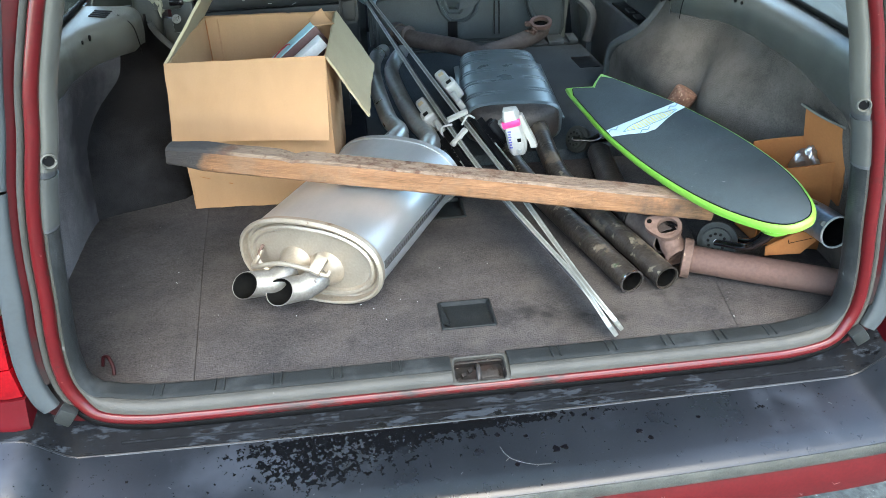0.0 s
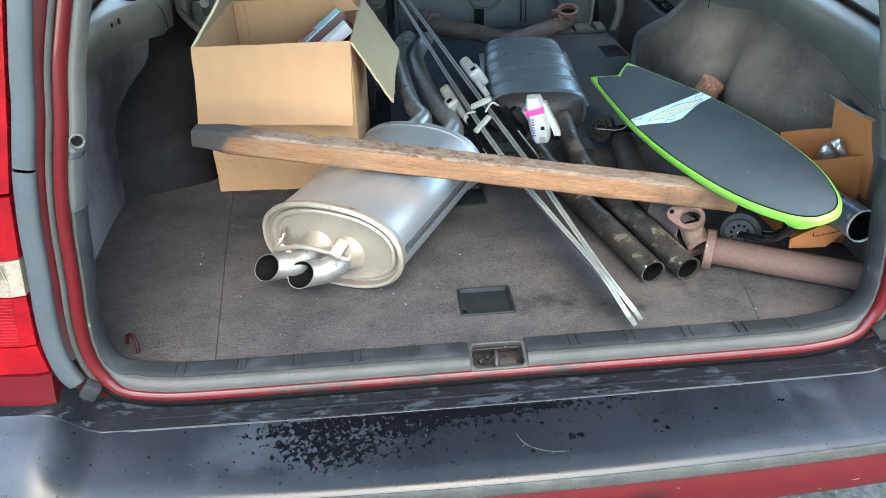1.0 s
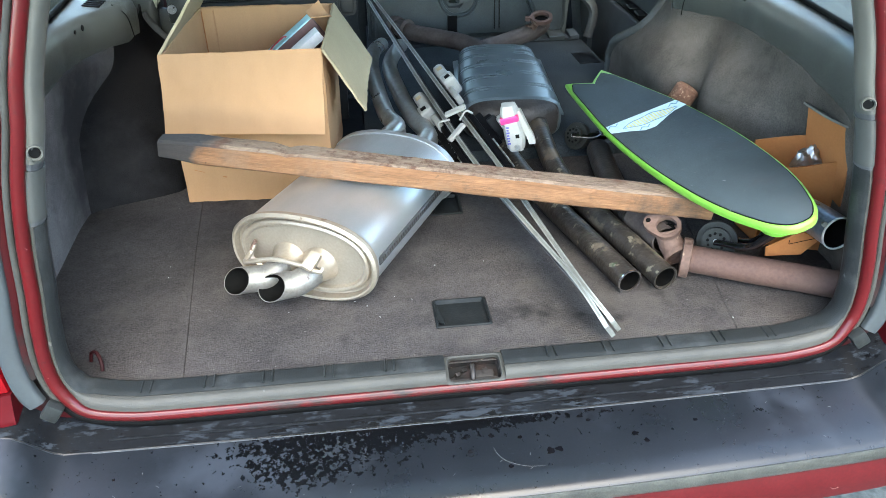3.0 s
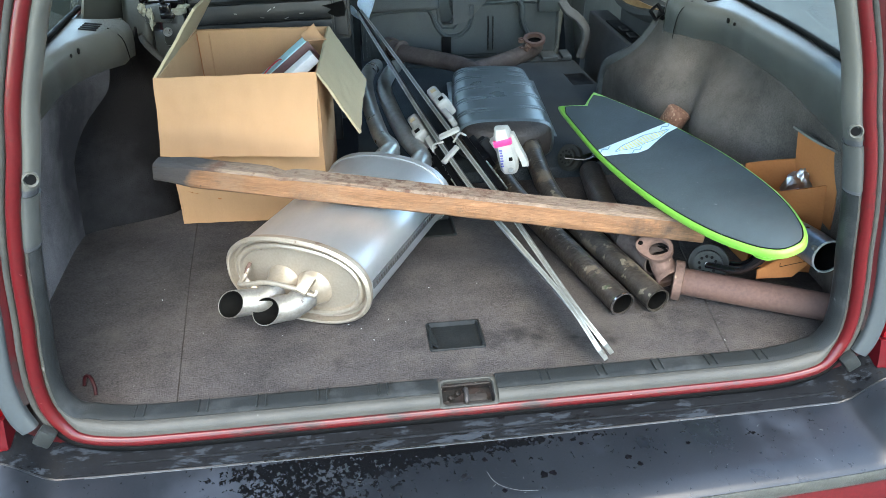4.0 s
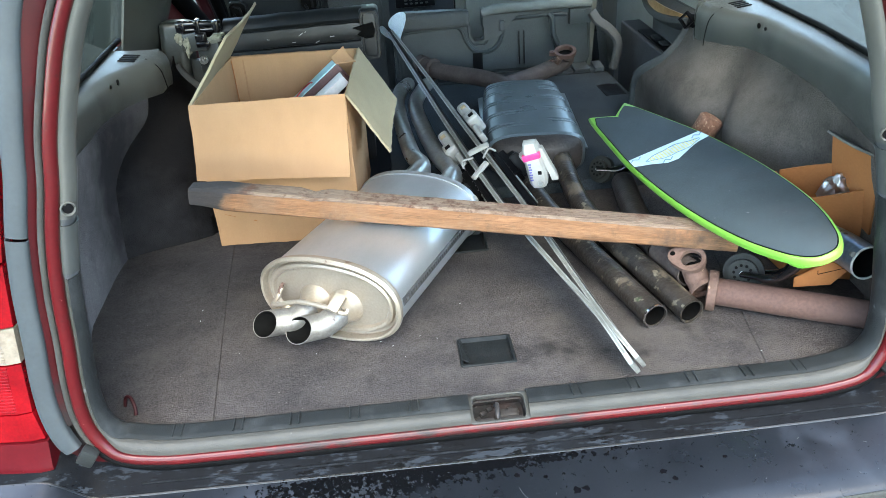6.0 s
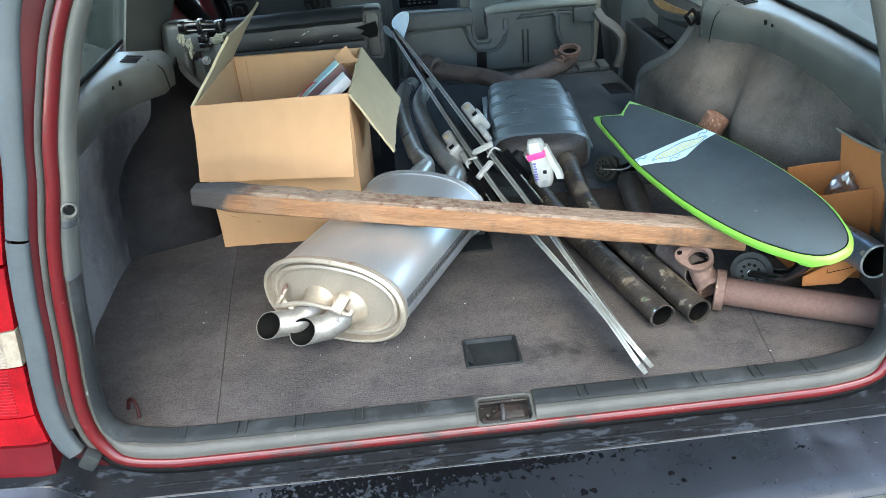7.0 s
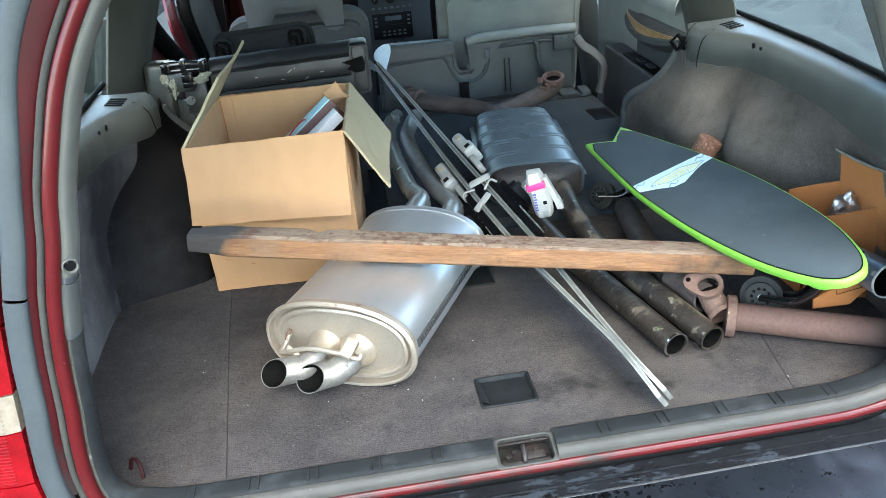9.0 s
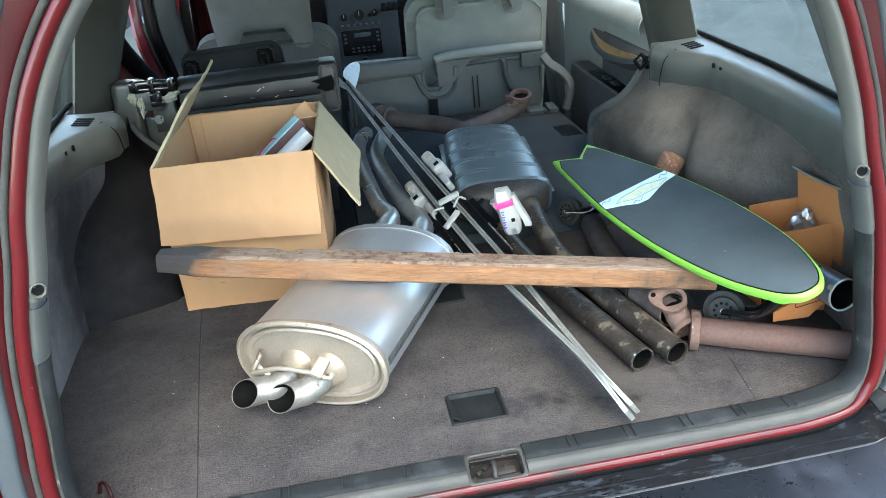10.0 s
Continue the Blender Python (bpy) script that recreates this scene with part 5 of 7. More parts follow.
# rear backrest still upright behind the carton, with its latch and folded head restraint
rs = thing("upright_backrest", pose(-0.34, 1.0, 0.0), "upright rear seat backrest, dark plastic back and torn edge", "car seat", "rear seats")
def back_section(x):
    up = 0.02 * (x + 0.466)
    pts = [(1.04, 0.0), (1.04, 0.32), (1.02, 0.35), (0.995, 0.361), (0.972, 0.359), (0.958, 0.35), (0.953, 0.3405), (0.9545, 0.335), (0.9575, 0.3325), (0.954, 0.33), (0.9515, 0.315), (0.9515, 0.298), (0.953, 0.2935),
           (0.958, 0.291), (0.953, 0.288), (0.9515, 0.27), (0.956, 0.0)]
    wave = 0.0012 * noise.noise(Vector((x * 22, 0.0, 4.0)))
    return [(x, y + wave, z + up * (z > 0) + wave) for y, z in pts]


part("back_panel", loft([back_section(x) for x in lin(-0.475, -0.158, 40)], caps=True), BLACK_SHELL, rs, "black plastic back with a soft top roll")
part("corner_block", box(0.046, 0.085, 0.115, 0.012, pose(-0.143, 0.995, 0.306, -3), 3), BLACK_SHELL, rs, "broken plastic corner of the backrest")
part("corner_rim", loft([[Vector((-0.143 + w_ * sx, y_, 0.306 + h_ * sz)) for sx, sz in ((-1, -0.8), (-0.75, -1), (0.75, -1), (1, -0.8), (1, 0.8), (0.75, 1), (-0.75, 1), (-1, 0.8))] for w_, h_, y_ in ((0.022, 0.055, 0.956), (0.021, 0.054, 0.9495), (0.016, 0.049, 0.9495), (0.015, 0.048, 0.954))]), BLACK_SHELL, rs)
part("corner_hole", slab([(-0.182, 0.326), (-0.135, 0.336), (-0.13, 0.318), (-0.134, 0.302), (-0.152, 0.3), (-0.172, 0.31), (-0.163, 0.318)], 0.003, pose(0, 0.9505, 0, 90)), SOOT_AND_HOLES, rs, "dark jagged tear in the cover")
latch_box = part("latch_housing", join(box(0.062, 0.09, 0.16, 0.016, pose(-0.59, 0.99, 0.285, -6, 4, 0), 3), box(0.07, 0.08, 0.22, 0.012, pose(-0.57, 1.02, 0.12, -6, 6, 0))), LATCH_GREY, rs, "grey-green plastic seat latch housing")
part("latch_bar", join(rod([(-0.572, 0.953, 0.362), (-0.53, 0.951, 0.361), (-0.475, 0.952, 0.357)], 0.0085, 14), rod([(-0.566, 0.948, 0.35), (-0.48, 0.947, 0.348)], 0.005, 10), box(0.012, 0.03, 0.03, 0.003, pose(-0.527, 0.955, 0.357)), box(0.014, 0.03, 0.026, 0.003, pose(-0.486, 0.955, 0.354)), box(0.02, 0.03, 0.024, 0.004, pose(-0.564, 0.955, 0.357))), GLOSS_BLACK, latch_box, "glossy black latch bar")
part("latch_plate", join(box(0.058, 0.016, 0.04, 0.005, pose(-0.541, 0.95, 0.323, -6)), box(0.05, 0.018, 0.075, 0.006, pose(-0.512, 0.955, 0.288, -6)), box(0.06, 0.02, 0.16, 0.008, pose(-0.55, 0.968, 0.2, -4, 10))), LATCH_GREY, latch_box, "stepped latch cover")
part("latch_plate", join(box(0.022, 0.02, 0.018, 0.003, pose(-0.523, 0.944, 0.333)), box(0.03, 0.016, 0.012, 0.003, pose(-0.52, 0.945, 0.318))), GLOSS_BLACK, latch_box)
rnd = random.Random(19)
for x0, z0, rx_, rz_ in ((-0.571, 0.334, 0.008, 0.014), (-0.556, 0.315, 0.007, 0.02), (-0.492, 0.329, 0.016, 0.008), (-0.484, 0.336, 0.013, 0.005)):
    bm = bmesh.new()
    bmesh.ops.create_icosphere(bm, subdivisions=3, radius=1.0)
    for v in bm.verts:
        v.co *= 1 + 0.7 * noise.noise(v.co * 1.7 + Vector((x0 * 90, 0, 0))) + 0.25 * noise.noise(v.co * 6)
    bm.transform(Matrix.Translation((x0, 0.943, z0)) @ Matrix.Diagonal((rx_, 0.004, rz_, 1)))
    part("foam_tear", bm, FOAM, latch_box, "pale torn foam")
for x, z in ((-0.526, 0.283), (-0.588, 0.196)):
    part("screw_head", join(tube([(x, 0.945, z), (x, 0.938, z)], 0.0095, 16, 0.0045, 1), cyl(0.004, 0.008, 6, pose(x, 0.942, z, 90))), STEEL_PIPE, latch_box)
hr = part("head_restraint", slab(cushion_profile(0.24, 0.108, 0.032), 0.05, pose(-0.358, 1.12, 0.285, 80, -2, 0), 0.014, 3), BLACK_FABRIC, rs, "dark folded head restraint")
for x, z in ((-0.452, 0.362), (-0.282, 0.372)):
    part("restraint_socket", loft([[Vector((x + w_ * sx, y_ - 0.12 * (h_ * sz), z + h_ * sz)) for sx, sz in ((-1, -0.6), (-0.6, -1), (0.6, -1), (1, -0.6), (1, 0.6), (0.6, 1), (-0.6, 1), (-1, 0.6))] for w_, h_, y_ in ((0.023, 0.023, 1.07), (0.022, 0.022, 1.0595), (0.0185, 0.0185, 1.0595), (0.0175, 0.0175, 1.068))]), BLACK_FABRIC, hr, "round-cornered socket frame")
    part("socket_dark", box(0.036, 0.003, 0.036, 0.004, pose(x, 1.0655, z, -7)), SOOT_AND_HOLES, hr)
    part("socket_loop", join(rod([(x - 0.008, 1.06, z + 0.012), (x + 0.006, 1.056, z + 0.006), (x + 0.008, 1.055, z - 0.014)], 0.0035, 8), rod([(x - 0.01, 1.06, z - 0.006), (x - 0.004, 1.056, z - 0.016)], 0.003, 8)), BLACK, hr)
rnd = random.Random(9)
for i in range(6):
    part("scuff", box(rnd.uniform(0.004, 0.014), 0.0015, 0.0015, 0, pose(rnd.uniform(-0.4, -0.18), 0.9512, rnd.uniform(0.3, 0.328), 0, rnd.uniform(-40, 10))), PALE, rs)

# folded part of the rear seat: dark backrest lying flat
fs = thing("folded_rear_seat", pose(0.2, 1.08, -0.02), "rear seat backrest folded flat, black carpet on its back", "car seat", "rear seats")
part("back_board", box(0.70, 0.80, 0.05, 0.012, pose(0.225, 1.07, -0.002)), SEAT_CARPET, fs)
part("hinge_strip", box(0.52, 0.05, 0.012, 0.004, pose(0.3, 1.475, 0.027, 4)), DASH, fs, "grey plastic hinge strip")
for x, w in ((0.42, 0.02), (0.49, 0.05), (0.545, 0.03)):
    part("hinge_clip", box(w, 0.06, 0.014, 0.004, pose(x, 1.475, 0.036, 6)), GREYPANEL, fs)
part("hinge_clip", box(0.035, 0.02, 0.04, 0.005, pose(0.43, 1.5, 0.045)), DASH, fs)
part("belt_recess", box(0.06, 0.1, 0.006, 0.002, pose(0.53, 1.27, 0.0215)), BLACK, fs)
part("gap_filler", box(1.2, 0.1, 0.02, 0.005, pose(0, 0.69, -0.03)), BLACK, wagon)

# the flipped seat cushion stands upright in front of it, its plastic underside to the rear
cu = thing("rear_seat_cushion", pose(0.22, 1.56, 0.0), "rear seat cushion tipped up, dark plastic underside", "car seat", "rear seats")
NOTCH = [(-0.085, 0.03), (0.515, 0.03), (0.527, 0.06), (0.527, 0.2), (0.518, 0.222), (0.3, 0.222), (0.192, 0.224), (0.19, 0.18), (0.202, 0.146), (0.19, 0.132), (0.166, 0.132), (0.156, 0.146),
         (0.153, 0.18), (0.15, 0.222), (0.13, 0.226), (-0.05, 0.23), (-0.085, 0.215)]
part("base_shell", slab(NOTCH, 0.07, pose(0, 1.56, 0, 86), 0.012, 3), SEATSHELL, cu)
rim = [(-0.06, 0.04), (-0.062, 0.15), (-0.05, 0.176), (0.0, 0.182), (0.1, 0.186), (0.123, 0.176), (0.138, 0.14), (0.155, 0.115), (0.18, 0.104), (0.215, 0.108), (0.24, 0.13), (0.25, 0.16), (0.262, 0.19), (0.3, 0.198), (0.42, 0.2), (0.45, 0.196)]
part("shell_bead", rod([(x, 1.487 + 0.07 * z, z) for x, z in rim], 0.006, 8, 4), SEATSHELL, cu)
part("edge_pad", box(0.222, 0.03, 0.046, 0.013, pose(0.039, 1.5, 0.207, -6, -1, 0), 3), FABRIC_DARK, cu, "grey fabric padded edge")
part("gusset", quad_panel((0.192, 1.4935, 0.138), (0.24, 1.4935, 0.15), (0.3, 1.492, 0.215), (0.189, 1.492, 0.215), 0.006, 4, 4, -0.004), FABRIC_DARK, cu)
part("fabric_edge", rod([(x, 1.5, z) for x, z in ((0.187, 0.218), (0.225, 0.228), (0.3, 0.23), (0.42, 0.23), (0.525, 0.228))], 0.0145, 10, 4), FABRIC, cu, "grey fabric edge roll")
part("label_tag", box(0.014, 0.006, 0.03, 0.002, pose(0.247, 1.484, 0.183)), GREYPANEL, cu, "small pale tag")
part("hinge_block", join(box(0.068, 0.02, 0.045, 0.005, pose(0.488, 1.49, 0.192)), cyl(0.005, 0.006, 12, pose(0.5, 1.479, 0.207, 90))), SEATSHELL, cu)
part("stiffener", rod([(0.392, 1.492, 0.205), (0.402, 1.488, 0.19), (0.405, 1.486, 0.15), (0.418, 1.486, 0.115), (0.44, 1.488, 0.075)], 0.009, 8, 5), SEATSHELL, cu)
part("slot", box(0.004, 0.004, 0.1, 0.001, pose(0.3, 1.489, 0.11, -4)), BLACK, cu)
part("slot", box(0.004, 0.004, 0.1, 0.001, pose(0.315, 1.489, 0.11, -4)), BLACK, cu)
part("belt_strap", thick_sheet(lambda u, v: (0.155 + 0.03 * u, 1.486, 0.035 + 0.07 * v), [0, 1], lin(0, 1, 4), 0.002), RUBBER, cu)
part("side_flap", loft(rings(smooth_path([(0.525, 1.495, 0.2), (0.545, 1.485, 0.172), (0.575, 1.478, 0.15), (0.6, 1.47, 0.12), (0.604, 1.465, 0.085), (0.59, 1.46, 0.03)], 6), 0.026, 14, 0.5), caps=True), FABRIC_DARK, cu, "grey fabric side bolster")

# ---- cargo: carton ----
def carton():
    x, y, yaw, w, d, h = -0.478, 0.556, -3.0, 0.286, 0.345, 0.293
    m = pose(x, y, 0, 0, 0, yaw)
    t = 0.0045
    c = thing("cardboard_box", m, "tall open brown cardboard carton with raised flaps", "box")
    bow = 0.004

    def wall(a, b, c_, d_, name, material, lab=""):
        bm = quad_panel(a, b, c_, d_, t, 28, 18, bow)
        for v in bm.verts:
            v.co += Vector([0.0016 * noise.noise(v.co * 38 + Vector((k, 0, 0))) + 0.0012 * noise.noise(v.co * 9 + Vector((0, k, 0))) for k in (1.5, 7.5, 13.5)])
        return part(name, bm, material, c, lab, local=True, sharp=50)
    wall((0, 0, 0.001), (w, 0, 0.001), (w, 0, h), (0, 0, h), "front_wall", CARD)
    wall((w, t, 0.001), (w, d - t, 0.001), (w, d - t, h), (w, t, h), "side_wall", CARD)
    wall((0, d - t, 0.001), (0, t, 0.001), (0, t, h), (0, d - t, h), "side_wall", CARD_IN)
    wall((w, d, 0.001), (0, d, 0.001), (0, d, h), (w, d, h), "back_wall", CARD_IN)
    part("bottom", box(w - 0.01, d - 0.01, t, 0, pose(w / 2, d / 2, 0.004)), CARD_IN, c, local=True)
    # front flap hangs down, its side flaps stand off, the left one points up
    wall((-0.002, -0.004, h + 0.004), (w + 0.0, -0.004, h + 0.006), (w - 0.003, -0.052, h - 0.138), (-0.004, -0.04, h - 0.132), "front_flap", CARD, "hanging front flap")
    wall((w + 0.003, 0.0, h + 0.004), (w + 0.004, d, h + 0.004), (w + 0.082, d * 0.86, h - 0.105), (w + 0.072, 0.04, h - 0.13), "side_flap", CARD_PALE, "pale side flap")
    wall((-0.002, 0.0, h + 0.004), (-0.002, d, h + 0.004), (0.078, d - 0.008, h + 0.118), (0.08, 0.03, h + 0.116), "raised_flap", CARD_PALE, "raised side flap")
    wall((0.0, d + 0.004, h + 0.002), (w, d + 0.004, h + 0.002), (w - 0.004, d + 0.035, h - 0.13), (0.004, d + 0.035, h - 0.13), "back_flap", CARD_IN)
    # pressed creases inside, a worn dark edge under the hanging flap
    for x0, y0 in ((0.006, d - 0.012), (0.03, d - 0.0062)):
        part("crease", rod([(x0, y0, 0.03), (x0 + 0.001, y0, 0.15), (x0, y0, h - 0.004)], 0.0011, 6, 3), CARD_DARK if x0 < 0.02 else CARD, c, local=True)
    rnd = random.Random(21)
    for i in range(4):
        cx_, cz_ = rnd.uniform(0.03, w - 0.05), rnd.uniform(0.03, h - 0.16)
        part("scuff", box(rnd.uniform(0.006, 0.03), 0.0006, rnd.uniform(0.0006, 0.0016), 0, pose(cx_, -0.0012, cz_, 0, rnd.uniform(-30, 30), 0)), CARD_DARK, c, local=True)
    for px, py in ((0.003, 0.003), (w - 0.003, 0.003), (0.003, d - 0.003), (w - 0.003, d - 0.003)):
        part("corner_crease", rod([(px, py, 0.002), (px, py, h)], 0.003, 8), CARD, c, local=True)
    return m, w, d, h


BOXM, BW, BD, BH = carton()
# flat printed cartons standing inside it
pk = thing("printed_carton", BOXM @ pose(0.19, 0.15, 0.01), "teal and maroon printed product carton, opened at its end", "box")
PM = BOXM @ pose(0.155, 0.18, 0.195, 0, -36, 16)
part("sleeve", box(0.29, 0.035, 0.06, 0.002, PM), MAROON, pk)
part("teal_face", box(0.288, 0.034, 0.003, 0.001, PM @ pose(0, 0, 0.0305)), TEAL, pk)
part("end_flap", quad_panel(*[PM @ Vector(v) for v in ((0.142, -0.017, 0.031), (0.142, 0.018, 0.036), (0.178, 0.024, 0.034), (0.176, -0.02, 0.006))], 0.0015, 6, 6, 0.006), CARD, pk, "torn brown end flap")
for i in range(9):
    part("print_mark", box(0.014 - 0.006 * (i % 2), 0.014 - 0.004 * (i % 3), 0.0012, 0.0003, PM @ pose(-0.11 + 0.016 * i, -0.006 + 0.003 * (i % 2), 0.0324, 0, 0, 20)), PAPER if i % 3 else REDPRINT, pk)
part("print_curve", rod([PM @ Vector((x, y, 0.0325)) for x, y in ((0.02, -0.012), (0.05, 0.006), (0.075, 0.006), (0.08, -0.004))], 0.002, 6), REDPRINT, pk)
wc = thing("white_carton", BOXM @ pose(0.2, 0.1, 0.01), "slim white carton leaning inside the box", "box")
WM = PM @ pose(0.002, -0.036, 0.004)
part("sleeve", box(0.27, 0.034, 0.021, 0.002, WM), PAPER, wc)
part("dark_end", box(0.004, 0.032, 0.019, 0.001, WM @ pose(0.136, 0, 0)), MAROON, wc)


# ---- cargo: new rear silencer with twin tips ----
def muffler():
    cx, cy, psi, a, b, L = -0.2382, 0.1976, -28.0, 0.1256, 0.0722, 0.35
    m = pose(cx, cy, b + 0.001, 0, -1.5, psi)
    mu = thing("muffler", pose(cx, cy, 0, 0, 0, psi), "new oval steel exhaust muffler with twin tailpipes", "muffler")

    def oval(ka, kb, y):
        pts = []
        for k in range(56):
            t = math.tau * k / 56
            e = 0.86
            c_, s_ = math.cos(t), math.sin(t)
            pts.append(m @ Vector((ka * math.copysign(abs(c_) ** e, c_), y, kb * math.copysign(abs(s_) ** e, s_))))
        return pts
    part("shell", loft([oval(a, b, 0.008), oval(a - 0.002, b - 0.002, 0.014), oval(a - 0.003, b - 0.003, 0.02), oval(a - 0.003, b - 0.003, L - 0.02), oval(a - 0.002, b - 0.002, L - 0.012), oval(a, b, L - 0.006)]), STEEL, mu, "brushed silver shell")
    part("front_end", loft([oval(a + 0.0005, b + 0.0005, 0.011), oval(a + 0.002, b + 0.002, 0.006), oval(a + 0.002, b + 0.002, 0.0), oval(a - 0.002, b - 0.002, -0.004), oval(a - 0.005, b - 0.005, -0.003), oval(a - 0.007, b - 0.007, 0.009), oval(a - 0.012, b - 0.011, 0.011),
                            oval(a - 0.0135, b - 0.0125, 0.004), oval(a - 0.017, b - 0.016, 0.002), oval(a - 0.021, b - 0.02, 0.003), oval(a - 0.024, b - 0.023, 0.008), oval(a - 0.034, b - 0.031, 0.008), oval(a * 0.3, b * 0.3, 0.006)], caps=True), STEEL_END, mu, "pale yellowish end plate with rolled rim")
    part("back_end", loft([oval(a + 0.0005, b + 0.0005, L - 0.011), oval(a + 0.002, b + 0.002, L - 0.006), oval(a + 0.002, b + 0.002, L), oval(a - 0.003, b - 0.003, L + 0.003), oval(a - 0.008, b - 0.008, L), oval(a - 0.012, b - 0.012, L - 0.012), oval(a * 0.3, b * 0.3, L - 0.012)], caps=True), STEEL, mu)
    # lock seam with punched marks along the side
    for i in range(34):
        y = 0.03 + (L - 0.06) * i / 33
        part("seam_mark", box(0.0014, 0.0042, 0.007, 0.0004, m @ pose(a - 0.0017, y, 0.004, 0, -6, 0)), CHROME, mu)
    part("seam_band", box(0.0024, L - 0.04, 0.0135, 0.0008, m @ pose(a - 0.0032, L / 2, 0.004, 0, -6, 0)), SKI_TOP, mu, "dark lock seam")
    # collars and twin tips
    for sx in (-0.027, 0.027):
        part("collar", loft([[m @ Vector((sx + r * math.cos(t), y, -0.01 + r * math.sin(t))) for t in [k * math.tau / 24 for k in range(24)]]
                             for r, y in ((0.031, 0.008), (0.0285, 0.003), (0.025, -0.003), (0.0225, -0.010), (0.0212, -0.018), (0.021, -0.024))]), STEEL_END, mu)
    for sx in (-0.027, 0.027):
        p0 = m @ Vector((sx, 0.0, -0.01))
        p1 = m @ Vector((sx - 0.002, -0.020, -0.013))
        p2 = m @ Vector((sx - 0.014, -0.042, -0.018))
        p3 = m @ Vector((-0.0785 if sx < 0 else -0.0165, -0.067, -0.017))
        d = (p3 - p2).normalized()
        cut_n = (d * 0.8 + Vector((0.1, -0.55, 0.5))).normalized()

        def slanted(bm):
            for v in bm.verts:
                q = v.co - p3
                if abs(q.dot(d)) < 0.004 and q.length < 0.04:
                    v.co += d * (-(q.dot(cut_n)) / d.dot(cut_n))
            return bm
        curve = smooth_path([p0, p1, p2, p2.lerp(p3, 0.3)], 6) + [p3]
        tip = part("tail_tip", slanted(tube(curve, [0.0202] * 12 + [0.0205, 0.0212], 28, 0.001, 1)), TIP_STEEL, mu, "polished twin tailpipe tip, cut at a slant")
        part("tip_inside", slanted(tube([p2, p2.lerp(p3, 0.3), p3], [0.0189, 0.0192, 0.0199], 28, 0.0006, 1)), SOOT_AND_HOLES, tip)
        part("tip_stop", cyl(0.0188, 0.003, 24, Matrix.Translation(p2) @ d.to_track_quat("Z", "Y").to_matrix().to_4x4()), SOOT_AND_HOLES, tip)
    part("hanger_rod", rod([m @ Vector(v) for v in ((-0.082, -0.004, 0.012), (-0.086, -0.012, 0.0), (-0.084, -0.03, -0.004), (-0.07, -0.034, 0.0), (-0.03, -0.034, 0.012), (0.02, -0.036, 0.012), (0.05, -0.036, 0.006), (0.054, -0.03, 0.01))], 0.004, 10), STEEL_END, mu, "welded steel hanger rod")
    part("hanger_bracket", box(0.018, 0.03, 0.012, 0.002, m @ pose(0.036, -0.03, 0.018, 30, 20, 0)), STEEL_END, mu)
    part("weld_tab", rod([m @ Vector(v) for v in ((-0.078, -0.004, 0.02), (-0.083, -0.006, 0.012), (-0.085, -0.01, 0.004))], 0.003, 8), RUST, mu, "small rusty weld tab")
    # inlet pipes running forward
    for x0, pts in ((-0.045, [(-0.059, 0.65, 0.09), (-0.074, 0.734, 0.09), (-0.087, 0.88, 0.095), (-0.093, 1.05, 0.1), (-0.081, 1.175, 0.1), (-0.056, 1.27, 0.09)]),
                    (0.05, [(0.002, 0.6, 0.09), (-0.019, 0.714, 0.09), (-0.038, 0.863, 0.095), (-0.049, 1.035, 0.1), (-0.027, 1.154, 0.1), (-0.005, 1.25, 0.09)])):
        p0 = m @ Vector((x0, L - 0.012, 0.012))
        pipe = part("inlet_pipe", tube([p0] + [Vector(p) for p in pts], 0.0185, 20, 0.002, 7), STEEL_PIPE, mu, "bent steel inlet pipe")
        q = Vector(pts[0])
        part("pipe_clamp", loft(rings([p0.lerp(q, 0.45), p0.lerp(q, 0.8), p0.lerp(q, 1.0)], [0.022, 0.0235, 0.021], 20)), STEEL_PIPE, pipe)


muffler()


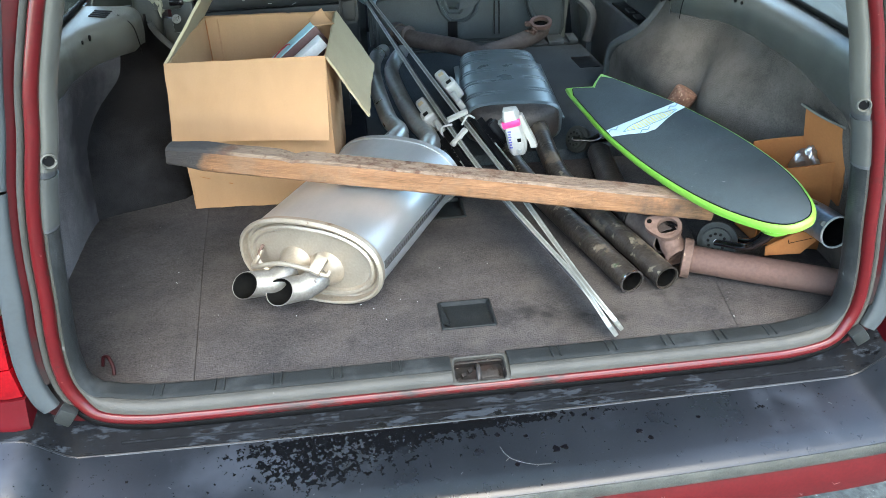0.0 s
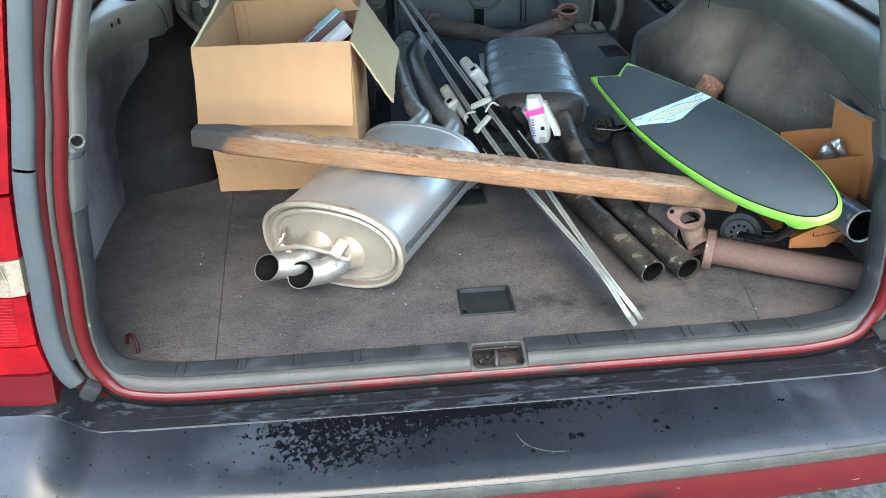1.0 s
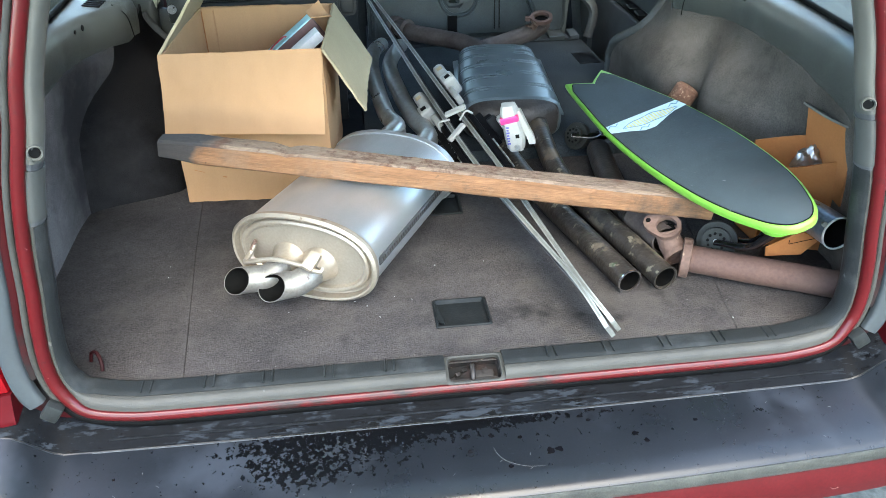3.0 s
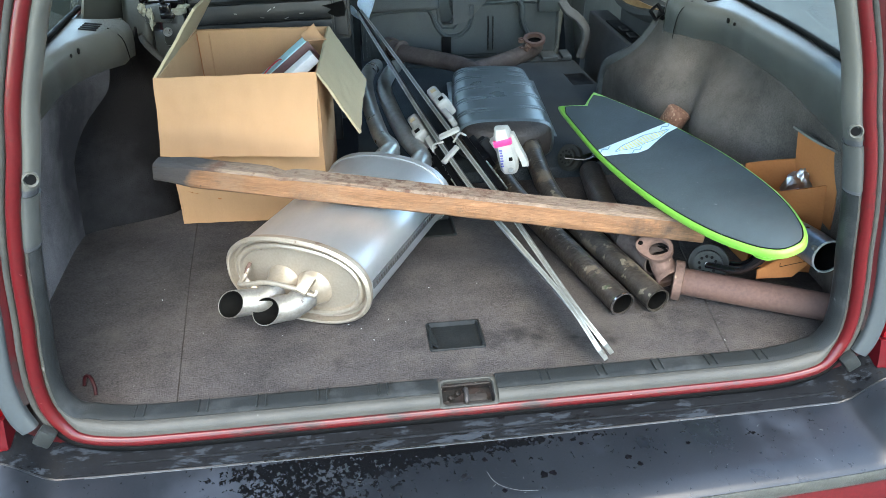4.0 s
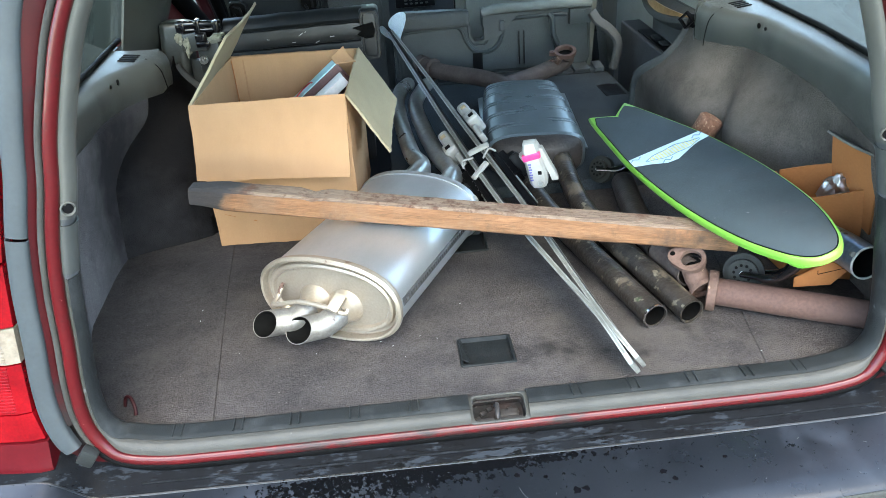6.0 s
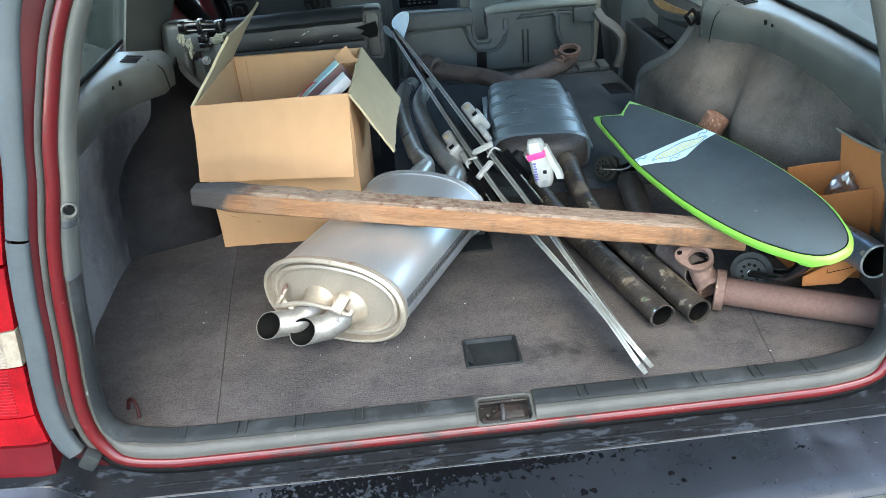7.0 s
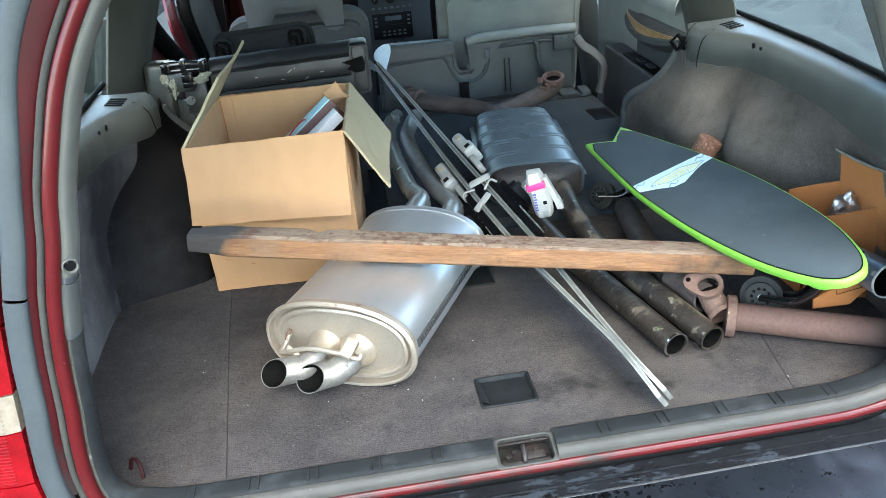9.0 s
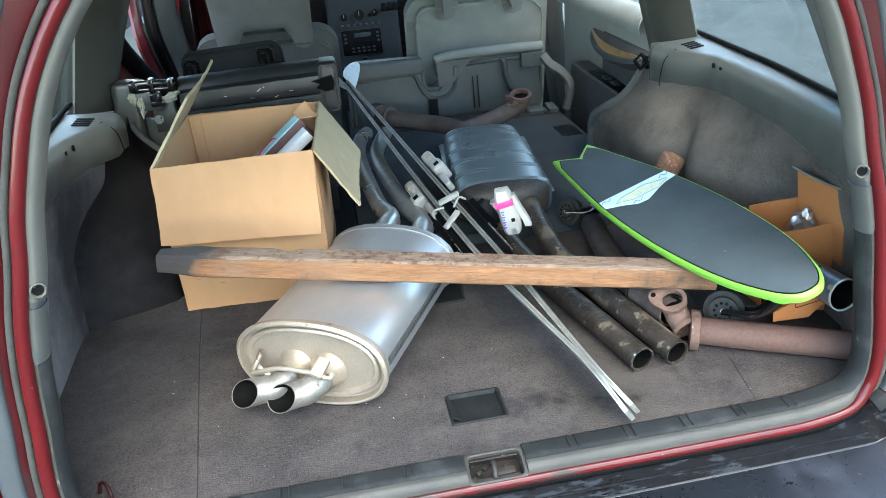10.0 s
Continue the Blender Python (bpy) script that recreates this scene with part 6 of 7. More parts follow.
# ---- cargo: long wooden beam ----
def beam():
    A, B = Vector((-0.455, 0.362, 0.2046)), Vector((0.43, 0.2242, 0.1)) 
    hw, hh = 0.0205, 0.0192
    d = (B - A)
    L = d.length
    x = d.normalized()
    y = Vector((0, 0, 1)).cross(x).normalized()
    z = x.cross(y)
    m = Matrix((x, y, z)).transposed().to_4x4()
    m.translation = A
    bt = thing("wooden_beam", m, "weathered square timber with a charred end, lying across the muffler", "timber")

    def sec(s, k=1.0):
        n = lambda q: 0.0013 * noise.noise(Vector((s * 14, q, 0.0))) + 0.0006 * noise.noise(Vector((s * 60, q, 3.0)))
        notch = 0.006 * math.exp(-((s - 0.205) / 0.012) ** 2)
        r = 0.004
        taper = 1.0 - 0.22 * step(0.07, 0.0, s)
        W, H = hw * k * taper, hh * k * taper
        pts = [(-W, -H + r), (-W + r, -H), (W - r, -H), (W, -H + r), (W, H - r - notch), (W - r, H - notch), (0, H - notch), (-W + r, H - notch * 0.6), (-W, H - r - notch * 0.6), (-W - 0.0006, 0)]
        return [(s, py + n(i), pz + n(i + 20)) for i, (py, pz) in enumerate(pts)]

    def piece(s0, s1, n, caps=True):
        return loft([sec(s) for s in lin(s0, s1, n)], caps=caps)
    body = piece(0.0, L, 76)
    part("timber", body, WOOD, bt, local=True)

    def top(s0, s1, n):
        rows = []
        for s in lin(s0, s1, n):
            q = sec(s)
            rows.append([Vector(q[k]) + Vector((0, 0, 0.0008)) for k in (4, 5, 6, 7, 8)])
        bm = bmesh.new()
        vs = [[bm.verts.new(p) for p in r] for r in rows]
        for a, b in zip(vs, vs[1:]):
            for i in range(4):
                bm.faces.new((a[i], a[i + 1], b[i + 1], b[i]))
        bmesh.ops.recalc_face_normals(bm, faces=bm.faces)
        bmesh.ops.solidify(bm, geom=bm.faces[:], thickness=0.0006)
        return bm
    part("weathered_face", top(0.002, L - 0.002, 76), WOOD_TOP, bt, "grey weathered upper face", local=True)


beam()


# ---- cargo: old exhaust centre section with two long pipes ----
def centre_section():
    m = pose(0.216, 0.91, 0.077, 1.5, 0, -5)
    ce = thing("exhaust_section", pose(0.216, 0.91, 0.02, 0, 0, -5), "old exhaust section with black ribbed resonator and rusty pipes", "exhaust pipe")

    def oval(w, h, y, z=0.0):
        pts = []
        for k in range(40):
            t = math.tau * k / 40
            c_, s_ = math.cos(t), math.sin(t)
            pts.append(m @ Vector((w * math.copysign(abs(c_) ** 0.55, c_), y, z + h * math.copysign(abs(s_) ** 0.55, s_))))
        return pts
    ribs = ((-0.13, -0.115), (-0.055, -0.035), (0.02, 0.045), (0.1, 0.12), (0.165, 0.165))

    def ribbed(w_, h_, y):
        pts = []
        for k in range(72):
            t = math.tau * k / 72
            c_, s_ = math.cos(t), math.sin(t)
            g = 0.0
            for left, right in ribs:
                for gap in (-0.0075, 0.0075):
                    g += 0.75 * math.exp(-((y - left - gap) / 0.0024) ** 2) * step(0.1, 0.2, -c_) * step(0.95, 0.85, -c_) + 0.75 * math.exp(-((y - right - gap) / 0.0024) ** 2) * step(0.15, 0.25, c_) * step(0.9, 0.8, c_)
            dent = 0.0005 * noise.noise(Vector((c_ * 3, y * 20, s_ * 2)))
            u_, v_ = w_ - 0.005 * g + dent, h_ - 0.006 * g + dent
            pts.append(m @ Vector((u_ * math.copysign(abs(c_) ** 0.55, c_), y, v_ * math.copysign(abs(s_) ** 0.55, s_))))
        return pts
    secs = [ribbed(0.068, 0.028, -0.215), ribbed(0.096, 0.043, -0.2)]
    for y in lin(-0.19, 0.19, 229):
        far = step(0.0, 0.2, y)
        secs.append(ribbed(0.108 * (1 - 0.1 * far), 0.05 - 0.006 * far, y))
    secs += [ribbed(0.078, 0.036, 0.205), ribbed(0.055, 0.026, 0.216)]
    part("resonator", loft(secs, caps=True), HEATBOX, ce, "black ribbed resonator box")
    for sx in (-1, 1):
        part("seam_flange", box(0.014, 0.36, 0.004, 0.0015, m @ pose(0.107 * sx, -0.01, 0.008, 0, 14 * sx, 0)), HEATBOX, ce)
    part("front_cap", loft([oval(0.102, 0.046, -0.196), oval(0.098, 0.044, -0.206), oval(0.062, 0.03, -0.226), oval(0.03, 0.02, -0.23)], caps=True), HEAT_CAP, ce, "dark burnt end cap")
    for i, (sx, pts) in enumerate(((0.148, [(0.165, 0.70, 0.07), (0.158, 0.635, 0.062), (0.17, 0.545, 0.045), (0.2, 0.42, 0.032), (0.272, 0.137, 0.0215)]),
                                   (0.225, [(0.252, 0.70, 0.07), (0.246, 0.635, 0.062), (0.246, 0.52, 0.045), (0.264, 0.41, 0.034), (0.331, 0.139, 0.0215)]))):
        pipe = part("tail_pipe", tube(pts, 0.0205, 24, 0.002, 9, wobble=0.01), OLDPIPE, ce, "dark stained steel pipe, greenish rust")
        a, b = Vector(pts[-2]), Vector(pts[-1])
        d = (b - a).normalized()
        part("pipe_inside", tube([b - d * 0.12, b - d * 0.003], 0.0183, 20, 0.001, 2), SOOT_AND_HOLES, pipe)
        part("pipe_stop", cyl(0.0185, 0.002, 20, Matrix.Translation(b - d * 0.1) @ d.to_track_quat("Z", "Y").to_matrix().to_4x4()), SOOT_AND_HOLES, pipe)
        part("pipe_rim", loft(rings([b - d * 0.0022, b + d * 0.0006], 0.0211, 24) + rings([b - d * 0.0022, b + d * 0.0006], 0.0186, 24)[::-1]), CHROME if i == 0 else OLDPIPE, pipe)
    # rusty front pipes and flanges
    part("front_pipe", tube([(0.22, 1.1, 0.083), (0.205, 1.19, 0.086), (0.165, 1.26, 0.088), (0.104, 1.32, 0.088), (0.045, 1.375, 0.088), (-0.005, 1.46, 0.088)], 0.0235, 20, 0.002, 8, wobble=0.01), RUST_DARK, ce, "brown rusty front pipe")
    part("front_flange", join(cyl(0.034, 0.008, 22, pose(0.024, 1.4, 0.088, 90, 0, 38), 0.002), cyl(0.03, 0.04, 18, pose(-0.003, 1.455, 0.088, 90, 0, 32), 0.008)), RUST_DARK, ce)
    part("front_pipe", tube([(0.2, 1.12, 0.08), (0.222, 1.215, 0.08), (0.269, 1.24, 0.085), (0.339, 1.273, 0.095), (0.385, 1.295, 0.105), (0.402, 1.3, 0.117), (0.398, 1.293, 0.134)], 0.0235, 20, 0.002, 8, wobble=0.01), RUST_DARK, ce)
    top, ax_ = Vector((0.397, 1.289, 0.138)), Vector((-0.1, -0.3, 1.0)).normalized()
    part("front_flange", join(tube([top - ax_ * 0.004, top + ax_ * 0.006], 0.031, 24, 0.009, 1), tube([top + Vector((-0.037, 0.004, -0.006)), top + Vector((-0.0375, 0.003, 0.004))], 0.009, 14, 0.005, 1)), RUST_PINK, ce, "reddish rusted flange with a bolt eye")
    part("pipe_dark", cyl(0.0215, 0.003, 20, Matrix.Translation(top - ax_ * 0.008) @ ax_.to_track_quat("Z", "Y").to_matrix().to_4x4()), SOOT_AND_HOLES, ce)
    part("lambda_boss", join(cyl(0.009, 0.016, 10, pose(0.372, 1.268, 0.122, 20, 30)), box(0.04, 0.01, 0.005, 0.002, pose(0.36, 1.262, 0.122, 0, 20, 40))), RUST, ce)


centre_section()


# ---- cargo: pair of skis, base to base ----
def skis():
    tail, tip = Vector((0.2, 0.0, 0.058)), Vector((-0.092, 1.45, 0.246))
    l = (tip - tail).normalized()
    w = Vector((0.528, 0.213, -0.822))
    w = (w - l * w.dot(l)).normalized()
    n = w.cross(l).normalized()
    if n.x < 0:
        n = -n
    L = (tip - tail).length
    base = tail + w * 0.06

    # the pair touches at tips and tails and gapes between, as cambered skis do
    LINE = {-1: smooth_path([(0.18, -0.017, 0.057), (0.165, 0.086, 0.069), (0.124, 0.23, 0.086), (0.069, 0.429, 0.11), (0.011, 0.719, 0.145), (-0.047, 1.049, 0.184), (-0.105, 1.383, 0.225)], 8),
            1: smooth_path([(0.194, -0.006, 0.058), (0.1725, 0.081, 0.068), (0.145, 0.222, 0.085), (0.109, 0.417, 0.109), (0.047, 0.709, 0.144), (-0.02, 1.04, 0.183), (-0.097, 1.399, 0.227)], 8)}
    ENDS = {k: (v[0], v[-1]) for k, v in LINE.items()}

    def centre(s, sg):
        """The upper edge of a ski, by its share of the length."""
        y_ = ENDS[sg][0].y + (ENDS[sg][1].y - ENDS[sg][0].y) * s
        pts = LINE[sg]
        for a_, b_ in zip(pts, pts[1:]):
            if y_ <= b_.y + 1e-9:
                return a_.lerp(b_, (y_ - a_.y) / (b_.y - a_.y))
        return pts[-1].copy()

    def width(s):
        return 0.03 - 0.005 * math.sin(math.pi * s) + 0.004 * step(0.7, 0.92, s)
    HEEL = (Vector((0.152, 0.47, 0.113)), Vector((0.14, 0.475, 0.198)))
    for sg in (1, -1):
        sk = thing("ski", Matrix.Translation(base + n * (0.01 * sg)), "worn grey alpine ski standing on edge, strapped base to base", "ski", "pair of skis")
        ss = [0.02 + 0.978 * q for q in (0, 0.004, 0.01, 0.018, 0.03)] + lin(0.07, 1, 56)

        def strip(w0, w1, t0, t1, along=ss):
            secs = []
            for s in along:
                c = centre(s, sg)
                k = 0.5 + 0.22 * math.sin(math.pi * min(1, max(0, s)))
                r = math.sqrt(max(0.02, 1 - (max(0, s - 0.95) / 0.05) ** 2))
                hw = width(s) * r * (0.35 + 0.65 * step(0.0, 0.06, s))
                mid = c + w * (0.031 + 0.012 * (1 - step(0.0, 0.06, s)))
                th0, th1 = t0 * k - 0.006 * k, t1 * k - 0.006 * k
                secs.append([mid + w * (w0 * hw) + n * sg * th0, mid + w * (w1 * hw) + n * sg * th0, mid + w * (w1 * hw) + n * sg * th1, mid + w * (w0 * hw) + n * sg * th1])
            return loft(secs, caps=True)
        part("running_base", strip(-0.97, 0.97, 0.0, 0.002), SKI_BASE, sk)
        part("core", strip(-0.96, 0.96, 0.0021, 0.0118), SKI_TOP, sk)
        part("sidewall", strip(-1.0, -0.965, 0.0, 0.0036), SKI_SILVER, sk, "bright metal edge")
        part("sidewall", strip(-1.0, -0.965, 0.0094, 0.013), SKI_SILVER, sk, "bright metal edge")
        part("edge_core", strip(-0.985, -0.963, 0.0037, 0.0093), SKI_CORE, sk, "beige core showing along the edge")
        part("sidewall", strip(0.965, 1.0, 0.0, 0.013), SKI_SILVER, sk)
        part("tail_cap", strip(-1.02, 1.02, -0.0002, 0.0132, [0.014, 0.018, 0.022, 0.026]), SKI_SILVER, sk, "worn metal tail cap")
        tipc, back = centre(1.0, sg), (ENDS[sg][1] - ENDS[sg][0]).normalized()
        rows = []
        for k in lin(0, 1, 12):
            r = 0.03 * math.sqrt(max(0.02, 1 - max(0, k - 0.4) ** 2 / 0.365))
            c_ = tipc + w * 0.03 + back * (-0.01 + 0.085 * k - 0.012 * k * k) + n * sg * ((0.06 if sg > 0 else 0.02) * k * k)
            rows.append([c_ - w * r, c_, c_ + w * r])
        bm = bmesh.new()
        vs = [[bm.verts.new(p) for p in r_] for r_ in rows]
        for a_, b_ in zip(vs, vs[1:]):
            for i in (0, 1):
                bm.faces.new((a_[i], a_[i + 1], b_[i + 1], b_[i]))
        bmesh.ops.solidify(bm, geom=bm.faces[:], thickness=0.004)
        part("shovel", bm, SKI_TIP, sk, "pale blue upturned ski tip")
        fr = Matrix((l, n * sg, -w)).transposed().to_4x4()

        def at(s, out, up=0.0):
            mm = fr.copy()
            mm.translation = centre(s, sg) + w * 0.031 + n * sg * (0.008 + out) - w * up
            return mm
        track = part("heel_track", join(box(0.2, 0.012, 0.036, 0.003, at(0.37, 0.006), 2), box(0.09, 0.02, 0.03, 0.004, at(0.40, 0.016), 2)), BLACK, sk, "black binding track")
        for k in range(8):
            part("track_tooth", box(0.004, 0.003, 0.03, 0.001, at(0.315 + 0.012 * k, 0.0135), 1), STEEL_PIPE, track)
        foot, head = HEEL if sg > 0 else (Vector((0.05, 0.46, 0.066)), Vector((0.012, 0.5, 0.03)))
        ez = (head - foot).normalized()
        ey = Vector((0.3, 1.0, -0.2))
        ey = (ey - ez * ey.dot(ez)).normalized()
        hm = Matrix((ey.cross(ez), ey, ez)).transposed().to_4x4()
        hm.translation = foot
        hl = (head - foot).length
        heel = part("heel_piece", loft([[hm @ Vector((a_ * wd + off, b_ * dp_, z)) for a_, b_ in ((-1, -0.6), (-0.7, -1), (0.7, -1), (1, -0.6), (1, 1), (-1, 1))]
                                        for wd, dp_, off, z in ((0.012, 0.012, 0.004, -0.002), (0.0165, 0.016, 0.004, 0.006), (0.0185, 0.018, 0.003, 0.03), (0.017, 0.018, 0.0, 0.05), (0.0155, 0.017, -0.003, hl - 0.012), (0.012, 0.013, -0.004, hl), (0.006, 0.006, -0.004, hl + 0.003))], caps=True), WHITE, sk, "white plastic ski binding heel, raised")
        part("heel_lever", loft([[hm @ Vector((x_ + a_ * 0.006, b_ * 0.009 + 0.002, z)) for a_, b_ in ((-1, -1), (1, -1), (1, 1), (-1, 1))] for x_, z in ((0.012, hl - 0.012), (0.022, 0.045), (0.031, 0.022), (0.034, 0.008))], caps=True), WHITE, heel)
        part("pink_band", box(0.034, 0.037, 0.013, 0.003, hm @ pose(-0.0025, 0, hl - 0.024, 0, -8), 2), PINK, heel, "pink band")
        for k in range(7):
            part("print_bar", box(0.006 - 0.002 * (k % 2), 0.0012, 0.0028, 0, hm @ pose(-0.0075, -0.0184, 0.017 + 0.0052 * k)), NAVY, heel)
        part("heel_screw", cyl(0.0045, 0.004, 12, hm @ pose(0.007, -0.0165, 0.008, 90)), STEEL_PIPE, heel)
        part("heel_window", box(0.007, 0.003, 0.007, 0.001, hm @ pose(0.009, -0.018, 0.03)), BLACK, heel)
        part("heel_clip", join(box(0.022, 0.02, 0.05, 0.004, at(0.385, 0.034) @ pose(0, 0, 0.006, 0, 30, 0), 2), box(0.045, 0.02, 0.03, 0.004, at(0.4, 0.03), 2)), BLACK, sk, "black binding housing")
        part("clip_plate", box(0.034, 0.02, 0.034, 0.004, at(0.378, 0.05, 0.012) @ pose(0, 0, 0, 0, 24, 0), 2), WHITE, sk, "white binding plate")
        toe_s = 0.575 if sg > 0 else 0.528
        toe = part("toe_piece", join(box(0.07, 0.026, 0.042, 0.011, at(toe_s, 0.013), 3), box(0.034, 0.03, 0.046, 0.008, at(toe_s - 0.025, 0.016), 3), box(0.05, 0.014, 0.024, 0.005, at(toe_s - 0.06, 0.009), 3)), WHITE, sk, "white plastic ski binding toe")
        part("toe_window", box(0.013, 0.012, 0.003, 0.001, at(toe_s + 0.007, 0.015, 0.0205)), CARD_PALE, toe)
        part("toe_window", box(0.012, 0.012, 0.003, 0.001, at(toe_s - 0.027, 0.018, 0.0225)), BLACK, toe)
        arm0 = centre(0.42, sg) - w * 0.002 + n * sg * 0.02
        p1 = arm0 - w * 0.012 - n * sg * 0.028 - l * 0.01
        part("brake_arm", rod([arm0, arm0 - w * 0.014 - n * sg * 0.008, p1], 0.0022, 8), WHITE, sk)
        ex = (-n * sg * 0.93 - l * 0.36).normalized()
        ez = ex.cross(w).normalized()
        part("brake_pad", box(0.045, 0.012, 0.008, 0.003, Matrix.Translation(p1 + ex * 0.02 - l * 0.02 * sg) @ Matrix((ex, ez, -w)).transposed().to_4x4()), WHITE, sk, "white brake pad")


skis()


# ---- cargo: green swallow-tail board on castors ----
def board():
    N, S = Vector((0.46, 0.019)), Vector((0.3695, 0.7755))
    ax = (S - N).normalized()
    L = (S - N).length
    px, py, pc = 0.3068, -0.014, 0.0367
    zn = Vector((-px, -py, 1)).normalized()
    o = Vector((N.x, N.y, px * N.x + py * N.y + pc))
    e = Vector((S.x, S.y, px * S.x + py * S.y + pc))
    x = (e - o).normalized()
    y = zn.cross(x)
    m = Matrix((x, y, zn)).transposed().to_4x4()
    m.translation = o
    L = (e - o).length
    bd = thing("wave_board", m, "green swallow-tail skate board with dark grip deck on castor wheels", "skateboard")
    half = [(0.0, 0.0), (0.003, 0.016), (0.016, 0.031), (0.045, 0.0465), (0.11, 0.066), (0.2, 0.079), (0.325, 0.0855), (0.485, 0.081), (0.63, 0.066), (0.73, 0.054), (0.785, 0.047)]
    half = [(p.x, p.y) for p in smooth_path([(a * L / 0.785, b * 0.985, 0) for a, b in half], 4)]

    half = [p for p in half if p[0] < L - 0.014]
    tail = [(L + 0.002, 0.045), (L - 0.012, 0.03), (L - 0.034, 0.01), (L - 0.046, 0.0)]
    full = half + tail
    full = [Vector(p) for p in full] + [Vector((p[0], -p[1])) for p in full[-2:0:-1]]

    def outline(inset):
        """The plan of the board, drawn in by some millimetres."""
        out = []
        n = len(full)
        for i, p in enumerate(full):
            a_, b_ = (p - full[i - 1]).normalized(), (full[(i + 1) % n] - p).normalized()
            nn = Vector((-(a_ + b_).y, (a_ + b_).x))
            nn = nn.normalized() if nn.length > 1e-6 else Vector((-a_.y, a_.x))
            k = 1.0 / max(0.45, nn.dot(Vector((-a_.y, a_.x))))
            out.append(p - nn * inset * k * TURN)
        return out
    area = sum(full[i - 1].x * full[i].y - full[i].x * full[i - 1].y for i in range(len(full)))
    TURN = 1.0 if area < 0 else -1.0
    prof = ((0.006, -0.0155), (0.004, -0.0152), (0.0008, -0.0125), (0.0, -0.007), (0.0006, -0.003), (0.003, -0.0002), (0.0042, 0.0))
    part("rail", loft([[Vector((p.x, p.y, z)) for p in outline(k)] for k, z in prof], caps=True), GREEN, bd, "bright green moulded rail", local=True)
    core = [p for p in outline(0.005) if p.x < 0.94 * L and (p.y > 0.025 or (p.y >= -1e-6 and p.x < 0.4 * L))]
    core = core + [Vector((L - 0.02, 0.036)), Vector((L - 0.042, 0.0165)), Vector((L - 0.06, 0.004)), Vector((L - 0.066, 0.0))]
    deck_plan = core + [Vector((p.x, -p.y)) for p in core[-2:0:-1]]

    def shrunk(mm):
        return [Vector((p.x + mm * (0.5 * L - p.x) / (0.5 * L), p.y - math.copysign(min(abs(p.y), mm), p.y))) for p in deck_plan]
    part("deck_gap", loft([[Vector((p.x, p.y, z)) for p in deck_plan] for z in (-0.003, 0.0008)], caps=True), RUBBER, bd, "black line round the deck", local=True)
    part("deck", loft([[Vector((p.x, p.y, z)) for p in shrunk(k)] for k, z in ((0.0014, -0.002), (0.0014, 0.0014), (0.002, 0.0018))], caps=True), GRIP, bd, "dark grey grip deck", local=True)
    s0 = 0.60 * L
    band = [(s0 + 0.03, 0.072), (s0 - 0.002, 0.0755), (s0 - 0.02, 0.048), (s0 - 0.04, 0.025), (s0 - 0.042, 0.004), (s0 - 0.022, -0.03), (s0 - 0.012, -0.05), (s0 - 0.008, -0.076), (s0 + 0.026, -0.0725)]
    sheet = part("sticker", (slab(band, 0.0006, pose(0, 0, 0.0017))), STICKER, bd, "pale blue sticker with yellow lettering", local=True)
    for i in range(17):
        q = (i - 8) / 8.6
        yy, hl = -0.004 - 0.05 * q, 0.0035 + 0.0115 * math.sqrt(max(0.0, 1 - q * q))
        xm = s0 - 0.004 + 0.0025 * math.sin(i * 2.1)
        part("emblem_bar", slab([(xm - hl, yy - 0.0012), (xm + hl, yy - 0.003), (xm + hl - 0.001, yy), (xm - hl + 0.001, yy + 0.0018)], 0.0005, pose(0, 0, 0.0024)), YELLOW, sheet, local=True)
    for k, wob in ((1, 0.0), (-1, 1.3)):
        line = [Vector((s0 - 0.004 + k * 0.0165 * math.cos(q * 1.45) + 0.002 * math.sin(7 * q + wob), -0.004 - 0.056 * q, 0.0026)) for q in lin(-1, 1, 12)]
        part("emblem_outline", rod(line, 0.0009, 6, 2), BLUEPRINT, sheet, local=True)
    for a, b in ((0.02, 0.062), (0.014, -0.062), (-0.03, 0.02)):
        part("emblem_wave", rod([Vector((s0 + a + 0.004 * math.sin(5 * q), b + 0.012 * q, 0.0026)) for q in lin(-1, 1, 7)], 0.001, 6, 2), BLUEPRINT, sheet, local=True)
    rnd = random.Random(8)
    for i in range(70):
        part("deck_scratch", (box(rnd.choice((0.001, 0.0015, 0.002, 0.003, 0.006)), 0.0006, 0.0005, 0, pose(rnd.uniform(0.06, 0.7) * L, rnd.uniform(-0.06, 0.06), 0.0016, 0, 0, rnd.uniform(0, 180)))), SCRATCH, bd, local=True)
    # castors below
    for W, axis, r, mount in ((Vector((0.437, 0.195, 0.05)), Vector((-0.5, -0.75, 0.28)), 0.032, Vector((0.482, 0.108, 0.12))),
                              (Vector((0.325, 0.64, 0.056)), Vector((-0.75, -0.5, 0.35)), 0.029, Vector((0.4, 0.62, 0.1)))):
        axis.normalize()
        q = axis.to_track_quat("Z", "Y").to_matrix().to_4x4()
        ca = part("castor", join(cyl(0.026, 0.03, 20, Matrix.Translation(mount + zn * 0.012) @ zn.to_track_quat("Z", "Y").to_matrix().to_4x4(), 0.004)), GREEN, bd, "castor mount")
        for sg in (-1, 1):
            part("fork_arm", loft(rings(smooth_path([mount + axis * (0.014 * sg), mount.lerp(W, 0.5) + axis * (0.021 * sg) + Vector((0.014, 0, -0.02)), W + axis * (0.0205 * sg)], 5), [0.014, 0.012, 0.01], 12, 0.5), caps=True), GLOSS_BLACK, ca, "black castor fork")
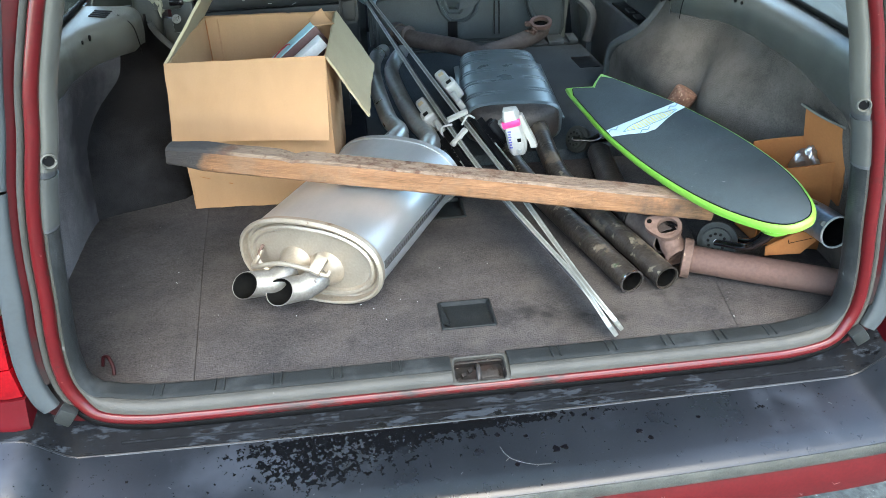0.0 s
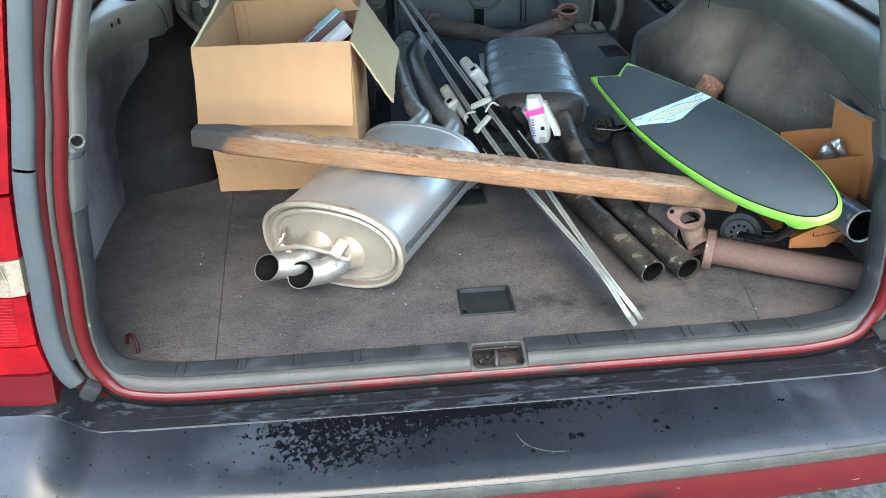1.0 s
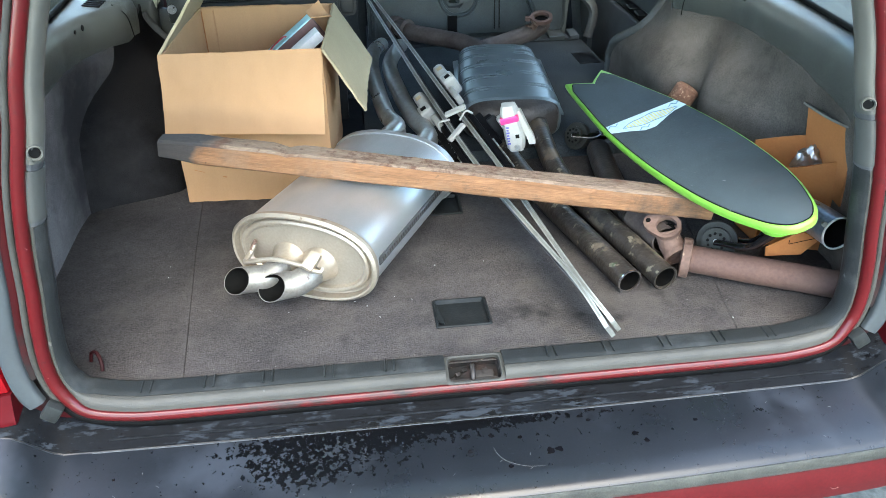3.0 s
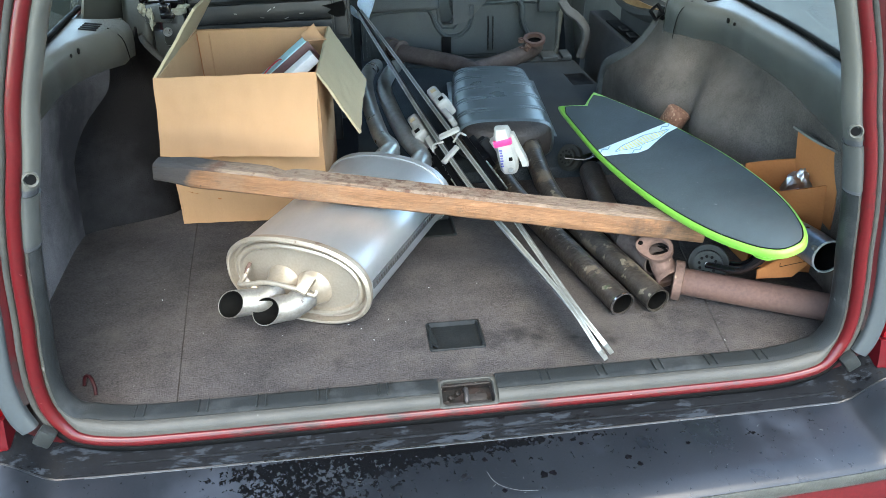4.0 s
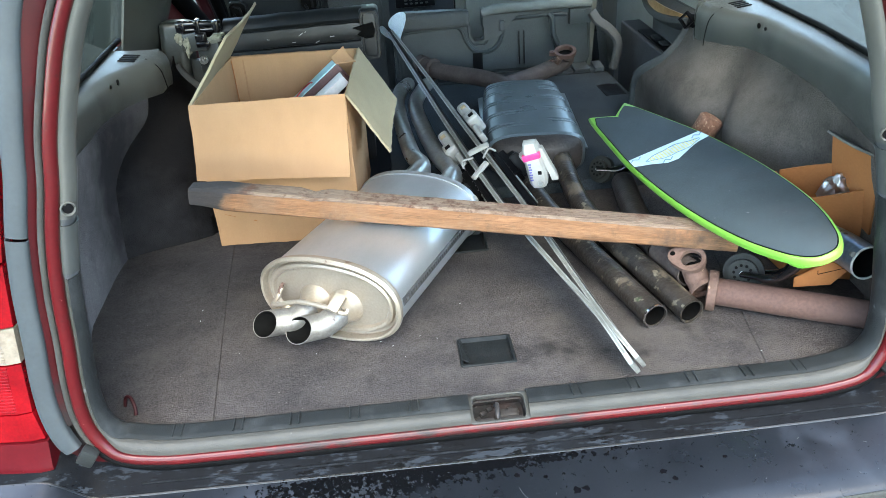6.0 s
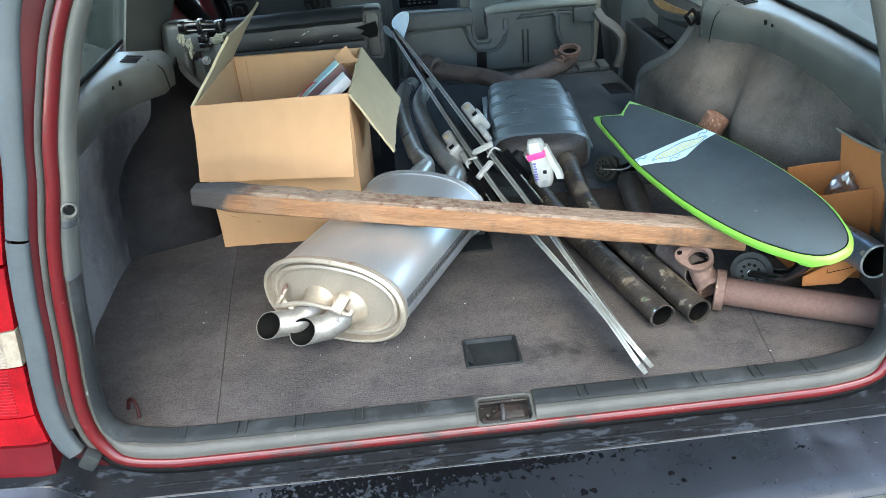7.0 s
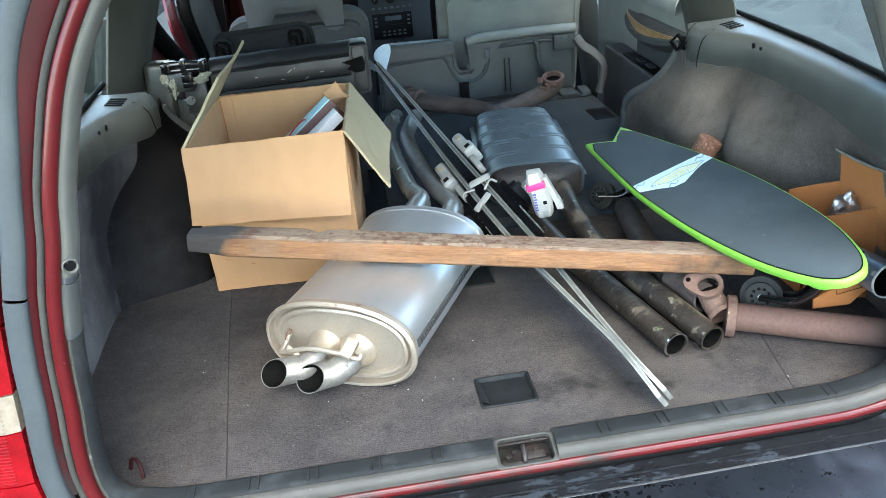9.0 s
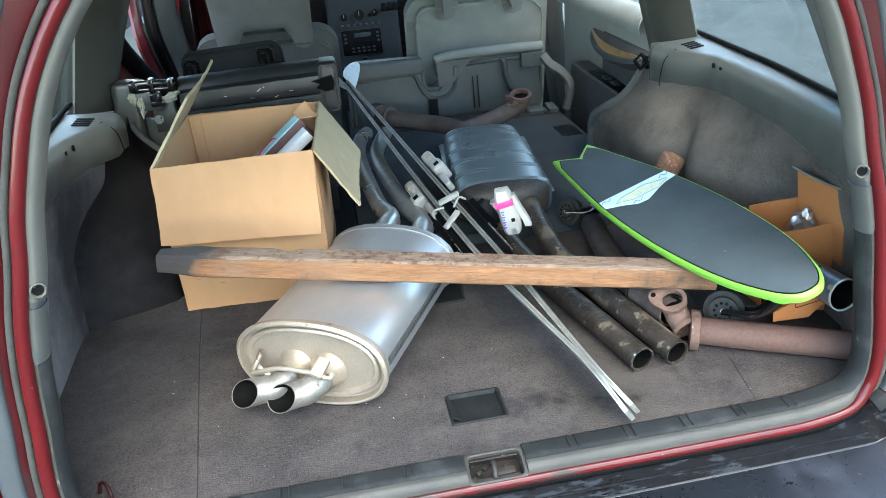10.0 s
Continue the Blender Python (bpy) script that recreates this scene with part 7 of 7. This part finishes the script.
        wh = part("wheel", cyl(r, 0.03, 32, Matrix.Translation(W) @ q, 0.009), DARK_WHEEL, ca, "black urethane wheel")
        part("axle_cap", cyl(0.0045, 0.037, 12, Matrix.Translation(W) @ q, 0.0015), STEEL_PIPE, wh)
        part("hub", cyl(0.017, 0.032, 24, Matrix.Translation(W) @ q, 0.003), DARK_WHEEL, wh)
        for k in range(10):
            a_ = k * math.tau / 10
            part("hub_hole", cyl(0.0024, 0.0335, 8, Matrix.Translation(W) @ q @ pose(0.0135 * math.cos(a_), 0.0135 * math.sin(a_), 0)), SOOT_AND_HOLES, wh)
    return m


board()

# ---- cargo: pale rusty downpipe with collar, and the flanged elbow beside it ----
dp = thing("downpipe", pose(0.48, 0.12, 0.0), "pinkish rusted exhaust downpipe with a collar", "exhaust pipe")
a, b = Vector((0.374, 0.177, 0.033)), Vector((0.64, 0.05, 0.023))
part("pipe", tube([a, a.lerp(b, 0.4), a.lerp(b, 0.7) + Vector((0, 0.002, 0)), b], 0.0222, 28, 0.003, 8, wobble=0.012), RUST_PINK, dp)
d = (b - a).normalized()
part("collar", loft(rings([a - d * 0.004, a - d * 0.003, a + d * 0.010, a + d * 0.011], [0.0305, 0.033, 0.033, 0.0305], 28), caps=True), RUST, dp, "reddish rusted pipe collar")
el = thing("flanged_elbow", pose(0.35, 0.26, 0.0), "rusty exhaust elbow with a two-bolt flange", "exhaust pipe")
part("elbow_pipe", tube([(0.354, 0.211, 0.069), (0.357, 0.206, 0.056), (0.362, 0.193, 0.042), (0.366, 0.178, 0.034)], [0.0195, 0.019, 0.02, 0.024], 22, 0.003, 8, wobble=0.02), RUST, el)
FM = pose(0.353, 0.209, 0.071, 30, 0, -42)
pts = []
for k in range(40):
    t = math.tau * k / 40
    r = 0.0235 + 0.015 * max(0.0, -math.cos(t)) ** 4
    pts.append((r * math.cos(t), r * math.sin(t)))
bm = loft([[FM @ Vector((x, y, z)) for x, y in pts] for z in (0, 0.009)] + [[FM @ Vector((0.0165 * math.cos(math.tau * k / 40), 0.0165 * math.sin(math.tau * k / 40), z)) for k in range(40)] for z in (0.009, 0)]
          + [[FM @ Vector((x, y, 0)) for x, y in pts]])
part("flange", bm, RUST, el, "two-bolt iron flange")
part("bolt_hole", cyl(0.004, 0.0105, 12, FM @ pose(-0.031, 0, 0.0047)), SOOT_AND_HOLES, el)
part("flange_dark", cyl(0.0165, 0.004, 24, FM @ pose(0, 0, -0.012)), SOOT_AND_HOLES, el)
part("runner", tube([(0.335, 0.3, 0.045), (0.33, 0.38, 0.045), (0.345, 0.5, 0.04), (0.36, 0.6, 0.04)], 0.024, 20, 0.003, 6, wobble=0.02), HEAT_CAP, el)
part("runner_joint", tube([(0.356, 0.215, 0.045), (0.348, 0.255, 0.045), (0.335, 0.3, 0.045)], 0.0245, 20, 0.003, 6), RUST_DARK, el)
rp = thing("rusty_pipe_stub", pose(0.53, 0.62, 0.0), "orange rusted pipe end beside the wheel arch", "exhaust pipe")
part("pipe", join(tube([(0.478, 0.642, 0.025), (0.515, 0.641, 0.08), (0.546, 0.634, 0.138)], [0.026, 0.026, 0.0255], 22, 0.003, 6, wobble=0.03),
                  loft(rings([Vector((0.54, 0.636, 0.126)), Vector((0.5515, 0.6325, 0.1495)), Vector((0.5535, 0.632, 0.1535)), Vector((0.554, 0.6318, 0.1545))], [0.0255, 0.0262, 0.0225, 0.01], 22, 1.0, 0.04), caps=True)), RUST_ORANGE, rp)
ch = thing("chrome_tail_pipe", pose(0.6, 0.15, 0.0), "polished steel pipe elbow with open end", "exhaust pipe")
TAIL = [(0.535, 0.3, 0.075), (0.55, 0.25, 0.094), (0.567, 0.2, 0.096), (0.575, 0.15, 0.101), (0.5775, 0.102, 0.1045)]
part("pipe", tube(TAIL, 0.026, 30, 0.0016, 8), BLUED, ch)
part("pipe_inside", tube(TAIL[2:], 0.0243, 26, 0.001, 2), SOOT_AND_HOLES, ch)
part("bead", tube([(0.5776, 0.103, 0.1044), (0.5778, 0.1, 0.1047)], 0.0268, 30, 0.0019, 1), CUT_RIM, ch, "bright cut rim")
part("spot_weld", join(cyl(0.0035, 0.008, 10, pose(0.5545, 0.107, 0.1195, 70, -30), 0.001), cyl(0.0045, 0.003, 10, pose(0.554, 0.104, 0.1205, 70, -30), 0.001)), STEEL_PIPE, ch, "small screw on the pipe")


# ---- cargo: small open carton by the right wall ----
def small_carton():
    c = thing("small_cardboard_box", pose(0.59, 0.26, 0.0), "small open brown cardboard box with loose flaps", "box")
    t = 0.0035

    def wall(a, b, c_, d_, name, mt=CARD_DARK, label=""):
        return part(name, quad_panel(a, b, c_, d_, t, 8, 6, 0.003), mt, c, label, sharp=50)
    wall((0.545, 0.25, 0.003), (0.636, 0.214, 0.003), (0.634, 0.215, 0.171), (0.543, 0.25, 0.146), "front_wall")
    wall((0.54, 0.322, 0.003), (0.543, 0.255, 0.003), (0.541, 0.255, 0.145), (0.536, 0.322, 0.166), "side_wall")
    wall((0.64, 0.214, 0.003), (0.643, 0.312, 0.003), (0.638, 0.31, 0.172), (0.636, 0.216, 0.168), "side_wall")
    wall((0.64, 0.312, 0.003), (0.543, 0.324, 0.003), (0.541, 0.322, 0.168), (0.635, 0.309, 0.177), "back_wall")
    wall((0.546, 0.252, 0.006), (0.637, 0.218, 0.006), (0.638, 0.308, 0.006), (0.546, 0.319, 0.006), "bottom")
    # tall side flap with a dirty folded edge, and a loose tapered tuck flap in front
    wall((0.641, 0.316, 0.118), (0.637, 0.19, 0.1), (0.626, 0.187, 0.231), (0.613, 0.3, 0.236), "raised_flap")
    wall((0.612, 0.301, 0.2365), (0.626, 0.186, 0.2315), (0.617, 0.192, 0.2385), (0.602, 0.303, 0.2405), "folded_edge", FLAP_EDGE, "dirty grey folded edge")
    slope = pose(0.548, 0.16, 0.055, 80)
    flap = part("tuck_flap", slab([(-0.046, -0.018), (0.016, -0.02), (0.042, 0.001), (0.045, 0.007), (0.036, 0.0155), (0.006, 0.019), (-0.046, -0.002)], 0.003, slope, 0.001, 2), CARD_DARK, c, "tapered loose flap with a cut slot")
    part("slot", join(box(0.05, 0.0009, 0.0006, 0, slope @ pose(0.017, 0.004, 0.0033, 0, 0, 8)), box(0.0009, 0.006, 0.0006, 0, slope @ pose(-0.008, 0.004, 0.0033))), SOOT_AND_HOLES, flap)


small_carton()
fb = thing("plastic_bag", pose(0.61, 0.267, 0.12), "crumpled clear plastic bag in the small box", "bag")
bm = bmesh.new()
bmesh.ops.create_icosphere(bm, subdivisions=4, radius=1.0)
for v in bm.verts:
    v.co *= 1 + 0.4 * noise.noise(v.co * 1.9) + 0.1 * noise.noise(v.co * 5)
    v.co.x *= 1.0 - 0.45 * max(0.0, v.co.z)
bm.transform(Matrix.Translation((0.609, 0.264, 0.15)) @ Matrix.Diagonal((0.024, 0.016, 0.027, 1)))
part("film", bm, FILM, fb, sharp=35)

# ---- small loose things ----
wr = thing("red_wire", pose(-0.515, 0.07, 0.0), "short bent end of dark red cable", "cable")
part("cable", rod([(-0.537, 0.072, 0.004), (-0.534, 0.076, 0.017), (-0.525, 0.07, 0.02), (-0.518, 0.059, 0.012), (-0.517, 0.053, 0.001)], 0.0026, 8), DEEP_RED, wr)
rnd = random.Random(12)
for i in range(14):
    x, y = rnd.uniform(-0.5, 0.5), rnd.uniform(0.03, 0.38)
    cr = tagged(part("litter_crumb", box(rnd.uniform(0.0008, 0.003), rnd.uniform(0.0005, 0.001), 0.0008, 0, pose(x, y, 0.0012, 0, 0, rnd.uniform(0, 180))), PALE), "tiny pale crumb of litter on the carpet", "litter", "crumbs on the carpet")
